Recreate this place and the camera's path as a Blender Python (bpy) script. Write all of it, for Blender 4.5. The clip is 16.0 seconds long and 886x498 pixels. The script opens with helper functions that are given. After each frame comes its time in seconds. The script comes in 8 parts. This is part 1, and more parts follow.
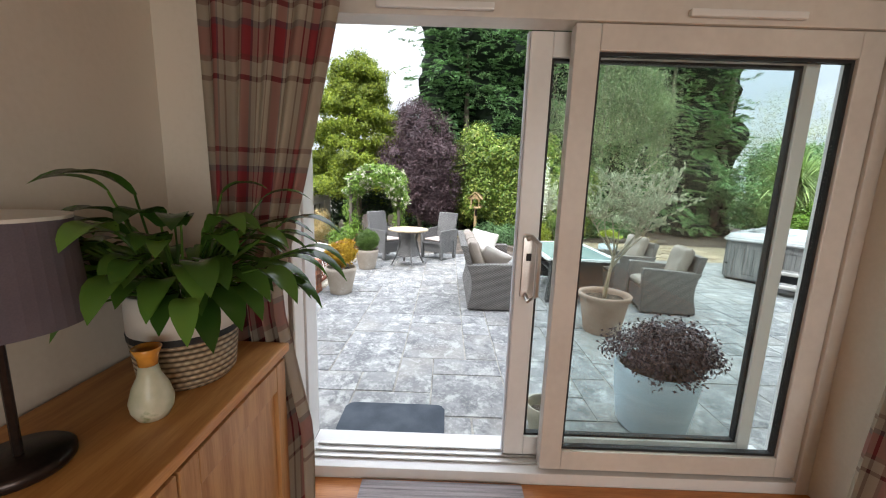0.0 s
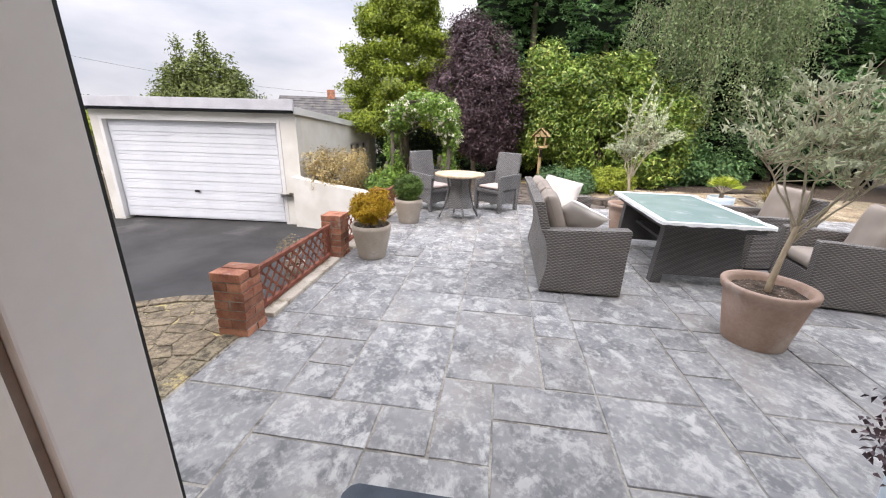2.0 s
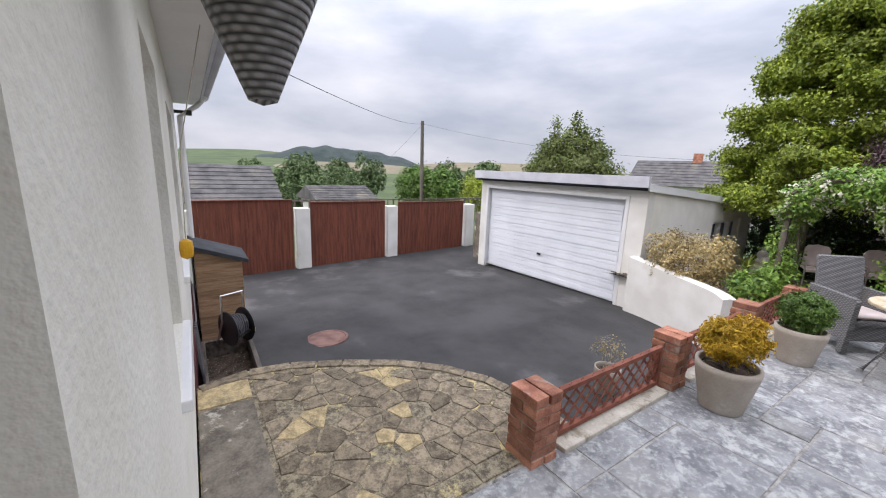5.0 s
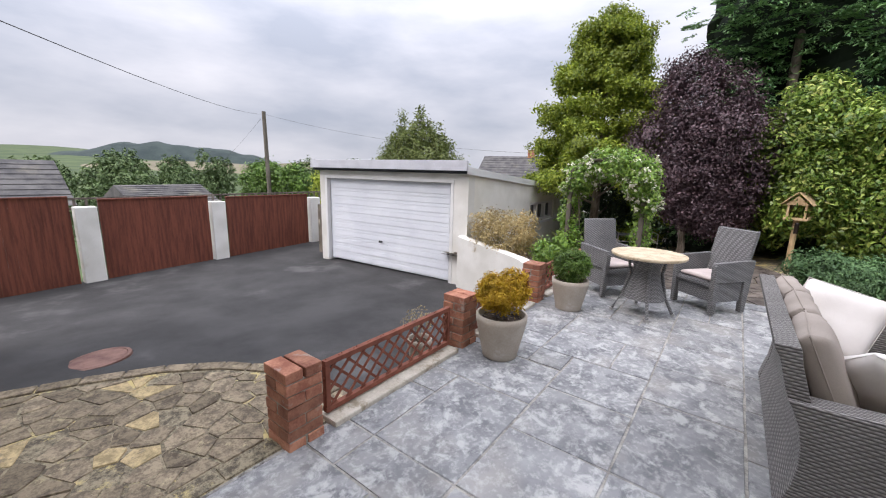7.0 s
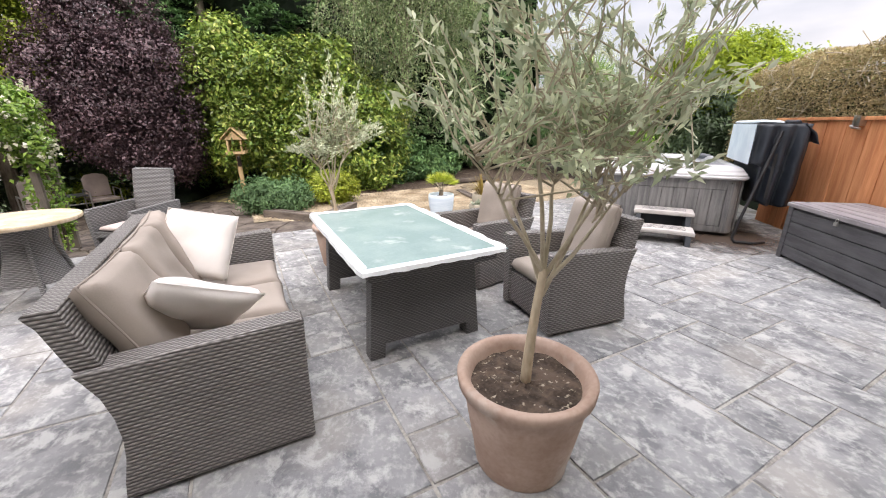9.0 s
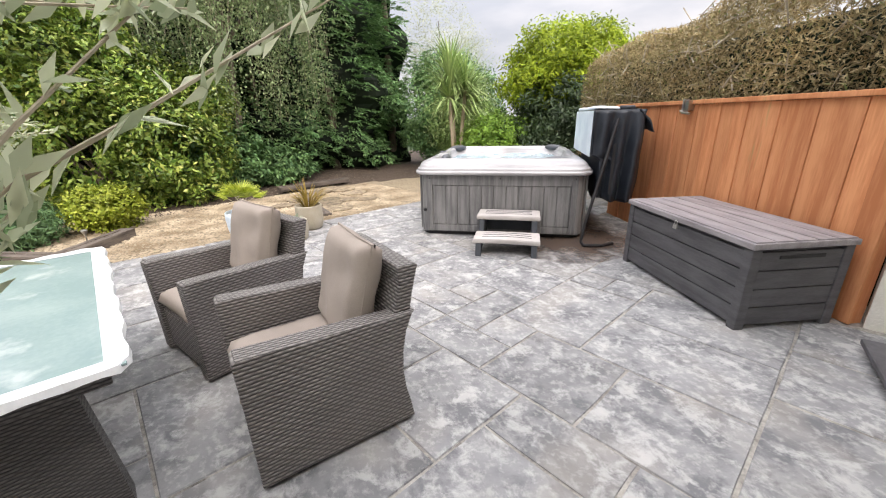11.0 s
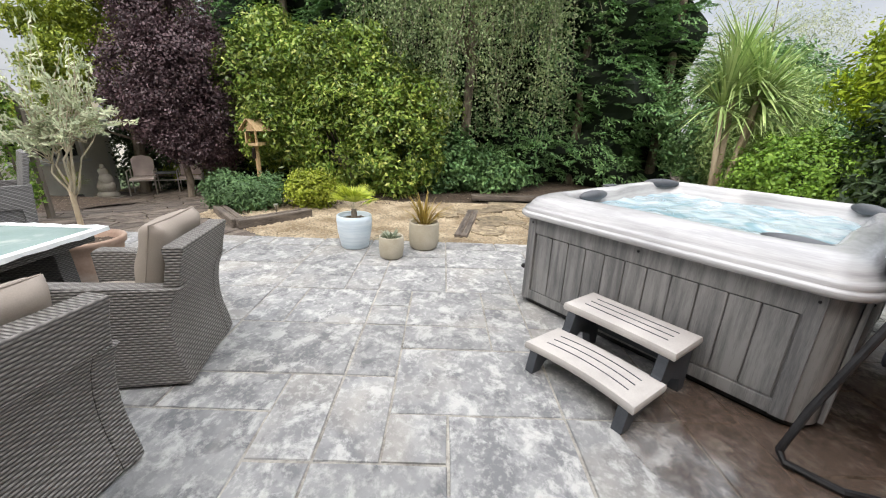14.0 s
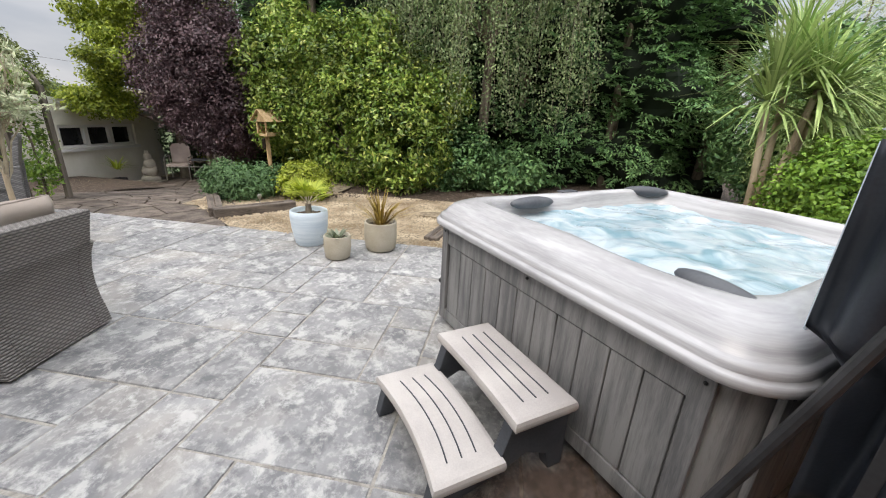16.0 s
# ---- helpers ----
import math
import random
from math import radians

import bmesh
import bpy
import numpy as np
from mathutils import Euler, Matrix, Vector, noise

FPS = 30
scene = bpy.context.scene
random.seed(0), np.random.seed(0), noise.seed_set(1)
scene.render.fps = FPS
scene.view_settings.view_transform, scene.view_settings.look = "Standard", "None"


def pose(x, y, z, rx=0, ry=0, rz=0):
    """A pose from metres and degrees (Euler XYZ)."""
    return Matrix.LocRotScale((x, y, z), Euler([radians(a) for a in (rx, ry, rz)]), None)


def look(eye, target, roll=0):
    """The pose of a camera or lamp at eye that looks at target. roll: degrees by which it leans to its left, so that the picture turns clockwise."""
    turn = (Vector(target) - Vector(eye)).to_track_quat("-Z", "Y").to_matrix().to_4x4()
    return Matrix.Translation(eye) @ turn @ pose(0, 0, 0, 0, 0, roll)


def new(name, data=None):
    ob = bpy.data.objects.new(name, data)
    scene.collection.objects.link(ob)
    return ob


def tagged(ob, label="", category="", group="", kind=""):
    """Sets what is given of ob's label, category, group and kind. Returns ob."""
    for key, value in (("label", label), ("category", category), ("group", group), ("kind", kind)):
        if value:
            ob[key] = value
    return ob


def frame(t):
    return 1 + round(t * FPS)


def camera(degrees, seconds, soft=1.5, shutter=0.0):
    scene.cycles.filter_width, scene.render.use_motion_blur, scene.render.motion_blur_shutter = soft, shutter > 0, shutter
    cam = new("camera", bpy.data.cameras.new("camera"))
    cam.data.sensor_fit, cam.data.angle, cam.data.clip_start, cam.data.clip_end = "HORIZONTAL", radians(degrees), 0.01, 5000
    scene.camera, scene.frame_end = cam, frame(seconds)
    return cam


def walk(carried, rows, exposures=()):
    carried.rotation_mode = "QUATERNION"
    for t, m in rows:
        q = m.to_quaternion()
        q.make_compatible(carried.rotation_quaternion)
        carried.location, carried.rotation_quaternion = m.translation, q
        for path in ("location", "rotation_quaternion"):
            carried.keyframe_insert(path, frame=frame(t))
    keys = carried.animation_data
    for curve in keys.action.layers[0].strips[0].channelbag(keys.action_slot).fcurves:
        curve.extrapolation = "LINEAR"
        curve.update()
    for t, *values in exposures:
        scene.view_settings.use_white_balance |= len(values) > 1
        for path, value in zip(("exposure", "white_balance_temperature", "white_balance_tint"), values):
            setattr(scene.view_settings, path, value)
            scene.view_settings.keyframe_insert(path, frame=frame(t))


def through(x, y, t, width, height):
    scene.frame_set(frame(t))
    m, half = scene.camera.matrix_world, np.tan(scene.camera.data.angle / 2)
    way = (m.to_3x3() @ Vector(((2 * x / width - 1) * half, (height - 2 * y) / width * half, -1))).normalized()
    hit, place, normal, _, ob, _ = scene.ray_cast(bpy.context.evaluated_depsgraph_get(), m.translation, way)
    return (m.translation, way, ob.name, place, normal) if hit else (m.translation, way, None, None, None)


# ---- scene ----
cam = camera(98.7, 16.0, soft=1.1)
PATH = [
    (0, (-0.096, 0.465, 1.67), (-0.107, 2.435, 1.324), 1.9),
    (0.5, (-0.094, 0.774, 1.636), (-0.138, 2.73, 1.223), 1.2),
    (1, (-0.127, 1.165, 1.595), (-0.212, 3.103, 1.111), 1.5),
    (1.5, (-0.131, 1.549, 1.572), (-0.272, 3.461, 1.004), 1.1),
    (2, (-0.227, 1.894, 1.537), (-0.489, 3.769, 0.893), 1.5),
    (2.5, (-0.356, 2.181, 1.551), (-0.862, 3.993, 0.872), 1.6),
    (3, (-0.488, 2.356, 1.609), (-1.297, 4.044, 0.904), 2.2),
    (3.5, (-0.519, 2.436, 1.724), (-1.739, 3.854, 1.017), 2.2),
    (4, (-0.556, 2.446, 1.817), (-2.036, 3.636, 1.189), 2.0),
    (4.2, (-0.583, 2.435, 1.842), (-2.125, 3.571, 1.264), 2.3),
    (6.3, (-0.464, 2.668, 1.69), (-2.106, 3.768, 1.381), 2.6),
    (6.5, (-0.386, 2.78, 1.653), (-1.952, 3.981, 1.328), 2.4),
    (7, (-0.132, 3.084, 1.6), (-1.314, 4.647, 1.203), 1.5),
    (7.5, (0.02, 3.273, 1.551), (-0.566, 5.12, 1.057), 0.7),
    (8, (0.214, 3.397, 1.519), (0.259, 5.317, 0.961), 0.4),
    (8.5, (0.514, 3.555, 1.467), (1.064, 5.381, 0.867), -0.1),
    (9, (0.826, 3.702, 1.456), (1.709, 5.384, 0.831), -0.2),
    (9.5, (1.195, 3.825, 1.464), (2.308, 5.356, 0.819), -0.4),
    (10, (1.625, 3.87, 1.365), (2.908, 5.293, 0.785), -1.9),
    (10.2, (1.785, 3.912, 1.41), (3.078, 5.305, 0.775), -1.6),
    (12.3, (3.356, 4.435, 1.4), (4.437, 5.99, 0.756), -0.4),
    (12.5, (3.519, 4.452, 1.392), (4.475, 6.093, 0.766), 0.2),
    (13, (3.891, 4.541, 1.416), (4.437, 6.364, 0.8), 1.1),
    (13.5, (4.265, 4.628, 1.43), (4.456, 6.52, 0.81), 1.8),
    (14, (4.644, 4.72, 1.436), (4.658, 6.619, 0.811), 2.0),
    (14.5, (4.957, 4.843, 1.43), (4.817, 6.733, 0.792), 2.4),
    (15, (5.259, 4.979, 1.433), (5.034, 6.857, 0.784), 2.6),
    (15.5, (5.535, 5.088, 1.446), (5.283, 6.962, 0.794), 2.8),
    (16, (5.725, 5.223, 1.443), (5.449, 7.092, 0.787), 3.0),
]
walk(cam, [(t, look(eye, target, roll)) for t, eye, target, roll in PATH],
     [(0, 0.95, 6500, 10), (1.2, 0.8, 6600, 13), (2.5, 0.42, 6850, 19), (4, 0.28, 6550, 18), (6.5, 0.16, 6400, 17), (8, 0.42, 6900, 18), (9, 0.6, 7050, 18), (12.5, 0.45, 7150, 14), (14, 0.37, 7000, 12), (16, 0.24, 6950, 13)])

# ---- sky, sun ----
world = bpy.data.worlds.new("overcast_sky")
world.use_nodes = True
scene.world = world
wn, wl = world.node_tree.nodes, world.node_tree.links
wn.clear()
SUN_EL, SUN_AZ = radians(48), radians(205)
sky = wn.new("ShaderNodeTexSky")
sky.sky_type, sky.sun_disc = "NISHITA", False
sky.sun_elevation, sky.sun_rotation = SUN_EL, SUN_AZ
sky.air_density, sky.dust_density = 1.0, 2.0
tc = wn.new("ShaderNodeTexCoord")
cmap = wn.new("ShaderNodeMapping")
cmap.inputs["Scale"].default_value = (1.0, 1.0, 3.2)
cn = wn.new("ShaderNodeTexNoise")
cn.inputs["Scale"].default_value, cn.inputs["Detail"].default_value, cn.inputs["Roughness"].default_value = 2.2, 7, 0.52
cr = wn.new("ShaderNodeValToRGB")
cr.color_ramp.elements[0].position, cr.color_ramp.elements[0].color = 0.36, (5.2, 5.8, 6.7, 1)
cr.color_ramp.elements[1].position, cr.color_ramp.elements[1].color = 0.68, (9.0, 9.3, 9.8, 1)
mx = wn.new("ShaderNodeMix")
mx.data_type = "RGBA"
mx.inputs[0].default_value = 0.9
bgn, wo = wn.new("ShaderNodeBackground"), wn.new("ShaderNodeOutputWorld")
bgn.inputs["Strength"].default_value = 0.1
wl.new(tc.outputs["Generated"], cmap.inputs["Vector"])
wl.new(cmap.outputs["Vector"], cn.inputs["Vector"])
wl.new(cn.outputs["Fac"], cr.inputs["Fac"])
wl.new(sky.outputs["Color"], mx.inputs[6])
wl.new(cr.outputs["Color"], mx.inputs[7])
# an overcast dome is about three times as bright overhead as at the horizon
sx = wn.new("ShaderNodeSeparateXYZ")
dome = wn.new("ShaderNodeMapRange")
dome.inputs["To Min"].default_value, dome.inputs["To Max"].default_value = 0.8, 4.4
vm = wn.new("ShaderNodeVectorMath")
vm.operation = "SCALE"
wl.new(tc.outputs["Generated"], sx.inputs[0])
zz = wn.new("ShaderNodeMath")
zz.operation = "MULTIPLY"
wl.new(sx.outputs["Z"], zz.inputs[0])
wl.new(sx.outputs["Z"], zz.inputs[1])
wl.new(zz.outputs[0], dome.inputs["Value"])
wl.new(mx.outputs[2], vm.inputs[0])
wl.new(dome.outputs["Result"], vm.inputs["Scale"])
wl.new(vm.outputs["Vector"], bgn.inputs["Color"])
wl.new(bgn.outputs["Background"], wo.inputs["Surface"])
sl = bpy.data.lights.new("sun", "SUN")
sl.energy, sl.angle, sl.color = 1.5, radians(35), (1.0, 0.96, 0.9)
sun_lamp = new("sun", sl)
sun_lamp.matrix_world = look((0, 0, 30), (0 - 30 * math.sin(SUN_AZ) / math.tan(SUN_EL), 0 - 30 * math.cos(SUN_AZ) / math.tan(SUN_EL), 0))


# ---- materials ----
def material(name, rough=0.7, metal=0.0, spec=0.5):
    m = bpy.data.materials.new(name)
    m.use_nodes = True
    n = m.node_tree.nodes
    b = n["Principled BSDF"]
    b.inputs["Roughness"].default_value, b.inputs["Metallic"].default_value = rough, metal
    b.inputs["Specular IOR Level"].default_value = spec
    return m, n, m.node_tree.links, b


def c4(c):
    return (c[0], c[1], c[2], 1.0)


def grained(name, dark, light, scale=6.0, fine=60.0, rough=0.75, bump=0.2, dist=0.004, ragged=0.5, stretch=(1, 1, 1), stains=None,
            metal=0.0, spec=0.4, per_object=0.0, lo=0.35, hi=0.65, space="Object"):
    """Two scales of noise in the colour, fine relief, an optional third stain colour, a shade per object."""
    m, n, l, b = material(name, rough, metal, spec)
    t, mp = n.new("ShaderNodeTexCoord"), n.new("ShaderNodeMapping")
    mp.inputs["Scale"].default_value = stretch
    if space == "World":
        g = n.new("ShaderNodeNewGeometry")
        l.new(g.outputs["Position"], mp.inputs["Vector"])
    else:
        l.new(t.outputs[space], mp.inputs["Vector"])
    a, f = n.new("ShaderNodeTexNoise"), n.new("ShaderNodeTexNoise")
    a.inputs["Scale"].default_value, a.inputs["Detail"].default_value = scale, 6
    a.inputs["Roughness"].default_value = ragged
    f.inputs["Scale"].default_value, f.inputs["Detail"].default_value = fine, 3
    l.new(mp.outputs["Vector"], a.inputs["Vector"])
    l.new(mp.outputs["Vector"], f.inputs["Vector"])
    add = n.new("ShaderNodeMath")
    add.operation = "MULTIPLY_ADD"
    add.inputs[1].default_value = 0.35
    l.new(f.outputs["Fac"], add.inputs[0])
    l.new(a.outputs["Fac"], add.inputs[2])
    r = n.new("ShaderNodeMapRange")
    r.inputs["From Min"].default_value, r.inputs["From Max"].default_value = lo + 0.17, hi + 0.17
    l.new(add.outputs["Value"], r.inputs["Value"])
    x = n.new("ShaderNodeMix")
    x.data_type = "RGBA"
    x.inputs[6].default_value, x.inputs[7].default_value = c4(dark), c4(light)
    l.new(r.outputs["Result"], x.inputs[0])
    out = x.outputs[2]
    if stains:
        s2 = n.new("ShaderNodeTexNoise")
        s2.inputs["Scale"].default_value, s2.inputs["Detail"].default_value = stains[1], 8
        s2.inputs["Roughness"].default_value = ragged + 0.05
        l.new(mp.outputs["Vector"], s2.inputs["Vector"])
        sr = n.new("ShaderNodeMapRange")
        sr.inputs["From Min"].default_value, sr.inputs["From Max"].default_value = stains[2], stains[3]
        l.new(s2.outputs["Fac"], sr.inputs["Value"])
        y = n.new("ShaderNodeMix")
        y.data_type = "RGBA"
        y.inputs[7].default_value = c4(stains[0])
        l.new(sr.outputs["Result"], y.inputs[0])
        l.new(out, y.inputs[6])
        out = y.outputs[2]
    if per_object:
        oi = n.new("ShaderNodeObjectInfo")
        mr = n.new("ShaderNodeMapRange")
        mr.inputs["To Min"].default_value, mr.inputs["To Max"].default_value = 1 - per_object, 1 + per_object
        l.new(oi.outputs["Random"], mr.inputs["Value"])
        h = n.new("ShaderNodeHueSaturation")
        l.new(mr.outputs["Result"], h.inputs["Value"])
        l.new(out, h.inputs["Color"])
        out = h.outputs["Color"]
    l.new(out, b.inputs["Base Color"])
    if bump:
        bp = n.new("ShaderNodeBump")
        bp.inputs["Strength"].default_value, bp.inputs["Distance"].default_value = bump, dist
        l.new(add.outputs["Value"], bp.inputs["Height"])
        l.new(bp.outputs["Normal"], b.inputs["Normal"])
    return m


def leafy(name, dark, light, rough=0.45, through=0.25, tip=None):
    """Leaves: a shade per leaf, a little light through the blade."""
    m, n, l, b = material(name, rough, 0, 0.35)
    g = n.new("ShaderNodeNewGeometry")
    r = n.new("ShaderNodeValToRGB")
    r.color_ramp.elements[0].color, r.color_ramp.elements[1].color = c4(dark), c4(light)
    if tip:
        e = r.color_ramp.elements.new(0.88)
        e.color = c4(light)
        r.color_ramp.elements[2].color = c4(tip)
    l.new(g.outputs["Random Per Island"], r.inputs["Fac"])
    no = n.new("ShaderNodeTexNoise")
    no.inputs["Scale"].default_value = 1.3
    l.new(g.outputs["Position"], no.inputs["Vector"])
    h = n.new("ShaderNodeHueSaturation")
    mr = n.new("ShaderNodeMapRange")
    mr.inputs["From Min"].default_value, mr.inputs["From Max"].default_value = 0.3, 0.7
    mr.inputs["To Min"].default_value, mr.inputs["To Max"].default_value = 0.7, 1.3
    l.new(no.outputs["Fac"], mr.inputs["Value"])
    l.new(mr.outputs["Result"], h.inputs["Value"])
    l.new(r.outputs["Color"], h.inputs["Color"])
    l.new(h.outputs["Color"], b.inputs["Base Color"])
    tr = n.new("ShaderNodeBsdfTranslucent")
    l.new(h.outputs["Color"], tr.inputs["Color"])
    ms = n.new("ShaderNodeMixShader")
    ms.inputs["Fac"].default_value = through
    l.new(b.outputs["BSDF"], ms.inputs[1])
    l.new(tr.outputs["BSDF"], ms.inputs[2])
    l.new(ms.outputs["Shader"], n["Material Output"].inputs["Surface"])
    return m


def woven(name, dark, light, row=0.013, width=0.034, bump=0.9):
    """Flat wicker strands: staggered rows along z on upright faces, along y on level ones."""
    m, n, l, b = material(name, 0.5, 0, 0.4)
    t, g = n.new("ShaderNodeTexCoord"), n.new("ShaderNodeNewGeometry")
    sp, sn = n.new("ShaderNodeSeparateXYZ"), n.new("ShaderNodeSeparateXYZ")
    l.new(t.outputs["Object"], sp.inputs[0])
    l.new(t.outputs["Normal"], sn.inputs[0])
    ab = n.new("ShaderNodeMath")
    ab.operation = "ABSOLUTE"
    l.new(sn.outputs["Z"], ab.inputs[0])
    gt = n.new("ShaderNodeMath")
    gt.operation = "GREATER_THAN"
    gt.inputs[1].default_value = 0.75
    l.new(ab.outputs[0], gt.inputs[0])
    xy = n.new("ShaderNodeMath")
    l.new(sp.outputs["X"], xy.inputs[0])
    l.new(sp.outputs["Y"], xy.inputs[1])
    up, fl = n.new("ShaderNodeCombineXYZ"), n.new("ShaderNodeCombineXYZ")
    l.new(xy.outputs[0], up.inputs["X"])
    l.new(sp.outputs["Z"], up.inputs["Y"])
    l.new(sp.outputs["X"], fl.inputs["X"])
    l.new(sp.outputs["Y"], fl.inputs["Y"])
    mv = n.new("ShaderNodeMix")
    mv.data_type = "VECTOR"
    l.new(gt.outputs[0], mv.inputs[0])
    l.new(up.outputs[0], mv.inputs[4])
    l.new(fl.outputs[0], mv.inputs[5])
    sv = n.new("ShaderNodeSeparateXYZ")
    l.new(mv.outputs[1], sv.inputs[0])

    def calc(op, a, b2=None, c=None):
        q = n.new("ShaderNodeMath")
        q.operation = op
        for k, v in enumerate((a, b2, c)):
            if v is None:
                continue
            if isinstance(v, (int, float)):
                q.inputs[k].default_value = v
            else:
                l.new(v, q.inputs[k])
        return q.outputs[0]

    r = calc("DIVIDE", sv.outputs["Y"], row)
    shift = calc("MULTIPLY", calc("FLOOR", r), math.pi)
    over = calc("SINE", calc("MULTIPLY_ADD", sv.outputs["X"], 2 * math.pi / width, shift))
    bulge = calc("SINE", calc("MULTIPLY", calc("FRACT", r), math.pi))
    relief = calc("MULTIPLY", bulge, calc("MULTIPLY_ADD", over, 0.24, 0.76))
    # Ramp puts the shade of the gaps into the colour, paler on strand crowns
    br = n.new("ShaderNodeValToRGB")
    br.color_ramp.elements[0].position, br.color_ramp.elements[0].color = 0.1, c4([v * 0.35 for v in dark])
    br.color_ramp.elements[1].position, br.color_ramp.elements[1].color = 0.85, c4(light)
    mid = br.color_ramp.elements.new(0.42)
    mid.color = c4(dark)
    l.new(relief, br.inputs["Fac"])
    no = n.new("ShaderNodeTexNoise")
    no.inputs["Scale"].default_value = 4.0
    l.new(t.outputs["Object"], no.inputs["Vector"])
    hs = n.new("ShaderNodeHueSaturation")
    mr = n.new("ShaderNodeMapRange")
    mr.inputs["To Min"].default_value, mr.inputs["To Max"].default_value = 0.75, 1.25
    l.new(no.outputs["Fac"], mr.inputs["Value"])
    l.new(mr.outputs["Result"], hs.inputs["Value"])
    l.new(br.outputs["Color"], hs.inputs["Color"])
    l.new(hs.outputs["Color"], b.inputs["Base Color"])
    bp = n.new("ShaderNodeBump")
    bp.inputs["Strength"].default_value, bp.inputs["Distance"].default_value = bump, 0.006
    l.new(relief, bp.inputs["Height"])
    l.new(bp.outputs["Normal"], b.inputs["Normal"])
    return m


def glass(name, tint=(1, 1, 1)):
    m, n, l, b = material(name, 0.02)
    n.remove(b)
    gl, tr, ms = n.new("ShaderNodeBsdfGlossy"), n.new("ShaderNodeBsdfTransparent"), n.new("ShaderNodeMixShader")
    gl.inputs["Roughness"].default_value = 0.01
    tr.inputs["Color"].default_value = c4(tint)
    lw, pw, mr = n.new("ShaderNodeLayerWeight"), n.new("ShaderNodeMath"), n.new("ShaderNodeMapRange")
    lw.inputs["Blend"].default_value = 0.5
    pw.operation = "POWER"
    pw.inputs[1].default_value = 5.0
    mr.inputs["To Min"].default_value, mr.inputs["To Max"].default_value = 0.03, 0.9
    l.new(lw.outputs["Facing"], pw.inputs[0])
    l.new(pw.outputs[0], mr.inputs["Value"])
    l.new(mr.outputs[0], ms.inputs[0])
    l.new(tr.outputs[0], ms.inputs[1])
    l.new(gl.outputs[0], ms.inputs[2])
    l.new(ms.outputs[0], n["Material Output"].inputs["Surface"])
    return m


def plaid(name):
    """Curtain check: cream ground, broad burgundy and thin dark bands both ways."""
    m, n, l, b = material(name, 0.9, 0, 0.1)
    t, sp = n.new("ShaderNodeTexCoord"), n.new("ShaderNodeSeparateXYZ")
    l.new(t.outputs["UV"], sp.inputs[0])
    cols = []
    for axis, period in (("X", 0.26), ("Y", 0.46)):
        fr = n.new("ShaderNodeMath")
        fr.operation = "DIVIDE"
        fr.inputs[1].default_value = period
        l.new(sp.outputs[axis], fr.inputs[0])
        f2 = n.new("ShaderNodeMath")
        f2.operation = "FRACT"
        l.new(fr.outputs[0], f2.inputs[0])
        r = n.new("ShaderNodeValToRGB")
        r.color_ramp.interpolation = "CONSTANT"
        stops = ((0.0, (0.5, 0.43, 0.34)), (0.3, (0.14, 0.06, 0.06)), (0.335, (0.5, 0.43, 0.34)), (0.43, (0.2, 0.06, 0.06)), (0.47, (0.36, 0.06, 0.07)),
                 (0.66, (0.14, 0.1, 0.12)), (0.7, (0.5, 0.43, 0.34)), (0.8, (0.2, 0.09, 0.08)), (0.835, (0.5, 0.43, 0.34)))
        r.color_ramp.elements[0].color, r.color_ramp.elements[1].color = c4(stops[0][1]), c4(stops[-1][1])
        r.color_ramp.elements[1].position = stops[-1][0]
        for p, col in stops[1:-1]:
            e = r.color_ramp.elements.new(p)
            e.color = c4(col)
        l.new(f2.outputs[0], r.inputs["Fac"])
        cols.append(r.outputs["Color"])
    x = n.new("ShaderNodeMix")
    x.data_type = "RGBA"
    x.inputs[0].default_value = 0.5
    l.new(cols[0], x.inputs[6])
    l.new(cols[1], x.inputs[7])
    l.new(x.outputs[2], b.inputs["Base Color"])
    no = n.new("ShaderNodeTexNoise")
    no.inputs["Scale"].default_value = 400
    bp = n.new("ShaderNodeBump")
    bp.inputs["Strength"].default_value, bp.inputs["Distance"].default_value = 0.3, 0.001
    l.new(no.outputs["Fac"], bp.inputs["Height"])
    l.new(bp.outputs["Normal"], b.inputs["Normal"])
    return m


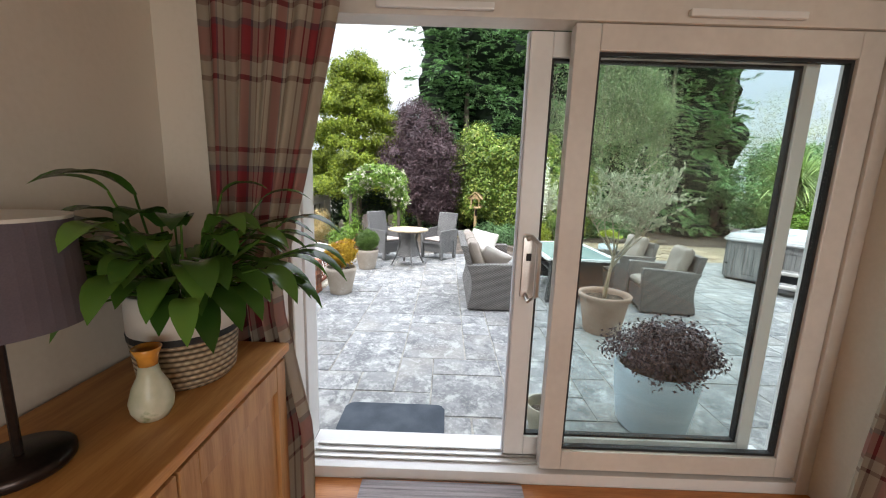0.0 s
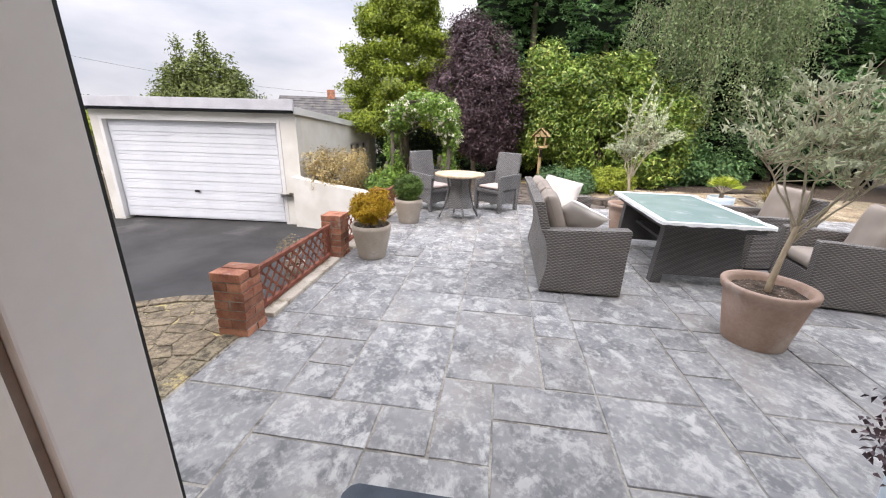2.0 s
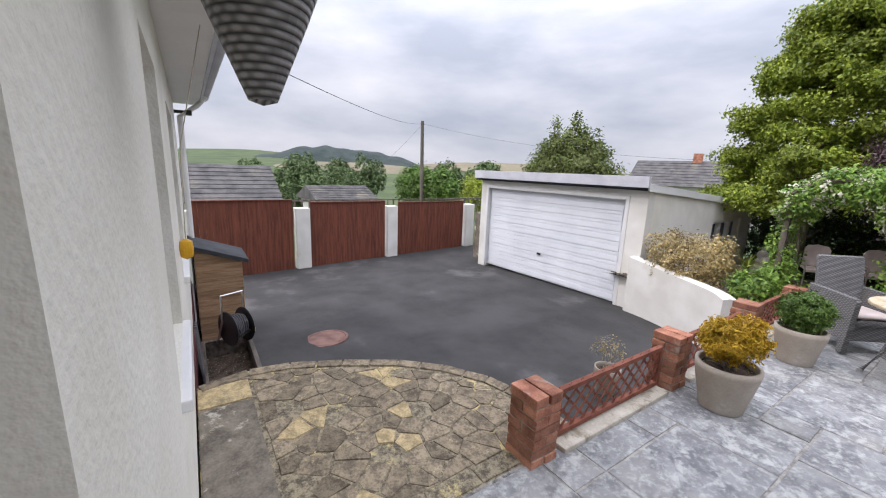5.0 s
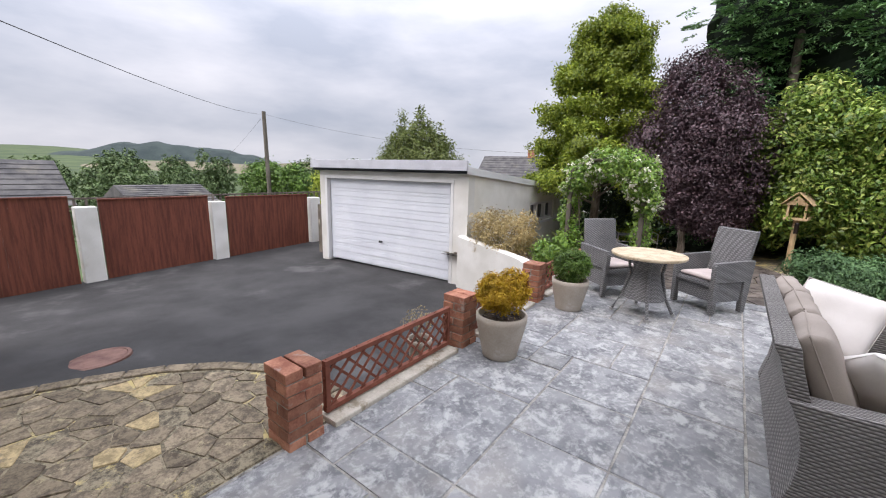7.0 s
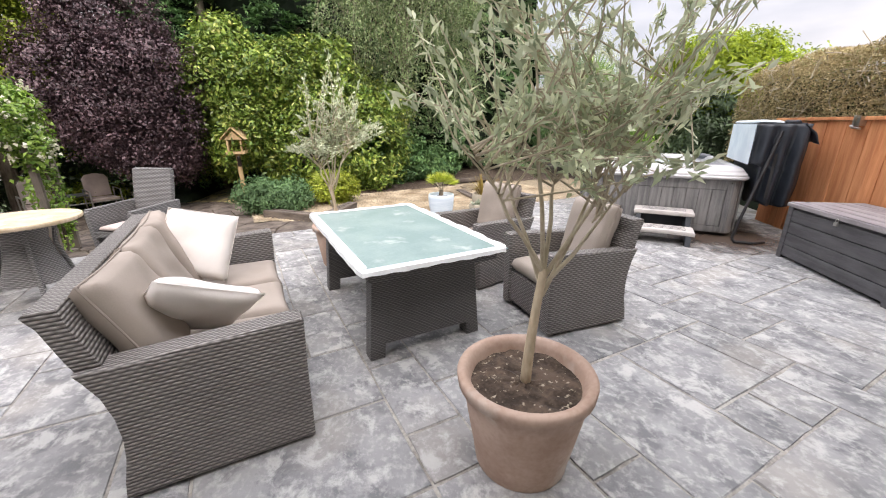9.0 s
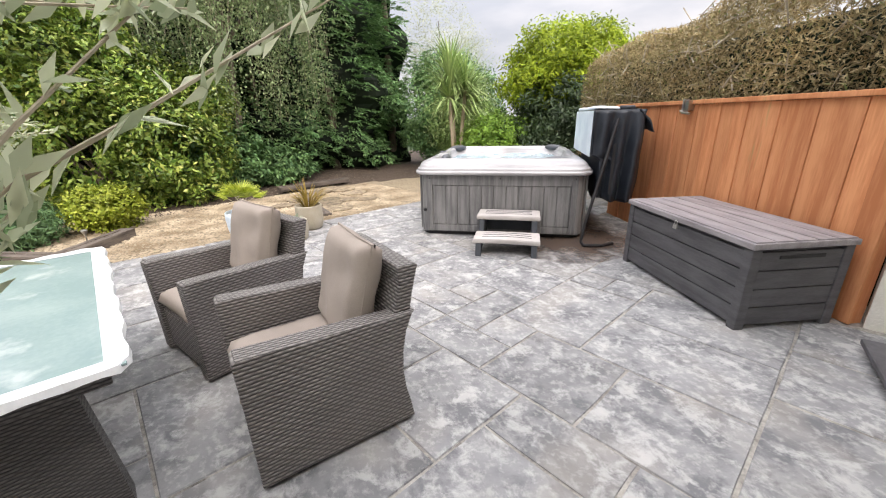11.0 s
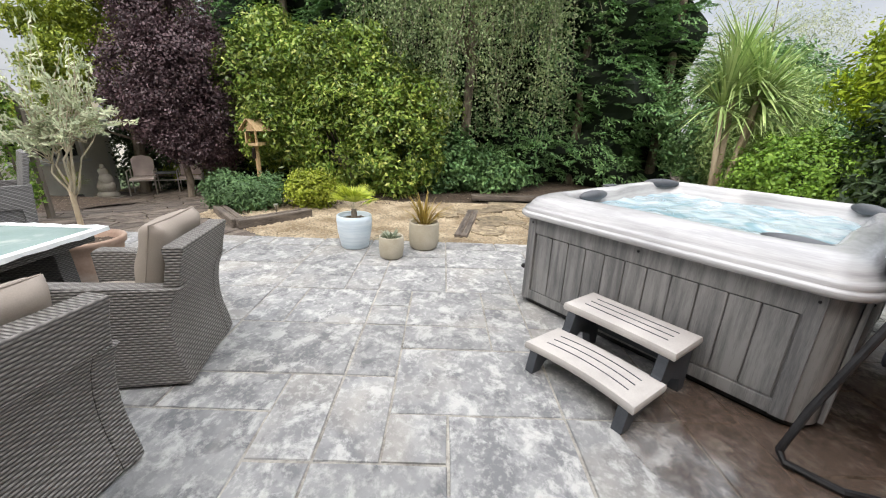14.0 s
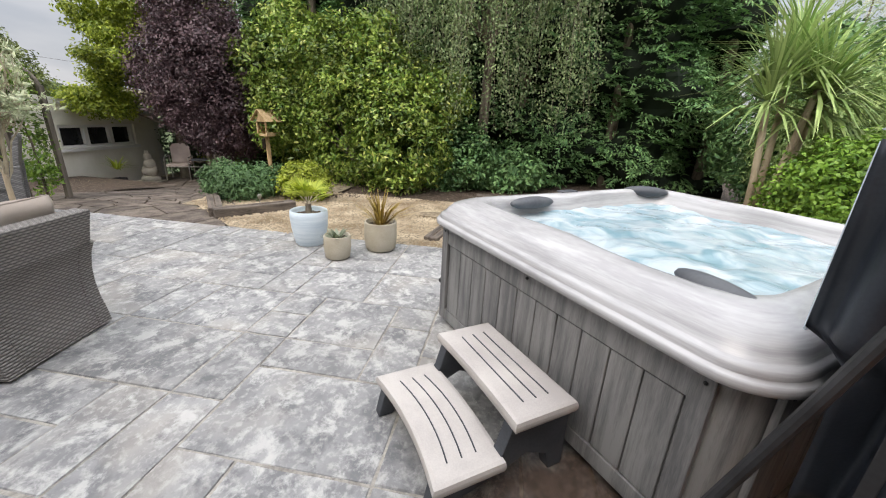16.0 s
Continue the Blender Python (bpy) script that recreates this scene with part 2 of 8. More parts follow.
def riven(name):
    """Riven paving: mid-grey bed, darker worn hollows and ragged pale lime bloom, shifted from slab to slab."""
    m, n, l, b = material(name, 0.82, 0, 0.3)
    t, oi = n.new("ShaderNodeTexCoord"), n.new("ShaderNodeObjectInfo")
    sc = n.new("ShaderNodeMath")
    sc.operation = "MULTIPLY"
    sc.inputs[1].default_value = 37.0
    l.new(oi.outputs["Random"], sc.inputs[0])
    ad = n.new("ShaderNodeVectorMath")
    l.new(t.outputs["Object"], ad.inputs[0])
    l.new(sc.outputs[0], ad.inputs[1])
    mp = n.new("ShaderNodeMapping")
    mp.inputs["Scale"].default_value = (1.1, 0.95, 1)
    mp.inputs["Rotation"].default_value = (0, 0, 0.5)
    l.new(ad.outputs[0], mp.inputs["Vector"])

    def layer(scale, detail, rough, lo, hi, warp=0.0):
        q, r = n.new("ShaderNodeTexNoise"), n.new("ShaderNodeMapRange")
        q.inputs["Scale"].default_value, q.inputs["Detail"].default_value = scale, detail
        q.inputs["Roughness"].default_value, q.inputs["Distortion"].default_value = rough, warp
        l.new(mp.outputs[0], q.inputs["Vector"])
        r.inputs["From Min"].default_value, r.inputs["From Max"].default_value = lo, hi
        l.new(q.outputs["Fac"], r.inputs["Value"])
        return q, r

    def over(under, fac, colour):
        x = n.new("ShaderNodeMix")
        x.data_type = "RGBA"
        x.inputs[7].default_value = c4(colour)
        l.new(fac, x.inputs[0])
        if hasattr(under, "links"):
            l.new(under, x.inputs[6])
        else:
            x.inputs[6].default_value = c4(under)
        return x.outputs[2]

    q1, bed = layer(4.0, 6, 0.6, 0.35, 0.65)
    q2, hollow = layer(4.6, 8, 0.64, 0.5, 0.6, 0.3)
    q3, bloom = layer(7.0, 10, 0.68, 0.52, 0.62, 0.3)
    q4, fine = layer(26, 5, 0.6, 0.5, 0.66)
    q5, warm = layer(1.7, 4, 0.5, 0.52, 0.66)
    col = over((0.2, 0.201, 0.203), bed.outputs[0], (0.31, 0.31, 0.307))
    col = over(col, hollow.outputs[0], (0.165, 0.167, 0.171))
    half = n.new("ShaderNodeMath")
    half.operation = "MULTIPLY"
    half.inputs[1].default_value = 0.5
    l.new(warm.outputs[0], half.inputs[0])
    col = over(col, half.outputs[0], (0.36, 0.335, 0.3))
    part_ = n.new("ShaderNodeMath")
    part_.operation = "MULTIPLY"
    part_.inputs[1].default_value = 0.75
    l.new(bloom.outputs[0], part_.inputs[0])
    col = over(col, part_.outputs[0], (0.5, 0.495, 0.475))
    thin = n.new("ShaderNodeMath")
    thin.operation = "MULTIPLY"
    thin.inputs[1].default_value = 0.45
    l.new(fine.outputs[0], thin.inputs[0])
    col = over(col, thin.outputs[0], (0.5, 0.49, 0.46))
    mr, h = n.new("ShaderNodeMapRange"), n.new("ShaderNodeHueSaturation")
    mr.inputs["To Min"].default_value, mr.inputs["To Max"].default_value = 0.88, 1.12
    l.new(oi.outputs["Random"], mr.inputs["Value"])
    l.new(mr.outputs[0], h.inputs["Value"])
    l.new(col, h.inputs["Color"])
    l.new(h.outputs["Color"], b.inputs["Base Color"])
    mixh = n.new("ShaderNodeMath")
    l.new(q3.outputs["Fac"], mixh.inputs[0])
    l.new(q2.outputs["Fac"], mixh.inputs[1])
    bp = n.new("ShaderNodeBump")
    bp.inputs["Strength"].default_value, bp.inputs["Distance"].default_value = 0.7, 0.012
    l.new(mixh.outputs[0], bp.inputs["Height"])
    l.new(bp.outputs["Normal"], b.inputs["Normal"])
    return m


M = {}
M["slab"] = riven("riven_slab")
M["joint"] = grained("sandy_joint", (0.17, 0.158, 0.14), (0.42, 0.395, 0.35), 5, 60, 0.95, 0.5, 0.004, 0.65, space="World", stains=((0.09, 0.085, 0.075), 2.2, 0.6, 0.66))
M["crazy"] = grained("crazy_stone", (0.14, 0.112, 0.08), (0.31, 0.25, 0.17), 11, 60, 0.9, 0.9, 0.012, 0.7, stains=((0.44, 0.37, 0.23), 7, 0.58, 0.66), per_object=0.3, space="World", spec=0.2, lo=0.4, hi=0.6)
M["crazy_yellow"] = grained("yellow_sandstone", (0.3, 0.235, 0.13), (0.55, 0.42, 0.23), 11, 70, 0.9, 0.6, 0.006, 0.7, space="World", spec=0.2, lo=0.4, hi=0.6, stains=((0.22, 0.19, 0.13), 8, 0.56, 0.66))
M["crazy_joint"] = grained("mossy_mortar", (0.1, 0.083, 0.058), (0.32, 0.27, 0.18), 14, 80, 0.95, 0.9, 0.01, 0.7, space="World", lo=0.41, hi=0.59, stains=((0.56, 0.45, 0.2), 1.5, 0.545, 0.59))
M["path_concrete"] = grained("path_concrete", (0.105, 0.088, 0.067), (0.24, 0.205, 0.16), 6, 60, 0.92, 0.7, 0.008, 0.68, space="World", stains=((0.46, 0.42, 0.34), 3.4, 0.57, 0.63))
M["tarmac"] = grained("tarmac", (0.028, 0.027, 0.026), (0.056, 0.054, 0.052), 1.2, 160, 0.85, 0.8, 0.006, 0.6, space="World", stains=((0.13, 0.125, 0.12), 0.6, 0.57, 0.76))
M["dark_paving"] = grained("dark_stone_paving", (0.07, 0.055, 0.045), (0.17, 0.14, 0.115), 5, 40, 0.9, 0.6, 0.006, space="World", per_object=0.2)
M["gravel"] = grained("gravel_bed", (0.14, 0.11, 0.07), (0.38, 0.31, 0.21), 40, 90, 0.9, 1.0, 0.012, space="World")
M["pebble"] = grained("pebble", (0.2, 0.145, 0.085), (0.48, 0.39, 0.27), 2.5, 30, 0.8, 0.2, space="World")
M["soil"] = grained("soil", (0.03, 0.02, 0.013), (0.1, 0.07, 0.05), 14, 70, 0.95, 1.0, 0.01, space="World", stains=((0.34, 0.29, 0.22), 42, 0.6, 0.66))
M["grass_field"] = grained("field_grass", (0.035, 0.06, 0.02), (0.085, 0.115, 0.04), 0.05, 2, 0.95, 0, space="World")
M["render_wall"] = grained("cream_roughcast", (0.74, 0.71, 0.62), (0.84, 0.81, 0.73), 2.0, 55, 0.92, 1.0, 0.014, space="World", spec=0.2)
M["white_wall"] = grained("white_masonry_paint", (0.68, 0.66, 0.6), (0.8, 0.78, 0.73), 2.0, 90, 0.9, 0.7, 0.005, space="World", spec=0.2, stains=((0.5, 0.46, 0.36), 1.4, 0.66, 0.85))
M["kerb"] = grained("flaking_kerb_paint", (0.42, 0.37, 0.29), (0.62, 0.57, 0.48), 5, 60, 0.9, 0.6, 0.005, 0.65, space="World", spec=0.2, stains=((0.3, 0.25, 0.18), 6, 0.52, 0.62))
M["plinth"] = grained("maroon_plinth", (0.1, 0.025, 0.03), (0.16, 0.04, 0.045), 3, 60, 0.8, 0.4)
M["brick"] = grained("red_brick", (0.24, 0.09, 0.055), (0.45, 0.21, 0.13), 8, 70, 0.9, 0.5, 0.004, per_object=0.3, stains=((0.42, 0.38, 0.32), 9, 0.6, 0.75), space="World")
M["mortar"] = grained("mortar", (0.2, 0.17, 0.13), (0.36, 0.32, 0.26), 12, 90, 0.95, 0.5, 0.004)
M["fence_brown"] = grained("brown_stained_boards", (0.115, 0.034, 0.02), (0.2, 0.062, 0.036), 3, 24, 0.8, 0.3, 0.003, stretch=(6, 6, 0.5), per_object=0.12, space="World")
M["fence_orange"] = grained("orange_fence_boards", (0.55, 0.2, 0.08), (0.74, 0.33, 0.15), 2.2, 16, 0.75, 0.3, 0.003, stretch=(5, 5, 0.5), per_object=0.1, space="World", stains=((0.34, 0.31, 0.12), 1.6, 0.64, 0.76))
M["lattice"] = grained("brown_trellis", (0.16, 0.05, 0.03), (0.25, 0.085, 0.05), 6, 40, 0.8, 0.2)
M["upvc"] = grained("white_plastic_frame", (0.74, 0.73, 0.71), (0.8, 0.79, 0.77), 2, 30, 0.32, 0.0)
M["frame_inner"] = grained("warm_white_frame", (0.61, 0.565, 0.51), (0.69, 0.645, 0.585), 2, 30, 0.4, 0.0)
M["jamb"] = grained("cream_white_jamb", (0.76, 0.73, 0.67), (0.82, 0.79, 0.74), 2, 30, 0.4, 0.0)
M["brown_seal"] = grained("brown_seal", (0.2, 0.15, 0.12), (0.28, 0.22, 0.18), 8, 60, 0.7, 0.1)
M["gasket"] = grained("black_gasket", (0.01, 0.01, 0.01), (0.025, 0.025, 0.025), 8, 60, 0.6, 0.1)
M["steel"] = grained("brushed_steel", (0.5, 0.49, 0.47), (0.66, 0.65, 0.62), 6, 200, 0.32, 0.05, metal=1.0)
M["plaster"] = grained("cream_plaster", (0.62, 0.56, 0.47), (0.68, 0.62, 0.53), 1.2, 60, 0.9, 0.12, 0.002, space="World")
M["ceiling"] = grained("ceiling_paint", (0.6, 0.54, 0.5), (0.66, 0.6, 0.55), 1.5, 60, 0.92, 0.1, 0.002)
M["oak"] = grained("oak", (0.42, 0.175, 0.045), (0.6, 0.3, 0.095), 3, 22, 0.4, 0.12, 0.001, stretch=(9, 0.8, 9))
M["oak_door"] = grained("oak_panel", (0.36, 0.17, 0.06), (0.53, 0.29, 0.12), 3, 22, 0.42, 0.12, 0.001, stretch=(9, 9, 0.8))
M["floor_wood"] = grained("orange_floorboard", (0.38, 0.13, 0.03), (0.55, 0.22, 0.06), 3, 24, 0.3, 0.1, 0.001, stretch=(0.7, 9, 9), per_object=0.15, space="World")
M["shade"] = grained("grey_violet_shade", (0.09, 0.075, 0.09), (0.13, 0.11, 0.13), 4, 300, 0.9, 0.2, 0.001)
M["bronze"] = grained("dark_bronze", (0.02, 0.014, 0.012), (0.05, 0.035, 0.03), 6, 80, 0.3, 0.05, metal=0.6)
M["basket"] = woven("seagrass_basket", (0.3, 0.22, 0.14), (0.5, 0.39, 0.26), 0.016, 0.03, 1.0)
M["ceramic_white"] = grained("white_ceramic", (0.62, 0.6, 0.55), (0.7, 0.68, 0.62), 3, 40, 0.4, 0.05)
M["vase_body"] = grained("painted_vase", (0.5, 0.52, 0.36), (0.66, 0.64, 0.5), 9, 40, 0.3, 0.05, stains=((0.24, 0.3, 0.14), 14, 0.6, 0.68))
M["vase_top"] = grained("amber_glaze", (0.5, 0.18, 0.03), (0.72, 0.36, 0.06), 12, 40, 0.25, 0.05)
M["plaid"] = plaid("plaid_curtain")
M["rug"] = grained("striped_rug", (0.14, 0.12, 0.13), (0.42, 0.38, 0.38), 1.2, 30, 0.95, 0.6, 0.003, stretch=(1, 45, 1))
M["doormat"] = grained("slate_blue_doormat", (0.045, 0.055, 0.07), (0.075, 0.088, 0.105), 6, 260, 0.95, 0.6, 0.003)
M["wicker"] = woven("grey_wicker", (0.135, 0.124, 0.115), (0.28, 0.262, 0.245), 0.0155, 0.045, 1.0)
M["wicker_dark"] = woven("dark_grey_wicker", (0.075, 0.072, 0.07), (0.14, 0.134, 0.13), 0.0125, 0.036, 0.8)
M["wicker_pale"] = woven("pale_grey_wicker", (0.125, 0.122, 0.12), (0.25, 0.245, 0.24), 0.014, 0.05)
M["cushion"] = grained("taupe_cushion", (0.28, 0.24, 0.205), (0.355, 0.305, 0.262), 3, 240, 0.92, 0.35, 0.003)
M["cushion_white"] = grained("off_white_cushion", (0.68, 0.64, 0.6), (0.78, 0.74, 0.7), 4, 240, 0.92, 0.3, 0.003)
M["glass_aqua"] = grained("frosted_aqua_glass", (0.24, 0.33, 0.32), (0.31, 0.4, 0.385), 3, 60, 0.22, 0.05, stains=((0.45, 0.51, 0.5), 5, 0.6, 0.72))
M["cover_film"] = grained("white_table_film", (0.72, 0.75, 0.75), (0.84, 0.86, 0.86), 6, 60, 0.35, 0.2)
M["terracotta"] = grained("weathered_terracotta", (0.33, 0.22, 0.165), (0.45, 0.33, 0.26), 4, 50, 0.85, 0.2, 0.002, stains=((0.55, 0.49, 0.43), 3, 0.56, 0.72))
M["greige_pot"] = grained("greige_pot", (0.34, 0.29, 0.23), (0.44, 0.39, 0.33), 4, 60, 0.8, 0.15, 0.002, stains=((0.55, 0.53, 0.5), 4, 0.62, 0.7))
M["stone_pot"] = grained("pale_stone_pot", (0.36, 0.32, 0.24), (0.46, 0.42, 0.34), 4, 90, 0.8, 0.15, 0.002)
M["blue_pot"] = grained("pale_blue_ribbed_pot", (0.5, 0.6, 0.68), (0.66, 0.74, 0.8), 2, 14, 0.5, 0.5, 0.004, stretch=(1, 1, 14))
M["bark"] = grained("grey_bark", (0.09, 0.07, 0.05), (0.24, 0.2, 0.155), 8, 50, 0.9, 0.8, 0.01, stretch=(1, 1, 0.3))
M["olive_bark"] = grained("pale_olive_bark", (0.34, 0.27, 0.18), (0.52, 0.43, 0.31), 8, 60, 0.85, 0.6, 0.004, stretch=(1, 1, 0.35))
M["twig"] = grained("pale_twig", (0.36, 0.31, 0.22), (0.52, 0.46, 0.35), 8, 60, 0.85, 0.3, 0.002)
M["pale_wood"] = grained("pale_pine", (0.42, 0.28, 0.14), (0.58, 0.42, 0.24), 4, 40, 0.75, 0.3, 0.002, stretch=(6, 6, 0.6))
M["shed_wood"] = grained("shiplap_pine", (0.25, 0.15, 0.08), (0.42, 0.27, 0.16), 3, 24, 0.8, 0.3, 0.002, stretch=(0.7, 0.7, 8), per_object=0.15)
M["felt"] = grained("black_roof_felt", (0.03, 0.032, 0.036), (0.06, 0.062, 0.068), 5, 120, 0.9, 0.5, 0.003)
M["black_plastic"] = grained("black_plastic", (0.012, 0.012, 0.013), (0.03, 0.03, 0.032), 6, 80, 0.45, 0.1)
M["yellow_plastic"] = grained("yellow_plastic", (0.6, 0.3, 0.01), (0.75, 0.42, 0.02), 5, 60, 0.4, 0.05)
M["red_plastic"] = grained("red_plastic", (0.3, 0.02, 0.02), (0.42, 0.03, 0.03), 5, 60, 0.35, 0.05)
M["garage_door"] = grained("white_garage_door", (0.72, 0.74, 0.78), (0.8, 0.82, 0.85), 1.5, 40, 0.4, 0.02)
M["fascia"] = grained("pale_grey_fascia", (0.5, 0.5, 0.53), (0.6, 0.6, 0.63), 3, 40, 0.6, 0.2, 0.002)
M["manhole"] = grained("rusty_cover", (0.14, 0.07, 0.055), (0.25, 0.14, 0.11), 6, 60, 0.8, 0.4, 0.003)
M["slate"] = grained("grey_roof_tile", (0.065, 0.062, 0.062), (0.13, 0.122, 0.115), 2, 20, 0.85, 0.4, 0.01, per_object=0.1, stains=((0.2, 0.18, 0.14), 0.8, 0.56, 0.7), space="World")
M["tub_panel"] = grained("grey_woodgrain_panel", (0.125, 0.125, 0.125), (0.25, 0.245, 0.24), 3, 30, 0.55, 0.35, 0.002, stretch=(9, 9, 0.7))
M["tub_shell"] = grained("marbled_silver_acrylic", (0.34, 0.335, 0.34), (0.5, 0.495, 0.5), 2.2, 18, 0.2, 0.0, stretch=(0.7, 0.7, 12), spec=0.5)
M["tub_dark"] = grained("charcoal_headrest", (0.06, 0.065, 0.075), (0.1, 0.105, 0.115), 5, 60, 0.5, 0.1)
M["step_grey"] = grained("pale_grey_tread", (0.4, 0.37, 0.35), (0.5, 0.47, 0.44), 4, 160, 0.7, 0.25, 0.001)
M["step_dark"] = grained("charcoal_step_side", (0.035, 0.04, 0.047), (0.06, 0.066, 0.075), 5, 120, 0.6, 0.2, 0.001)
M["vinyl"] = grained("black_vinyl_cover", (0.016, 0.02, 0.027), (0.03, 0.036, 0.046), 5, 120, 0.42, 0.35, 0.004)
M["foam"] = grained("pale_blue_liner", (0.6, 0.68, 0.75), (0.72, 0.79, 0.84), 4, 60, 0.5, 0.1)
M["storage"] = grained("anthracite_resin", (0.068, 0.066, 0.07), (0.115, 0.112, 0.118), 3, 30, 0.55, 0.3, 0.002, stretch=(1, 1, 6))
M["storage_lid"] = grained("grey_resin_lid", (0.22, 0.2, 0.205), (0.34, 0.315, 0.32), 3, 40, 0.55, 0.3, 0.002, stretch=(1, 5, 5))
M["sleeper"] = grained("weathered_sleeper", (0.055, 0.045, 0.038), (0.17, 0.14, 0.115), 3, 24, 0.9, 0.7, 0.006, stretch=(0.7, 5, 5))
M["statue"] = grained("pale_cast_stone", (0.4, 0.36, 0.3), (0.55, 0.51, 0.44), 6, 60, 0.85, 0.4, 0.003)
M["mosaic"] = grained("beige_stone_top", (0.46, 0.36, 0.23), (0.66, 0.55, 0.4), 8, 40, 0.55, 0.2, 0.001, stains=((0.36, 0.28, 0.19), 14, 0.6, 0.66))
M["bench_seat"] = grained("faded_pink_taupe_seat", (0.42, 0.35, 0.32), (0.55, 0.47, 0.43), 4, 80, 0.85, 0.2)
M["wire"] = grained("cable", (0.08, 0.08, 0.08), (0.14, 0.14, 0.14), 5, 50, 0.7, 0.0)
M["pole"] = grained("pole_timber", (0.1, 0.085, 0.07), (0.2, 0.17, 0.14), 3, 30, 0.9, 0.3, 0.003, stretch=(4, 4, 0.4))
M["pane"] = glass("window_pane", (0.93, 0.97, 0.96))
M["pane_dark"] = grained("dark_window", (0.012, 0.014, 0.016), (0.03, 0.032, 0.035), 1.5, 20, 0.06, 0.0, spec=0.6)
M["hill_field"] = grained("stubble_field", (0.15, 0.13, 0.085), (0.22, 0.19, 0.12), 0.02, 0.3, 0.95, 0, space="World")
M["hill_wood"] = grained("far_wood", (0.022, 0.035, 0.034), (0.045, 0.062, 0.055), 0.06, 0.5, 0.95, 0, space="World")
M["hill_green"] = grained("far_pasture", (0.06, 0.085, 0.055), (0.11, 0.135, 0.08), 0.02, 0.3, 0.95, 0, space="World")
L = {}
L["maple"] = leafy("yellow_green_leaf", (0.1, 0.16, 0.018), (0.38, 0.44, 0.055), 0.45, 0.3)
L["purple"] = leafy("purple_leaf", (0.045, 0.027, 0.033), (0.18, 0.115, 0.125), 0.4, 0.15)
L["cypress"] = leafy("cypress_spray", (0.065, 0.16, 0.06), (0.25, 0.43, 0.16), 0.55, 0.1)
# Near-black backing colour: stands for the shade deep inside the two hedges
L["shade_core"] = leafy("hedge_inner_shade", (0.007, 0.014, 0.007), (0.017, 0.031, 0.014), 0.8, 0.0)
L["laurel"] = leafy("laurel_leaf", (0.062, 0.14, 0.024), (0.33, 0.44, 0.085), 0.3, 0.2, (0.6, 0.61, 0.18))
L["birch"] = leafy("birch_leaf", (0.12, 0.19, 0.08), (0.38, 0.47, 0.23), 0.5, 0.25)
L["olive"] = leafy("olive_leaf", (0.3, 0.36, 0.22), (0.74, 0.77, 0.55), 0.5, 0.35)
L["golden"] = leafy("golden_spray", (0.420, 0.240, 0.012), (0.744, 0.504, 0.036), 0.6, 0.2)
L["box"] = leafy("box_leaf", (0.06, 0.125, 0.02), (0.17, 0.28, 0.05), 0.5, 0.15)
L["hedge_bright"] = leafy("bright_hedge_leaf", (0.09, 0.2, 0.025), (0.27, 0.44, 0.06), 0.45, 0.2)
L["lime"] = leafy("lime_leaf", (0.2, 0.27, 0.02), (0.45, 0.5, 0.07), 0.45, 0.2)
L["juniper"] = leafy("juniper_spray", (0.053, 0.112, 0.045), (0.135, 0.240, 0.090), 0.6, 0.1)
L["variegated"] = leafy("variegated_leaf", (0.3, 0.22, 0.08), (0.6, 0.48, 0.24), 0.5, 0.2)
L["rose"] = leafy("rose_leaf", (0.080, 0.176, 0.029), (0.304, 0.448, 0.080), 0.4, 0.2)
L["petal"] = leafy("cream_petal", (0.6, 0.58, 0.42), (0.8, 0.78, 0.66), 0.6, 0.3)
L["cord"] = leafy("sword_leaf", (0.160, 0.272, 0.072), (0.480, 0.592, 0.240), 0.45, 0.15)
L["bronze_sword"] = leafy("bronze_sword_leaf", (0.24, 0.15, 0.03), (0.46, 0.34, 0.08), 0.45, 0.15)
L["brown_hedge"] = leafy("browned_hedge", (0.22, 0.165, 0.07), (0.6, 0.49, 0.27), 0.7, 0.1, (0.17, 0.22, 0.06))
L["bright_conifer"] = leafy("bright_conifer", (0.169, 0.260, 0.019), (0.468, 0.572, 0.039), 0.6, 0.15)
L["lily"] = leafy("peace_lily_leaf", (0.035, 0.095, 0.016), (0.15, 0.3, 0.05), 0.2, 0.25)
L["heather"] = leafy("dark_purple_leaf", (0.035, 0.02, 0.026), (0.13, 0.085, 0.09), 0.5, 0.1)
L["agave"] = leafy("pale_succulent", (0.16, 0.2, 0.13), (0.4, 0.43, 0.32), 0.5, 0.1)
L["apple"] = leafy("apple_leaf", (0.085, 0.12, 0.03), (0.24, 0.28, 0.08), 0.5, 0.2)
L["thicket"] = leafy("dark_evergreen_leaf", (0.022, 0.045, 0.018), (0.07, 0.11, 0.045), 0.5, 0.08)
L["far"] = leafy("far_leaf", (0.065, 0.111, 0.039), (0.169, 0.234, 0.091), 0.7, 0.1)


# ---- mesh helpers ----
def link(name, mesh, mat, parent=None, label="", smooth=False):
    if mat is not None:
        mesh.materials.append(mat)
    if smooth:
        mesh.polygons.foreach_set("use_smooth", [True] * len(mesh.polygons))
    ob = new(name, mesh)
    if parent is not None:
        ob.parent = parent
    if label:
        ob["label"] = label
    return ob


def part(name, bm, mat, parent=None, label="", smooth=False):
    me = bpy.data.meshes.new(name)
    bm.to_mesh(me)
    bm.free()
    return link(name, me, mat, parent, label, smooth)


def anchor(name, m, label, category, group="", kind=""):
    e = new(name)
    e.empty_display_size = 0.1
    e.matrix_world = m
    return tagged(e, label, category, group, kind)


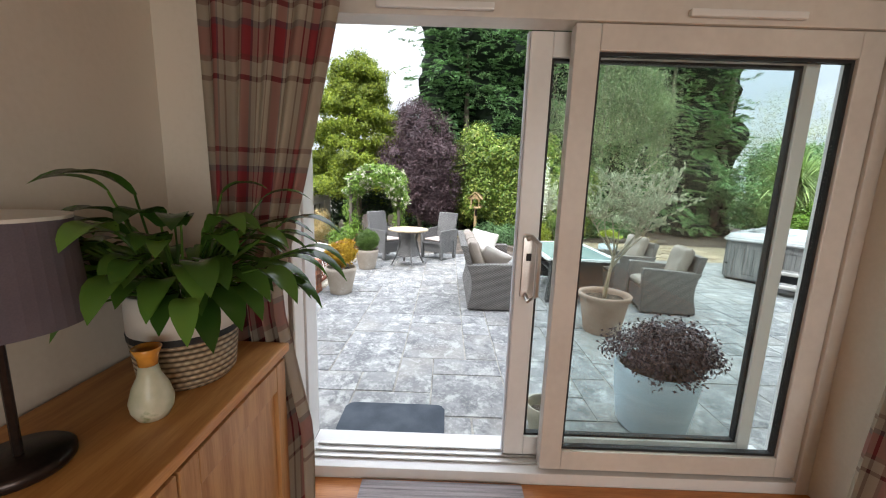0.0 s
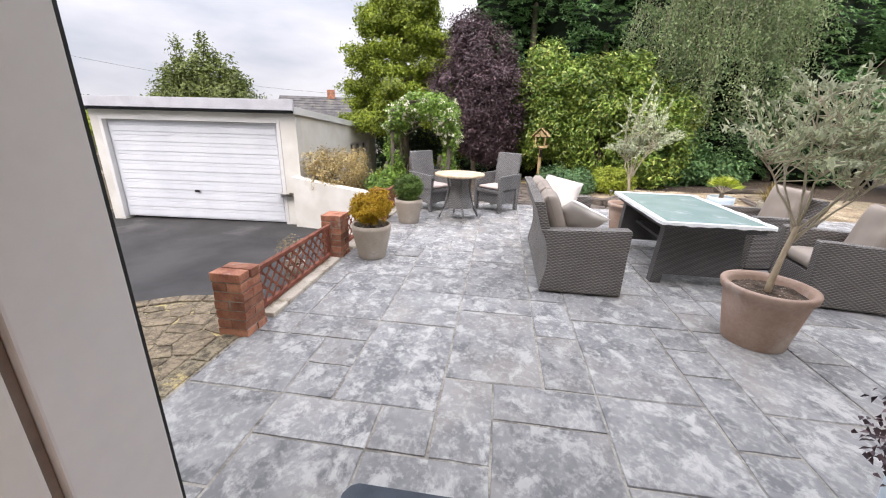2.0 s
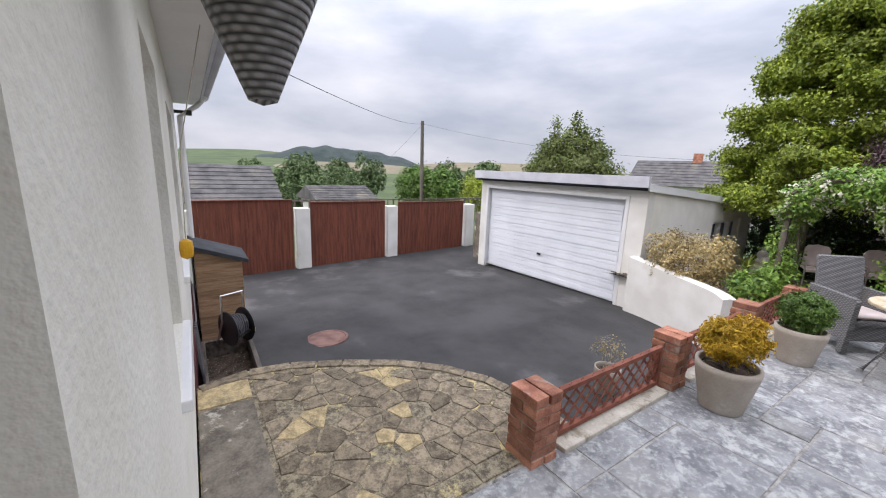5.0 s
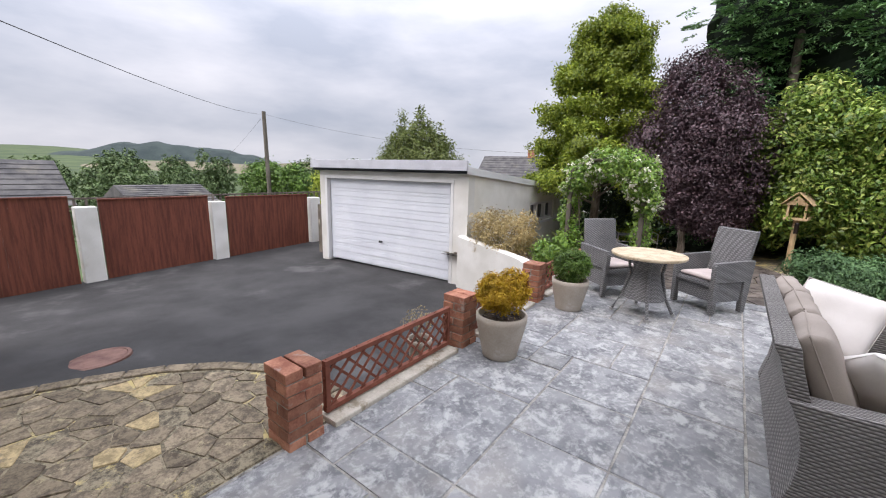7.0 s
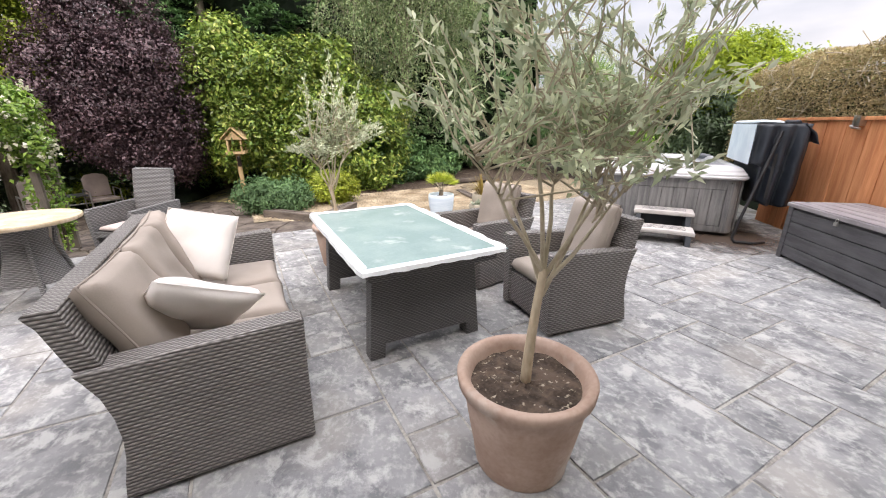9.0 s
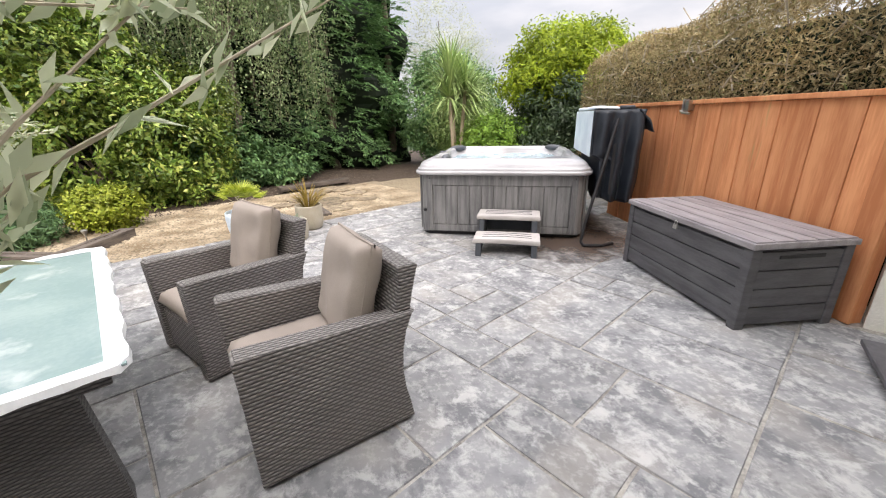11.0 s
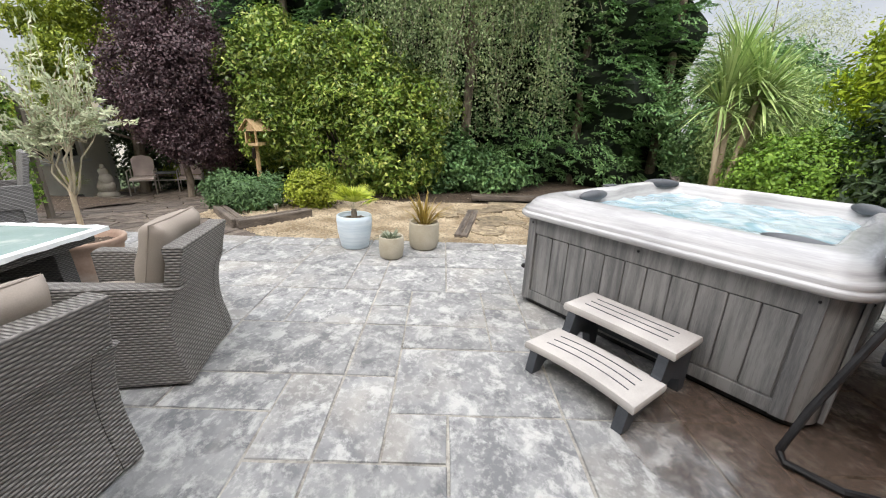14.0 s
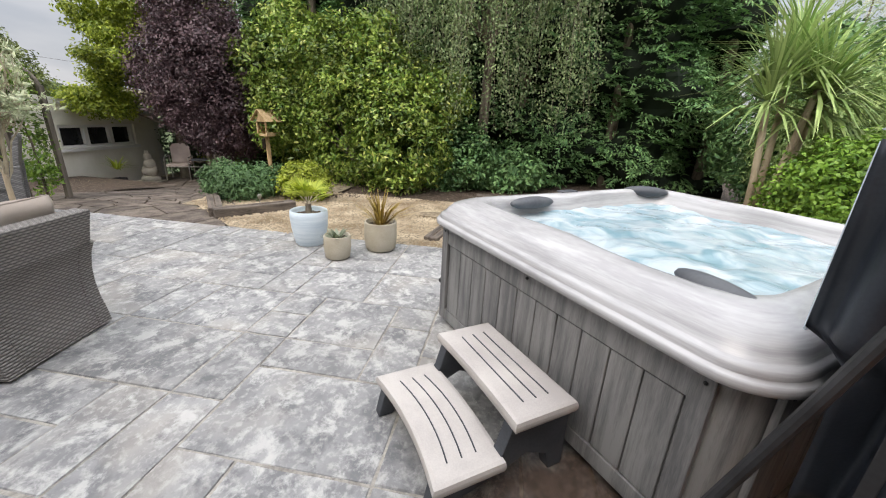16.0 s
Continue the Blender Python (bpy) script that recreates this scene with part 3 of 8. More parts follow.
def box(bm, x0, x1, y0, y1, z0, z1, bevel=0.0, m=None):
    vs = bmesh.ops.create_cube(bm, size=1.0)["verts"]
    for v in vs:
        v.co = Vector(((x0 + x1) / 2 + v.co.x * (x1 - x0), (y0 + y1) / 2 + v.co.y * (y1 - y0), (z0 + z1) / 2 + v.co.z * (z1 - z0)))
    if m is not None:
        bmesh.ops.transform(bm, matrix=m, verts=vs)
    if bevel:
        es = list({e for v in vs for e in v.link_edges})
        bmesh.ops.bevel(bm, geom=es, offset=bevel, segments=2, affect="EDGES", profile=0.6)
    return bm


def boxed(x0, x1, y0, y1, z0, z1, bevel=0.0, m=None):
    return box(bmesh.new(), x0, x1, y0, y1, z0, z1, bevel, m)


def extrude(bm, outline, a, b, axis="y", bevel=0.0):
    """A closed outline drawn through from a to b along an axis; the outline's pair is the other two coordinates in order."""
    def at(p, w):
        return {"y": (p[0], w, p[1]), "x": (w, p[0], p[1]), "z": (p[0], p[1], w)}[axis]
    lo = [bm.verts.new(at(p, a)) for p in outline]
    hi = [bm.verts.new(at(p, b)) for p in outline]
    k = len(outline)
    fs = [bm.faces.new(lo), bm.faces.new(hi[::-1])]
    for i in range(k):
        fs.append(bm.faces.new((lo[i], hi[i], hi[(i + 1) % k], lo[(i + 1) % k])))
    bmesh.ops.recalc_face_normals(bm, faces=fs)
    if bevel:
        es = list({e for f in fs[:2] for e in f.edges})
        bmesh.ops.bevel(bm, geom=es, offset=bevel, segments=2, affect="EDGES", profile=0.6)
    return bm


def lathe(bm, profile, steps=28, cx=0.0, cy=0.0):
    rings = []
    for r, z in profile:
        rings.append([bm.verts.new((cx + r * math.cos(6.2832 * i / steps), cy + r * math.sin(6.2832 * i / steps), z)) for i in range(steps)])
    for a, b in zip(rings, rings[1:]):
        for i in range(steps):
            bm.faces.new((a[i], a[(i + 1) % steps], b[(i + 1) % steps], b[i]))
    for ring, flip in ((rings[0], True), (rings[-1], False)):
        if (ring[0].co - ring[steps // 2].co).length > 1e-4:
            bm.faces.new(ring[::-1] if flip else ring)
    return bm


def tube(bm, pts, radii, steps=8, cap=True):
    """A round bar along points, with a radius for each."""
    if not hasattr(radii, "__len__"):
        radii = [radii] * len(pts)
    pts = [Vector(p) for p in pts]
    rings = []
    for i, p in enumerate(pts):
        d = (pts[min(i + 1, len(pts) - 1)] - pts[max(i - 1, 0)]).normalized()
        s = d.cross(Vector((0.31, 0.27, 0.91)) if abs(d.z) < 0.9 else Vector((1, 0, 0))).normalized()
        u = d.cross(s)
        rings.append([bm.verts.new(p + radii[i] * (math.cos(6.2832 * k / steps) * s + math.sin(6.2832 * k / steps) * u)) for k in range(steps)])
    for a, b in zip(rings, rings[1:]):
        for k in range(steps):
            bm.faces.new((a[k], b[k], b[(k + 1) % steps], a[(k + 1) % steps]))
    if cap:
        bm.faces.new(rings[0])
        bm.faces.new(rings[-1][::-1])
    return bm


def pad(bm, sx, sy, sz, puff=0.5, nx=20, ny=20, m=None, wrinkle=0.0, seed=0):
    """A stuffed cushion: thick in the middle, thin at the seam, with soft corners."""
    top, bot = {}, {}
    for i in range(nx + 1):
        for j in range(ny + 1):
            u, v = 2 * i / nx - 1, 2 * j / ny - 1
            edge = max(0.0, (1 - abs(u) ** 5) * (1 - abs(v) ** 5))
            h = sz / 2 * ((1 - puff) + puff * edge ** 0.45) * min(1.0, 7.0 * (1 - max(abs(u), abs(v)))) ** 0.5 if edge > 0 else 0.0
            pull = 1 - 0.045 * (1 - abs(v) ** 2) * (abs(u) > 0.99)
            x, y = u * sx / 2 * pull, v * sy / 2 * (1 - 0.045 * (1 - abs(u) ** 2) * (abs(v) > 0.99))
            w = wrinkle * noise.noise(Vector((x * 7 + seed, y * 7, seed * 1.7)))
            top[i, j] = bm.verts.new((x, y, h + w))
            bot[i, j] = top[i, j] if edge == 0 else bm.verts.new((x, y, -h * 0.85 + w))
    fs = []
    for i in range(nx):
        for j in range(ny):
            fs.append(bm.faces.new((top[i, j], top[i + 1, j], top[i + 1, j + 1], top[i, j + 1])))
            q = (bot[i, j], bot[i, j + 1], bot[i + 1, j + 1], bot[i + 1, j])
            if len(set(q)) == 4:
                try:
                    fs.append(bm.faces.new(q))
                except ValueError:
                    pass
    if m is not None:
        bmesh.ops.transform(bm, matrix=m, verts=list(set(top.values()) | set(bot.values())))
    return bm


rng = np.random.default_rng(7)


def blades(name, centres, normals, ups, length, width, mat, parent, label="", fold=0.25, shape="leaf"):
    """Many leaves as one mesh: each a folded four- or six-point blade."""
    k = len(centres)
    length = np.broadcast_to(np.asarray(length, float), (k,))[:, None]
    width = np.broadcast_to(np.asarray(width, float), (k,))[:, None]
    n = normals / np.linalg.norm(normals, axis=1, keepdims=True)
    u = ups - n * np.sum(ups * n, axis=1, keepdims=True)
    u /= np.linalg.norm(u, axis=1, keepdims=True) + 1e-9
    s = np.cross(n, u)
    if shape == "leaf":
        v = np.stack([centres - u * length * 0.5, centres + s * width * 0.5 + n * width * fold - u * length * 0.05, centres + u * length * 0.5 - n * length * 0.12,
                      centres - s * width * 0.5 + n * width * fold - u * length * 0.05], axis=1).reshape(-1, 3)
        faces = np.arange(4 * k).reshape(k, 4)
        return loose(name, v, faces, mat, parent, label)
    bend = n * length
    v = np.stack([centres - s * width * 0.35, centres + s * width * 0.35, centres + u * length * 0.5 + s * width * 0.5 + bend * 0.04, centres + u * length * 0.5 - s * width * 0.5 + bend * 0.04,
                  centres + u * length * 0.95 - bend * 0.1 + s * width * 0.08, centres + u * length * 0.95 - bend * 0.1 - s * width * 0.08], axis=1).reshape(-1, 3)
    base = np.arange(k)[:, None] * 6
    faces = np.concatenate([base + np.array([[0, 1, 2, 3]]), base + np.array([[3, 2, 4, 5]])], axis=0)
    return loose(name, v, faces, mat, parent, label)


def loose(name, v, faces, mat, parent, label="", smooth=False):
    me = bpy.data.meshes.new(name)
    k, w = faces.shape
    me.vertices.add(len(v))
    me.vertices.foreach_set("co", np.ascontiguousarray(v, dtype=np.float32).ravel())
    me.loops.add(k * w)
    me.loops.foreach_set("vertex_index", np.ascontiguousarray(faces, dtype=np.int32).ravel())
    me.polygons.add(k)
    me.polygons.foreach_set("loop_start", np.arange(0, k * w, w, dtype=np.int32))
    me.update(calc_edges=True)
    me.validate()
    return link(name, me, mat, parent, label, smooth)


def balls(k, r=rng):
    d = r.normal(size=(k, 3))
    return d / np.linalg.norm(d, axis=1, keepdims=True)


def lobed(lobes, clumps, per, spread, r=rng, shell=0.55):
    """Leaf places in clumps over a union of ellipsoids (cx, cy, cz, rx, ry, rz), and the way outwards at each."""
    lobes = np.array(lobes, float)
    vol = np.prod(lobes[:, 3:], axis=1) ** 0.67
    pick = r.choice(len(lobes), size=clumps, p=vol / vol.sum())
    d = balls(clumps, r)
    rad = (shell + (1 - shell) * r.random(clumps) ** 0.5)[:, None] * (0.86 + 0.28 * r.random((clumps, 1)))
    c = lobes[pick, :3] + d * lobes[pick, 3:] * rad
    pts = np.repeat(c, per, axis=0) + r.normal(size=(clumps * per, 3)) * spread
    return pts, np.repeat(d, per, axis=0)


def foliage(name, mat, parent, lobes, clumps, per, spread, length, width, droop=0.0, label="", shell=0.55, outward=0.7):
    p, d = lobed(lobes, clumps, per, spread, shell=shell)
    k = len(p)
    n = d * outward + balls(k) * 0.75 + np.array([0, 0, 0.45])
    up = balls(k) + d * 0.6 + np.array([0, 0, -droop])
    return blades(name, p, n, up, length * (0.7 + 0.6 * rng.random(k)), width * (0.7 + 0.6 * rng.random(k)), mat, parent, label)


def limbs(bm, base, tops, r0, wob=0.08, seg=6, r1=0.25):
    """Tapered limbs from one base point to each of the tops."""
    for i, t in enumerate(tops):
        b, t = Vector(base), Vector(t)
        pts = [b.lerp(t, s / seg) + Vector((math.sin(s * 1.7 + i) * wob, math.cos(s * 1.3 + 2 * i) * wob, 0)) * (s / seg) * (1 - s / seg * 0.4) for s in range(seg + 1)]
        tube(bm, pts, [r0 * (1 - (1 - r1) * s / seg) for s in range(seg + 1)], 7)
    return bm


# ---- ground ----
def drive_z(x, y):
    u, v = min(max((-2.0 - x) / 9.1, -0.2), 1.3), min(max((y - 4.0) / 5.5, -0.3), 1.3)
    return (1 - v) * (-0.40 - 0.58 * u) + v * (-0.70 - 0.1 * u)


def back_z(x, y):
    """The old paving at the back falls away from the patio towards the garage."""
    return -0.012 - 0.68 * min(max((1.5 - x) / 5.5, 0), 1) * min(max((y - 9.3) / 3.5, 0), 1)


def sheet(name, x0, x1, y0, y1, nx, ny, zf, mat, label, category="ground", kind="structure", keep=None):
    bm = bmesh.new()
    g = {}
    for i in range(nx + 1):
        for j in range(ny + 1):
            x, y = x0 + (x1 - x0) * i / nx, y0 + (y1 - y0) * j / ny
            g[i, j] = bm.verts.new((x, y, zf(x, y)))
    for i in range(nx):
        for j in range(ny):
            if keep is None or keep(x0 + (x1 - x0) * (i + 0.5) / nx, y0 + (y1 - y0) * (j + 0.5) / ny):
                bm.faces.new((g[i, j], g[i + 1, j], g[i + 1, j + 1], g[i, j + 1]))
    return tagged(part(name, bm, mat, smooth=True), label, category, kind=kind)


def land(x, y):
    """Open country: falls to a valley beyond the gates, then climbs to low hills."""
    west = max(0.0, -x - 13.0)
    return -1.25 - 0.16 * min(west, 55) + max(0, west - 150) * 0.045 * (0.8 + 0.3 * math.sin(y * 0.009 + 0.6)) + 0.4 * math.sin(x * 0.05) * math.sin(y * 0.04)


def ground_sheet():
    bm = bmesh.new()
    xs = [-900, -700, -520, -400, -300, -220, -160, -120, -90, -70, -55, -42, -32, -24, -18, -13.2, -9, -5, 0, 6, 12, 20, 40, 90, 250, 800]
    ys = [-800, -300, -120, -60, -30, -12, 0, 6, 12, 18, 26, 40, 60, 90, 130, 200, 300, 450, 800]
    g = [[bm.verts.new((x, y, land(x, y) if x < -12 else -1.25)) for y in ys] for x in xs]
    for i in range(len(xs) - 1):
        for j in range(len(ys) - 1):
            bm.faces.new((g[i][j], g[i + 1][j], g[i + 1][j + 1], g[i][j + 1]))
    return tagged(part("ground", bm, M["grass_field"], smooth=True), "rough green land falling away from the garden", "ground", kind="structure")


ground_sheet()
patio = tagged(part("patio", boxed(-2.02, 9.4, 2.331, 9.34, -0.9, -0.006), M["joint"]), "grey riven stone slab patio with sandy joints", "patio", kind="structure")
drive = sheet("driveway", -11.3, -2.0, 2.3, 11.4, 40, 40, drive_z, M["tarmac"], "dark worn tarmac driveway sloping to the garage")
back_paving = sheet("back_paving", -4.9, 2.6, 9.3, 16.5, 24, 24, lambda x, y: back_z(x, y) - 0.03, M["crazy_joint"], "old dark stone paving under the trees", "paving")
border = sheet("planting_border", -4.9, 14, 9.3, 20, 30, 20, lambda x, y: back_z(x, y) - 0.07 + (0.03 if y > 12.6 else 0), M["soil"], "bare dark soil under the hedge and shrubs", "soil")
tub_border = sheet("planting_border", 5.8, 16, 2.5, 9.32, 12, 10, lambda x, y: -0.03, M["soil"], "bare dark soil under the conifers by the fence", "soil")
gravel = sheet("gravel_bed", 0.9, 9.0, 9.335, 12.2, 40, 16, lambda x, y: -0.012 + 0.006 * math.sin(x * 9) * math.sin(y * 8), M["gravel"], "golden pea gravel bed beside the patio", "gravel",
               keep=lambda x, y: y > 9.3 and y - 9.34 > (2.4 - x) * 0.7 and y < 12.2 - 0.2 * abs(x - 6))
side_yard = sheet("side_planting", -4.4, -2.0, 8.4, 13, 30, 40, lambda x, y: -0.12 - 0.05 * (y - 8.4), M["soil"], "planted soil strip beside the garage", "soil",
                  keep=lambda x, y: y > 9.5 - 0.25 * (x + 4.42) / 1.85 - 0.45 * ((x + 4.42) / 1.85) ** 2)


def wall_block(name, x0, x1, y0, y1, z0, z1, mat, label, category="wall", kind="structure", bevel=0.0):
    return tagged(part(name, boxed(x0, x1, y0, y1, z0, z1, bevel), mat), label, category, kind=kind)


# ---- the house: room, door wall, outside ----
INNER, OUTER = 1.86, 2.35
DL, DR, DB, DT = -0.80, 1.66, 0.25, 2.40
wall_block("wall_left", -1.32, -1.12, -3.2, INNER, 0.0, 2.5, M["plaster"], "plain cream plastered room wall")
wall_block("wall_right", 3.1, 3.3, -3.2, INNER, 0.0, 2.5, M["plaster"], "plain cream plastered room wall")
wall_block("floor_slab", -1.32, 3.3, -3.4, 2.3, -0.5, 0.235, M["joint"], "solid floor under the room", "floor")
ceiling = wall_block("ceiling", -1.32, 3.3, -3.4, INNER, 2.42, 2.6, M["ceiling"], "plain warm white painted ceiling", "ceiling")
# Unseen back wall; its opening is added for the fill lamp
bm = bmesh.new()
box(bm, -1.32, 0.0, -3.4, -3.2, 0.0, 2.5)
box(bm, 2.4, 3.3, -3.4, -3.2, 0.0, 2.5)
box(bm, 0.0, 2.4, -3.4, -3.2, 0.0, 1.0)
box(bm, 0.0, 2.4, -3.4, -3.2, 2.2, 2.5)
tagged(part("wall_back", bm, M["plaster"]), "unseen cream back wall with an opening for the fill lamp", "wall", kind="structure")
bm = bmesh.new()
box(bm, -1.12, DL - 0.001, INNER, 2.2, 0.0, 2.62)
box(bm, DR, 3.1, INNER, 2.2, 0.0, 2.62)
box(bm, DL, DR, INNER, 2.2, DT, 2.62)
tagged(part("wall_door", bm, M["plaster"]), "cream plastered wall around the patio door", "wall", kind="structure")
WIN = ((-3.12, -2.3, 0.9, 2.28), (-5.65, -4.25, 0.9, 2.26))


def house_front():
    wall = anchor("wall_outside", pose(0, 0, 0), "cream roughcast rendered house wall", "wall", kind="structure")
    xs = [-7.4, WIN[1][0], WIN[1][1], WIN[0][0], WIN[0][1], DL - 0.16]
    for a, b in ((xs[0], xs[1]), (xs[2], xs[3]), (xs[4], xs[5])):
        part("wall_section", boxed(a, b, 2.2, OUTER, 0.0, 2.62), M["render_wall"], wall)
    for w in WIN:
        part("wall_section", boxed(w[0], w[1], 2.2, OUTER, 0.0, w[2]), M["render_wall"], wall)
        part("wall_section", boxed(w[0], w[1], 2.2, OUTER, w[3], 2.62), M["render_wall"], wall)
    part("wall_section", boxed(DR + 0.45, 6.0, 2.2, OUTER, -0.1, 2.62), M["render_wall"], wall)
    part("wall_section", boxed(DL - 0.16, DR + 0.45, 2.2, OUTER, DT + 0.05, 2.62), M["render_wall"], wall)
    part("wall_section", boxed(-7.4, -7.2, -4.0, 2.2, 0.0, 2.62), M["render_wall"], wall)
    part("wall_section", boxed(6.0, 6.2, 0.0, 3.9, -0.1, 2.9), M["render_wall"], wall)
    tagged(part("plinth", boxed(-7.42, -3.95, 2.2, OUTER + 0.006, -1.2, -0.01), M["plinth"]), "dull maroon painted plinth under the house wall", "plinth", kind="structure")
    tagged(part("plinth", boxed(DL - 0.16, DR + 0.45, 2.0, OUTER - 0.02, -0.3, 0.247), M["path_concrete"]), "concrete step under the patio door", "step", kind="structure")
    return wall


house_front()


def house_window(k, w):
    x0, x1, z0, z1 = w
    a = anchor(f"window_{k}", pose(0, 0, 0), "white plastic house window with a deep sill", "window", kind="structure")
    for nm, b in (("window_frame", (x0, x0 + 0.07, z0, z1)), ("window_frame", (x1 - 0.07, x1, z0, z1)), ("window_frame", (x0 + 0.07, x1 - 0.07, z0, z0 + 0.07)),
                  ("window_frame", (x0 + 0.07, x1 - 0.07, z1 - 0.07, z1)), ("mullion", ((x0 + x1) / 2 - 0.04, (x0 + x1) / 2 + 0.04, z0 + 0.07, z1 - 0.07)),
                  ("transom", (x0 + 0.07, (x0 + x1) / 2 - 0.04, z1 - 0.42, z1 - 0.35)), ("transom", ((x0 + x1) / 2 + 0.04, x1 - 0.07, z1 - 0.42, z1 - 0.35))):
        part(nm, boxed(b[0], b[1], 2.2, 2.262, b[2], b[3], 0.006), M["upvc"], a)
    part("pane", boxed(x0 + 0.05, x1 - 0.05, 2.222, 2.23, z0 + 0.05, z1 - 0.05), M["pane_dark"], a, "dark reflecting glass")
    part("window_sill", boxed(x0 - 0.06, x1 + 0.06, 2.24, 2.39, z0 - 0.06, z0 - 0.005, 0.01), M["upvc"], a)


for k, w in enumerate(WIN):
    house_window(k + 1, w)


def eaves():
    a = anchor("roof_eaves", pose(0, 0, 0), "grey plastic gutter and fascia under a tiled roof edge", "roof", kind="structure")
    part("soffit", boxed(-7.6, 6.2, 2.3, 2.66, 2.622, 2.66), M["upvc"], a)
    part("fascia", boxed(-7.6, 6.2, 2.66, 2.685, 2.6, 2.82), M["fascia"], a)
    bm = bmesh.new()
    k = 10
    out = [(2.745 + 0.06 * math.cos(math.pi + math.pi * i / k), 2.76 + 0.07 * math.sin(math.pi + math.pi * i / k)) for i in range(k + 1)]
    inn = [(2.745 + 0.05 * math.cos(math.pi + math.pi * i / k), 2.765 + 0.06 * math.sin(math.pi + math.pi * i / k)) for i in range(k + 1)]
    extrude(bm, out + inn[::-1], -7.65, 6.2, "x")
    part("gutter", bm, M["fascia"], a)
    part("roof_slope", boxed(-7.7, 6.3, -3.0, 3.3, -0.03, 0.03, 0, pose(0, 0, 3.9, 24, 0, 0) @ pose(0, -0.2, 0)), M["slate"], a)
    bm = tube(bmesh.new(), [(-7.1, 2.745, 2.7), (-7.1, 2.62, 2.55), (-7.1, 2.42, 2.4), (-7.1, 2.41, -0.9)], 0.035, 10)
    part("downpipe", bm, M["upvc"], a)


eaves()


def patio_door():
    a = anchor("door_1", pose(0, 0, 0), "white plastic sliding patio door standing half open", "door", kind="structure")
    y0, y1 = 2.06, 2.172
    bm = bmesh.new()
    part("jamb", boxed(DL, DL + 0.05, y0, y1, DB, DT, 0.006), M["jamb"], a, "cream white left jamb")
    part("jamb", boxed(DL, DL + 0.03, INNER + 0.012, y0 - 0.01, DB, DT, 0.006), M["jamb"], a, "cream white left jamb")
    for ya, yb in ((y0 - 0.009, y0 - 0.001), (y1 + 0.001, y1 + 0.012)):
        part("seal", boxed(DL, DL + 0.044, ya, yb, DB + 0.05, DT - 0.05), M["brown_seal"], a, "dark brown weather seal")
    box(bm, DR - 0.06, DR, y0, y1, DB, DT, 0.004)
    box(bm, DL + 0.051, DR - 0.06, y0, y1, 2.3, DT, 0.004)
    part("door_frame", bm, M["frame_inner"], a, "warm white outer frame")
    part("outer_trim", boxed(DL, DL + 0.056, y1 + 0.013, 2.325, 0.326, DT, 0.004), M["upvc"], a)
    part("outer_seal", boxed(DL, DL + 0.05, 2.326, 2.334, 0.326, DT), M["gasket"], a, "dark outer seal")
    part("outer_trim", boxed(DR - 0.055, DR + 0.02, y1 + 0.002, 2.262, 0.3, DT, 0.004), M["upvc"], a)
    part("threshold", boxed(DL + 0.058, DR - 0.06, y0, 2.33, DB, 0.325, 0.004), M["upvc"], a)
    for y in (2.12, 2.165, 2.21):
        part("track", boxed(DL + 0.09, DR - 0.07, y - 0.004, y + 0.004, 0.327, 0.338), M["steel"], a, "steel running rail")
    for nm, x0, x1, ya, yb, st, mt in (("fixed_leaf", 0.385, DR - 0.062, 2.075, 2.135, 0.1, "frame_inner"), ("sliding_leaf", 0.23, 1.44, 2.17, 2.225, 0.095, "upvc")):
        bm = bmesh.new()
        zb, zt = 0.34, 2.298
        box(bm, x0, x0 + st, ya, yb, zb, zt, 0.005)
        sr = 0.06 if nm == "sliding_leaf" else st
        box(bm, x1 - sr, x1, ya, yb, zb, zt, 0.005)
        box(bm, x0 + st, x1 - sr, ya, yb, zb, zb + 0.1, 0.005)
        box(bm, x0 + st, x1 - sr, ya, yb, zt - 0.1, zt, 0.005)
        leaf = part(nm, bm, M[mt], a)
        g = bmesh.new()
        ym = (ya + yb) / 2
        for q in ((x0 + st, x0 + st + 0.012, zb + 0.1, zt - 0.1), (x1 - sr - 0.012, x1 - sr, zb + 0.1, zt - 0.1), (x0 + st + 0.012, x1 - sr - 0.012, zb + 0.1, zb + 0.112), (x0 + st + 0.012, x1 - sr - 0.012, zt - 0.112, zt - 0.1)):
            box(g, q[0], q[1], ym - 0.014, ym + 0.014, q[2], q[3])
        part("gasket", g, M["gasket"], leaf)
        p = part("pane", boxed(x0 + st + 0.004, x1 - sr - 0.004, ym - 0.008, ym + 0.008, zb + 0.104, zt - 0.104), M["pane"], leaf, "clear double glazing")
        p.visible_shadow = False
        if nm == "sliding_leaf":
            part("seal", boxed(x0 - 0.008, x0 - 0.001, ya + 0.01, yb - 0.01, zb, zt), M["fascia"], leaf)
            part("backplate", boxed(x0 + 0.025, x0 + 0.085, ya - 0.008, ya - 0.001, 1.16, 1.44, 0.004), M["steel"], leaf, "brushed steel backplate")
            h = tube(bmesh.new(), [(x0 + 0.05, ya - 0.005, 1.43), (x0 + 0.055, ya - 0.05, 1.445), (x0 + 0.085, ya - 0.065, 1.42), (x0 + 0.085, ya - 0.07, 1.3), (x0 + 0.085, ya - 0.065, 1.18), (x0 + 0.055, ya - 0.05, 1.155), (x0 + 0.05, ya - 0.005, 1.17)], 0.011, 10)
            part("door_handle", h, M["steel"], leaf, "brushed steel bow handle")
            part("key_barrel", boxed(x0 + 0.043, x0 + 0.066, ya - 0.014, ya - 0.008, 1.33, 1.365, 0.003), M["gasket"], leaf)
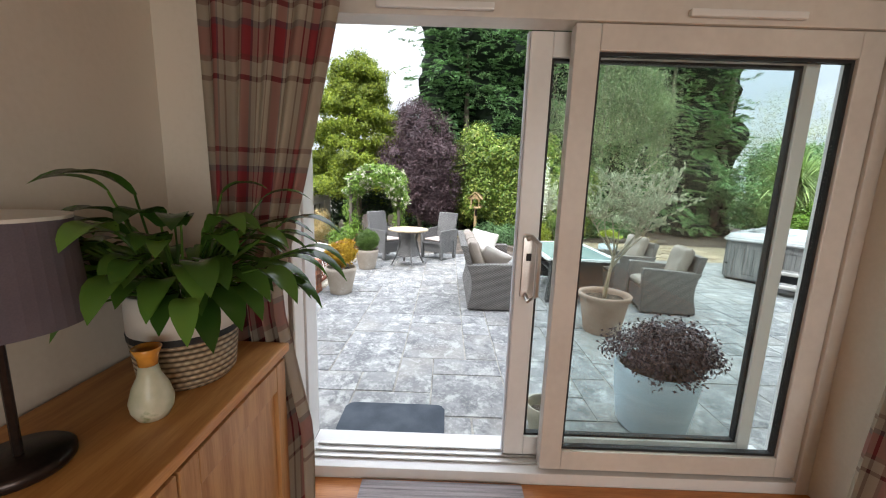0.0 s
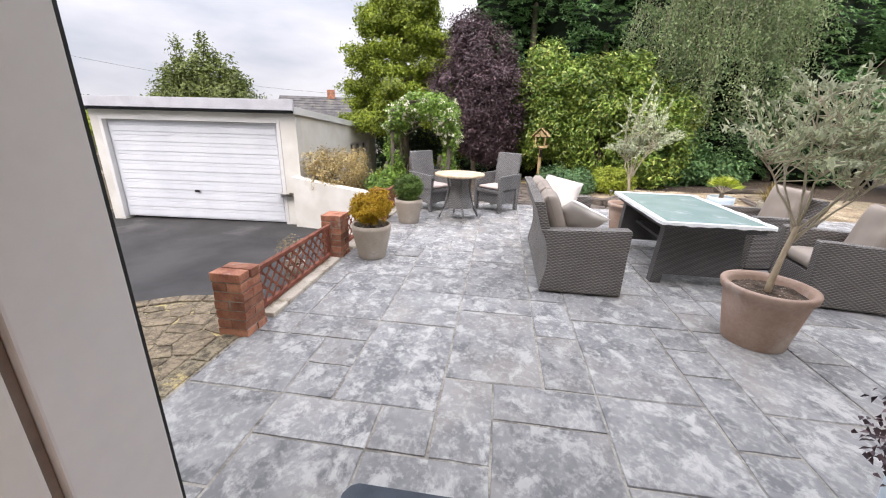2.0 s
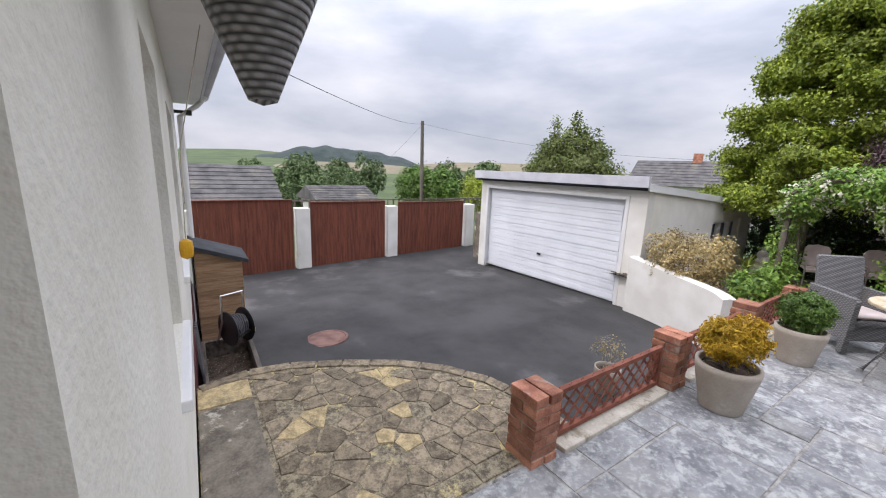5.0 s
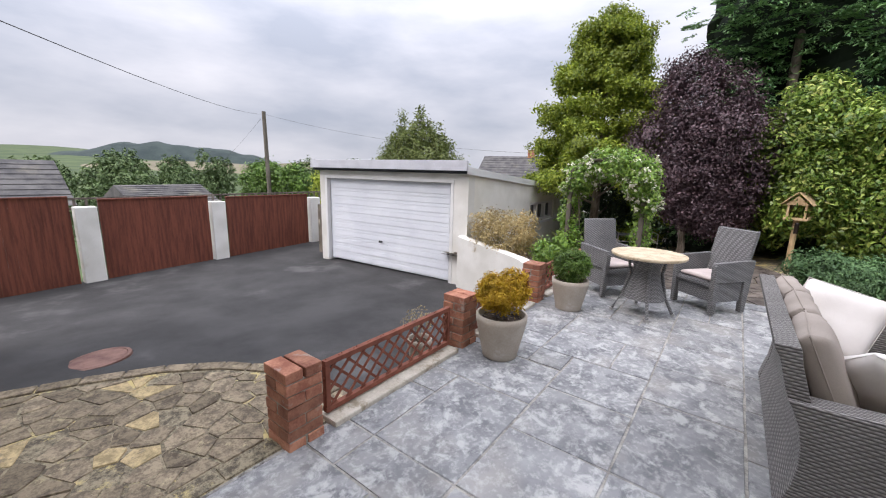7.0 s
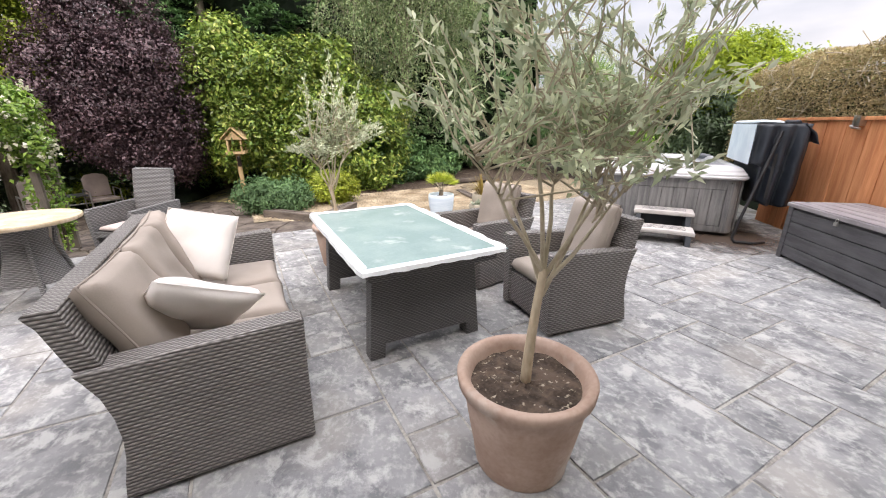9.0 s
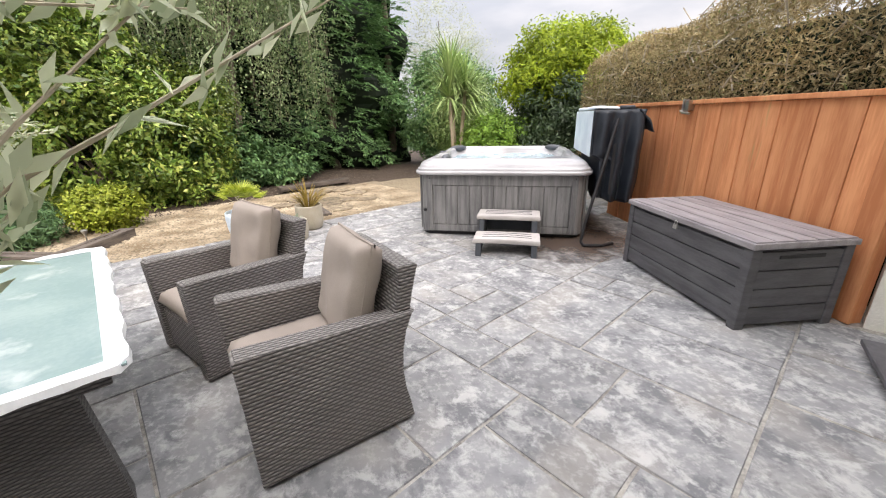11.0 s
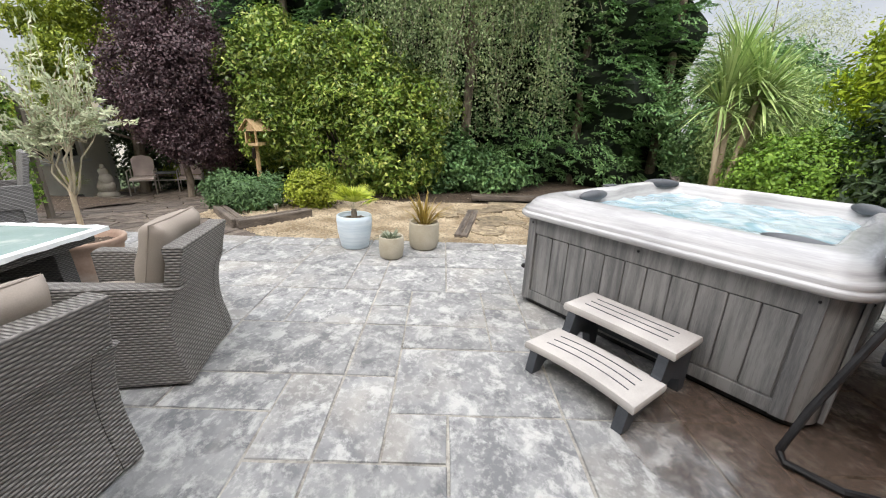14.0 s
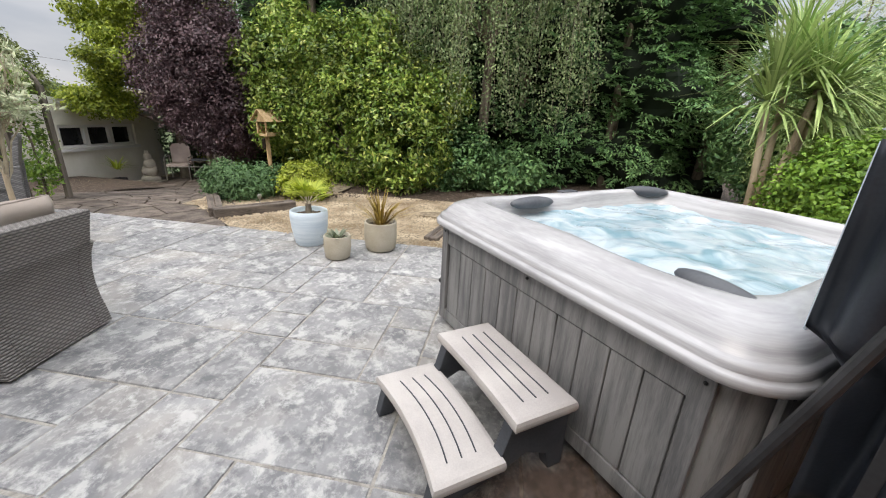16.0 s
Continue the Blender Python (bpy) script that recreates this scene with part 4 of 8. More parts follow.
    for x0, x1 in ((-0.39, 0.06), (0.8, 1.24)):
        part("trickle_vent", boxed(x0, x1, 2.035, 2.058, 2.318, 2.345, 0.006), M["upvc"], a, "white trickle vent")
    return a


patio_door()
tagged(part("skirting", boxed(DR + 0.002, 3.1, INNER - 0.018, INNER - 0.001, 0.24, 0.38, 0.004), M["frame_inner"]), "cream painted skirting board", "skirting", kind="structure")
tagged(part("architrave", boxed(DR - 0.02, DR + 0.06, INNER - 0.016, INNER - 0.001, 0.38, 2.42, 0.004), M["frame_inner"]), "cream door architrave", "trim", kind="structure")
tagged(part("architrave", boxed(DL - 0.06, DL + 0.02, INNER - 0.016, INNER - 0.001, 0.24, 2.42, 0.004), M["frame_inner"]), "cream door architrave", "trim", kind="structure")
# Unseen fill lamp, added behind the start of the walk to brighten the room
fill_lamp = bpy.data.lights.new("room_fill", "AREA")
fill_lamp.shape, fill_lamp.size, fill_lamp.size_y, fill_lamp.energy, fill_lamp.color = "RECTANGLE", 2.3, 1.15, 32, (1.0, 0.97, 0.93)
new("room_fill", fill_lamp).matrix_world = look((1.2, -3.25, 1.6), (1.0, 0, 1.3))


# ---- garage, gates and walls round the drive ----
def garage():
    a = anchor("garage", pose(-4.35, 9.45, -0.73), "cream rendered flat-roofed double garage", "garage")
    m = pose(0, 0, 0, 0, 0, 3.8)

    def g(name, bm, mat, label="", par=None):
        bmesh.ops.transform(bm, matrix=m, verts=bm.verts)
        return part(name, bm, mat, par or a, label)
    # local: x to the left is negative, y to the back, z from the drive
    bm = bmesh.new()
    box(bm, -4.46, -4.2, 0, 0.25, -0.5, 2.4)
    box(bm, -0.4, 0, 0, 0.25, -0.5, 2.4)
    box(bm, -4.2, -0.4, 0, 0.25, 2.13, 2.4)
    box(bm, -4.46, -4.24, 0.25, 6.2, -0.5, 2.15)
    box(bm, -4.46, 0, 6.2, 6.4, -0.5, 1.95)
    g("front_wall", bm, M["white_wall"])
    for y0, y1, z0, z1 in ((0.25, 3.45, -0.5, 2.3), (3.45, 5.5, -0.5, 1.0), (3.45, 5.5, 1.55, 2.3), (5.5, 6.2, -0.5, 2.3)):
        bm = boxed(-0.22, 0, y0, y1, z0, z1)
        for v in bm.verts:
            if v.co.z > 2:
                v.co.z -= 0.075 * v.co.y
        g("side_wall", bm, M["render_wall"])
    roof = boxed(-4.58, 0.029, -0.12, 6.6, 2.31, 2.38)
    for v in roof.verts:
        v.co.z += -0.075 * max(0, v.co.y)
    g("roof", roof, M["felt"])
    g("fascia", boxed(-4.57, 0.06, -0.2, -0.141, 2.36, 2.56, 0.004), M["fascia"], "pale grey roof edge board")
    f = boxed(0.03, 0.06, -0.14, 6.6, 2.3, 2.44)
    for v in f.verts:
        v.co.z += -0.078 * max(0, v.co.y)
    g("fascia", f, M["upvc"], "white roof edge board")
    d = g("door", boxed(-4.18, -0.42, 0.1, 0.13, 0.02, 2.1), M["garage_door"], "white ribbed up-and-over garage door")
    rows = 10
    for i in range(rows):
        z0 = 0.05 + 2.03 * i / rows
        for k, (p, q) in enumerate(((0.0, 0.55), (0.62, 0.94))):
            g("rib", boxed(-4.12, -0.48, 0.083 + 0.006 * k, 0.099, z0 + p * 0.203, z0 + q * 0.203, 0.006), M["garage_door"], "", d)
    g("door_frame", boxed(-4.26, -4.19, -0.012, 0.1, 0, 2.18, 0.004), M["upvc"])
    g("door_frame", boxed(-0.41, -0.34, -0.012, 0.1, 0, 2.18, 0.004), M["upvc"])
    g("door_frame", boxed(-4.19, -0.41, -0.012, 0.1, 2.11, 2.18, 0.004), M["upvc"])
    g("lock", boxed(-2.46, -2.36, 0.045, 0.07, 0.62, 0.67, 0.006), M["black_plastic"], "black door lock")
    w = g("window", boxed(-0.17, -0.15, 3.45, 5.5, 1.0, 1.55), M["pane_dark"], "dark three-pane garage window")
    for y0, y1, z0, z1 in ((3.45, 5.5, 1.0, 1.07), (3.45, 5.5, 1.48, 1.55), (3.45, 3.53, 1.07, 1.48), (4.1, 4.2, 1.07, 1.48), (4.77, 4.87, 1.07, 1.48), (5.42, 5.5, 1.07, 1.48)):
        g("window_frame", boxed(-0.149, -0.05, y0, y1, z0, z1, 0.006), M["upvc"], "", w)
    g("window_sill", boxed(-0.04, 0.06, 3.38, 5.56, 0.93, 0.998, 0.008), M["upvc"], "", w)
    return a


garage()


def curved_wall():
    """The low white wall that sweeps from the garage corner to the patio."""
    bm = bmesh.new()
    k, rings = 14, []
    for i in range(k + 1):
        s = i / k
        x, y = -4.42 + 1.85 * s, 9.36 - 0.25 * s - 0.45 * s * s
        top = 0.26 - 0.02 * s + 0.1 * (1 - s) ** 3 - 0.1 * max(0, s - 0.9) * 5 * s
        n = Vector((0.25 + 0.5 * s, 1, 0)).normalized() * 0.1
        rings.append([bm.verts.new((x - n.x, y - n.y, -1.1)), bm.verts.new((x - n.x, y - n.y, top - 0.02)), bm.verts.new((x, y, top)), bm.verts.new((x + n.x, y + n.y, top - 0.02)), bm.verts.new((x + n.x, y + n.y, -1.1))])
    for a, b in zip(rings, rings[1:]):
        for j in range(5):
            bm.faces.new((a[j], b[j], b[(j + 1) % 5], a[(j + 1) % 5]))
    bm.faces.new(rings[0])
    bm.faces.new(rings[-1][::-1])
    bmesh.ops.recalc_face_normals(bm, faces=bm.faces)
    tagged(part("low_wall", bm, M["white_wall"]), "low curved white painted garden wall beside the garage", "wall", kind="structure")


curved_wall()


def gate_run():
    x = -11.1
    posts = ((4.72, 0.36), (7.34, 0.34), (10.28, 0.34), (2.05, 0.34))
    for y, w in posts:
        p = anchor("gate_post", pose(x, y, -1.05), "square cream rendered gate post", "post", "gate posts on the drive")
        part("shaft", boxed(-0.16, 0.16, 0, w, -0.2, 1.73, 0.02), M["white_wall"], p)
    for y0, y1, z1 in ((2.42, 4.66, 1.93), (5.12, 7.3, 1.86), (7.74, 10.22, 1.82)):
        p = anchor("gate", pose(x + 0.02, y0, -1.05), "tall reddish brown boarded timber gate panel", "gate", "timber gate panels")
        k = int((y1 - y0) / 0.14)
        st = (y1 - y0) / k
        for i in range(k):
            part("board", boxed(0, 0.022, i * st + 0.0007, (i + 1) * st - 0.0007, 0.06, z1, 0.0015), M["fence_brown"], p)
        part("rail", boxed(-0.05, -0.001, 0, y1 - y0, 0.3, 0.4), M["fence_brown"], p)
        part("rail", boxed(-0.05, -0.001, 0, y1 - y0, 1.4, 1.5), M["fence_brown"], p)
        part("cap", boxed(-0.03, 0.05, 0, y1 - y0, z1 + 0.001, z1 + 0.03, 0.005), M["fence_brown"], p)
    t = anchor("trellis_fence", pose(-11.6, 2.0, 0.58), "grey weathered trellis topping behind the gates", "trellis")
    part("rail", boxed(0, 0.03, 0, 9.6, 0.22, 0.26), M["pole"], t)
    part("rail", boxed(0, 0.03, 0, 9.6, 0.0, 0.04), M["pole"], t)
    for i in range(48):
        part("slat", boxed(0.031, 0.045, 0.2 * i, 0.2 * i + 0.05, -1.7, 0.26), M["pole"], t)
    tagged(part("rear_wall", boxed(-9.6, -9.3, 9.6, 16, -1.2, 0.6), M["path_concrete"]), "grey block wall behind the garage", "wall", kind="structure")


gate_run()


def brick_pier(x, y, courses=7, turn=0.0):
    p = anchor("brick_pier", pose(x, y, -0.01, 0, 0, turn), "short weathered red brick pier beside the patio", "pier", "brick piers along the patio")
    part("mortar_core", boxed(-0.108, 0.108, -0.108, 0.108, -0.6, courses * 0.0725 - 0.006), M["mortar"], p)
    for c in range(courses + 1):
        z = c * 0.0725 - 0.003
        for i in (-1, 1):
            j = 0.004 * math.sin(7.3 * c + 2.1 * i + 3 * y)
            m = pose(j, 0.5 * j, 0, 0, 0, 90 * (c % 2) + 60 * j)
            part("brick", boxed(-0.1165, 0.1165, 0.059 * i - 0.0545, 0.059 * i + 0.0545, z, z + 0.0645, 0.007, m), M["brick"], p)
    return p


for y in (4.2, 5.93, 7.6, 9.3):
    brick_pier(-2.06, y, 6 if y < 9 else 5)


def trellis(y0, y1, x=-2.05):
    t = anchor("trellis", pose(x, y0, 0.05), "low reddish brown diamond trellis panel between brick piers", "trellis", "low trellis panels")
    w, h = y1 - y0, 0.36
    for b in ((0, w, 0, 0.035), (0, w, h - 0.035, h), (0, 0.035, 0.036, h - 0.036), (w - 0.035, w, 0.036, h - 0.036)):
        part("rail", boxed(-0.02, 0.02, b[0], b[1], b[2], b[3], 0.003), M["lattice"], t)
    for sgn in (1, -1):
        c = -h
        while c < w:
            s0, s1 = max(0.0, c), min(w, c + h)
            if s1 - s0 > 0.06:
                z = (lambda s: (s - c) if sgn > 0 else h - (s - c))
                bm = bmesh.new()
                d = Vector((0, s1 - s0, z(s1) - z(s0))).normalized()
                n = Vector((0, -d.z, d.y)) * 0.0095
                a, b = Vector((0, s0, z(s0))), Vector((0, s1, z(s1)))
                xo = 0.004 * sgn
                vs = [bm.verts.new(p + Vector((xo + e * 0.0035, 0, 0))) for e in (-1, 1) for p in (a - n, a + n, b + n, b - n)]
                bm.faces.new(vs[:4])
                bm.faces.new(vs[4:][::-1])
                for i in range(4):
                    bm.faces.new((vs[i], vs[4 + i], vs[4 + (i + 1) % 4], vs[(i + 1) % 4]))
                bmesh.ops.recalc_face_normals(bm, faces=bm.faces)
                part("slat", bm, M["lattice"], t)
            c += 0.125
    return t


trellis(4.4, 5.73)
trellis(6.13, 7.4)
trellis(7.8, 9.1)
tagged(part("kerb", boxed(-2.1, -1.93, 4.39, 5.74, -0.6, 0.035, 0.012), M["kerb"]), "flaking cream painted kerb under the trellis", "kerb", kind="structure")
tagged(part("kerb", boxed(-2.1, -1.93, 6.12, 7.41, -0.6, 0.035, 0.012), M["kerb"]), "flaking cream painted kerb under the trellis", "kerb", kind="structure")
tagged(part("kerb", boxed(-2.1, -1.93, 7.79, 9.12, -0.6, 0.035, 0.012), M["kerb"]), "flaking cream painted kerb under the trellis", "kerb", kind="structure")


def manhole():
    bm = lathe(bmesh.new(), [(0.0, 0.035), (0.255, 0.035), (0.262, 0.03), (0.262, -0.02), (0.3, -0.02), (0.3, 0.033), (0.265, 0.033)][:4], 40)
    a = anchor("manhole_cover", pose(-5.74, 3.93, drive_z(-5.74, 3.93) - 0.018, 2.5, -3.5, 0), "round rusty red manhole cover in the tarmac", "manhole cover")
    part("lid", bm, M["manhole"], a)
    part("rim", lathe(bmesh.new(), [(0.268, -0.02), (0.268, 0.032), (0.305, 0.03), (0.31, -0.02)], 40), M["manhole"], a)


manhole()

# ---- boundary fence behind the hot tub ----
FU, FN = Vector((0.6, 0.8, 0)), Vector((0.8, -0.6, 0))
FENCE = pose(5.96, 3.98, 0, 0, 0, 53.13)


def fence():
    f = anchor("timber_fence", FENCE, "orange brown stained close-boarded garden fence", "fence")
    for i in range(22):
        part("board", boxed(0.15 * i + 0.002, 0.15 * i + 0.15, -0.03 - 0.008 * (i % 2), -0.01 - 0.008 * (i % 2), 0.0, 1.478, 0.003), M["fence_orange"], f)
    part("cap_rail", boxed(-0.02, 3.33, -0.07, 0.02, 1.48, 1.52, 0.006), M["fence_orange"], f)
    for i in range(2):
        part("post", boxed(0.02 + 2.2 * i, 0.12 + 2.2 * i, -0.14, -0.04, -0.1, 1.47, 0.005), M["fence_orange"], f)
    for x in (1.85,):
        b = bmesh.new()
        box(b, x, x + 0.05, -0.008, 0.06, 1.42, 1.52, 0.003)
        box(b, x + 0.08, x + 0.11, -0.008, 0.05, 1.4, 1.535, 0.003)
        tube(b, [(x + 0.12, 0.05, 1.42), (x + 0.05, 0.08, 1.4), (x - 0.06, 0.08, 1.39)], 0.012, 6)
        part("bracket", b, M["steel"], f, "galvanised light bracket")


fence()


# ---- patio furniture ----
def wicker_seat(name, m, depth, width, seats, label, category, group="", h_arm=0.65, h_back=0.86, arm=0.12, flare=0.1):
    """Local x: from the back (0) to the front; y: across; z up. The back sweeps in at the waist and flares out above."""
    a = anchor(name, m, label, category, group)
    rear = [(0.0, 0.02), (0.012, 0.1), (0.035, 0.2), (0.045, 0.3), (0.04, 0.4), (0.02, 0.5), (-0.015, 0.58)]
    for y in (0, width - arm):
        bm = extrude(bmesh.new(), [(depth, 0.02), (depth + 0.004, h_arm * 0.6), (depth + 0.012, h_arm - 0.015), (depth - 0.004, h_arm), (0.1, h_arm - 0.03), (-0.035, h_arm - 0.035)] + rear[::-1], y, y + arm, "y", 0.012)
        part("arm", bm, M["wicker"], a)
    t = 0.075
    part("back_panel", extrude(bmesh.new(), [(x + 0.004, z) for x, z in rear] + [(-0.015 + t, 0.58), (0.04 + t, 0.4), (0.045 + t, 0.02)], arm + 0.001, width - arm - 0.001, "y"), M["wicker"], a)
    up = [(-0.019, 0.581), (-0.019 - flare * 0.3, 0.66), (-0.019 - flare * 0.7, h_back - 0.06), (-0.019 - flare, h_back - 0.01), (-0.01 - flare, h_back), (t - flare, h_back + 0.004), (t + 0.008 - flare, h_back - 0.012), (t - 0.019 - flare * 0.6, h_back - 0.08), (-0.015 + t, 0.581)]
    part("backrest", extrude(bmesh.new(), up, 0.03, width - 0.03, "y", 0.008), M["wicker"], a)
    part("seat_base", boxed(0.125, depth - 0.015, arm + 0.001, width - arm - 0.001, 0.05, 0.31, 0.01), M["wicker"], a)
    for x in (0.06, depth - 0.06):
        for y in (0.06, width - 0.06):
            part("foot", lathe(bmesh.new(), [(0.02, 0.0), (0.022, 0.02)], 10, x, y), M["black_plastic"], a)
    inner = width - 2 * arm
    w = inner / seats
    for i in range(seats):
        y = arm + w * (i + 0.5)
        part("seat_cushion", pad(bmesh.new(), depth - 0.12, w - 0.012, 0.13, 0.3, m=pose(0.13 + (depth - 0.12) / 2, y, 0.375), wrinkle=0.006, seed=i), M["cushion"], a, smooth=True)
        many = seats > 1
        m2 = pose(0.115 if many else 0.145, y, 0.665 if many else 0.655, 0, (66 if many else 76) + 3 * (i % 2), 4 * (i - 1) if many else -2)
        c = part("back_cushion", pad(bmesh.new(), 0.5, w - 0.012, 0.17, 0.4, m=m2, wrinkle=0.02, seed=i + 5), M["cushion"], a, smooth=True)
        hx, hy = 0.247, (w - 0.012) / 2 * 0.985
        loop = [m2 @ Vector((hx * p, hy * q, 0.012)) for p, q in ((-1, -1), (0, -0.96), (1, -1), (0.97, 0), (1, 1), (0, 0.96), (-1, 1), (-0.97, 0), (-1, -1))]
        part("piping", tube(bmesh.new(), loop, 0.0045, 6), M["cushion"], c)
    return a


sofa = wicker_seat("garden_sofa", pose(0.225, 5.305, 0), 0.74, 1.74, 3, "grey wicker garden sofa with taupe seat and back cushions", "sofa")


def scatter_cushion(m, seed):
    a = anchor("cushion", m, "off-white square scatter cushion lying on the sofa", "cushion", "scatter cushions on the sofa")
    part("cover", pad(bmesh.new(), 0.45, 0.45, 0.12, 0.9, 16, 16, wrinkle=0.014, seed=seed), M["cushion_white"], a, smooth=True)
    bm = bmesh.new()
    tube(bm, [(-0.22, -0.22, 0), (0.22, -0.22, 0), (0.22, 0.22, 0), (-0.22, 0.22, 0), (-0.22, -0.22, 0)], 0.003, 6)
    part("seam", bm, M["cushion_white"], a)


scatter_cushion(pose(0.55, 5.68, 0.64, -40, 24, 14), 3)
scatter_cushion(pose(0.5, 6.6, 0.7, 64, 10, -22), 9)

for x, y, r in ((3.375, 6.03, 172), (3.17, 7.15, 190)):
    wicker_seat("garden_armchair", pose(x, y, 0, 0, 0, r), 0.7, 0.67, 1, "grey wicker garden armchair with taupe cushions", "armchair", "armchairs by the patio table", 0.62, 0.8, 0.1, 0.05)


def patio_table():
    a = anchor("patio_table", pose(1.33, 5.62, 0), "grey wicker garden table with a frosted aqua glass top", "table")
    part("frame", boxed(0.05, 0.94, 0.05, 1.6, 0.59, 0.655, 0.008), M["wicker_dark"], a)
    part("glass_top", boxed(0.0, 0.99, 0.0, 1.66, 0.666, 0.676, 0.003), M["glass_aqua"], a, "frosted aqua glass top")
    for y in (0.16, 1.4):
        bm = extrude(bmesh.new(), [(0.06, 0.0), (0.16, 0.0), (0.17, 0.1), (0.77, 0.1), (0.78, 0.0), (0.88, 0.0), (0.83, 0.585), (0.1, 0.585)], y, y + 0.11, "y", 0.008)
        part("leg_panel", bm, M["wicker_dark"], a)
    part("shelf", boxed(0.25, 0.68, 0.28, 1.39, 0.34, 0.37, 0.005), M["wicker_dark"], a)
    # a thin clear cover whose pale hem hangs over the rim
    bm = bmesh.new()
    k = 90
    ring = []
    for i in range(k):
        s = i / k * 4
        e, f = int(s), s - int(s)
        x, y = ((f, 0), (1, f), (1 - f, 1), (0, 1 - f))[e]
        w = 0.006 * math.sin(i * 1.9) + 0.004 * math.sin(i * 0.7)
        X, Y = 0.99 * x, 1.66 * y
        nx, ny = ((0, -1), (1, 0), (0, 1), (-1, 0))[e]
        ring.append([bm.verts.new((X - nx * 0.055, Y - ny * 0.055, 0.679)), bm.verts.new((X + nx * (0.012 + w), Y + ny * (0.012 + w), 0.682 + w * 0.3)), bm.verts.new((X + nx * (0.016 + w), Y + ny * (0.016 + w), 0.655 + w))])
    for i in range(k):
        p, q = ring[i], ring[(i + 1) % k]
        bm.faces.new((p[0], p[1], q[1], q[0]))
        bm.faces.new((p[1], p[2], q[2], q[1]))
    bmesh.ops.recalc_face_normals(bm, faces=bm.faces)
    bmesh.ops.solidify(bm, geom=bm.faces[:], thickness=0.0015)
    part("cover_hem", bm, M["cover_film"], a, "white crinkled hem of the table cover")


patio_table()


def bistro():
    a = anchor("round_table", pose(-0.84, 8.0, 0), "round garden table with a beige stone top and wicker base", "table")
    part("tabletop", lathe(bmesh.new(), [(0.0, 0.695), (0.375, 0.695), (0.396, 0.705), (0.4, 0.72), (0.396, 0.732), (0.0, 0.733)], 48), M["mosaic"], a)
    part("base", lathe(bmesh.new(), [(0.23, 0.2), (0.17, 0.4), (0.14, 0.55), (0.17, 0.69)], 32), M["wicker_pale"], a, "tapering woven base")
    for i in range(4):
        c, s = math.cos(radians(20 + 90 * i)), math.sin(radians(20 + 90 * i))
        part("leg", tube(bmesh.new(), [(0.2 * c, 0.2 * s, 0.68), (0.17 * c, 0.17 * s, 0.5), (0.23 * c, 0.23 * s, 0.22), (0.33 * c, 0.33 * s, 0.02)], 0.018, 8), M["wicker_pale"], a)
        part("foot", lathe(bmesh.new(), [(0.022, 0.0), (0.022, 0.035)], 10, 0.335 * c, 0.335 * s), M["steel"], a)


bistro()


def bistro_chair(x, y, turn):
    """Local +x is the way it faces."""
    a = anchor("bistro_chair", pose(x, y, 0, 0, 0, turn), "high-backed grey wicker garden chair with a pale taupe seat pad", "chair", "wicker chairs round the round table")
    part("seat", boxed(-0.26, 0.24, -0.26, 0.26, 0.34, 0.4, 0.012), M["wicker_pale"], a)
    bm = extrude(bmesh.new(), [(-0.21, 0.36), (-0.26, 0.36), (-0.38, 0.97), (-0.37, 1.0), (-0.33, 0.99)], -0.25, 0.25, "y", 0.01)
    part("backrest", bm, M["wicker_pale"], a)
    for s in (-1, 1):
        bm = extrude(bmesh.new(), [(-0.28, 0.02), (-0.22, 0.02), (-0.2, 0.4), (0.17, 0.4), (0.17, 0.02), (0.23, 0.02), (0.26, 0.6), (0.24, 0.64), (-0.33, 0.66)], s * 0.265 - 0.03, s * 0.265 + 0.03, "y", 0.008)
        part("arm", bm, M["wicker_pale"], a)
        part("skirt", boxed(-0.2, 0.18, s * 0.262 - 0.01, s * 0.262 + 0.01, 0.16, 0.398), M["wicker_pale"], a)
    part("skirt", boxed(0.17, 0.2, -0.23, 0.23, 0.16, 0.339), M["wicker_pale"], a)
    part("seat_pad", pad(bmesh.new(), 0.46, 0.44, 0.06, 0.4, m=pose(0.0, 0, 0.43)), M["bench_seat"], a, smooth=True)


bistro_chair(-1.36, 8.6, -38)
bistro_chair(-0.26, 8.78, 232)


# ---- pots and plants on the patio ----
def pot(name, m, profile, mat, label, group="", soil_z=None, soil_r=None):
    a = anchor(name, m, label, "plant pot", group)
    part("pot", lathe(bmesh.new(), profile, 40), mat, a, smooth=True)
    if soil_z:
        bm = bmesh.new()
        rings = [[bm.verts.new((soil_r * k / 6 * math.cos(i * 0.2618), soil_r * k / 6 * math.sin(i * 0.2618), soil_z + 0.016 * noise.noise(Vector((k * 2.1, i * 1.7, soil_r * 40))))) for i in range(24)] for k in range(1, 7)]
        c = bm.verts.new((0, 0, soil_z + 0.01))
        for i in range(24):
            bm.faces.new((c, rings[0][i], rings[0][(i + 1) % 24]))
            for p, q in zip(rings, rings[1:]):
                bm.faces.new((p[i], q[i], q[(i + 1) % 24], p[(i + 1) % 24]))
        part("soil", bm, M["soil"], a, "dark crumbly soil")
    return a


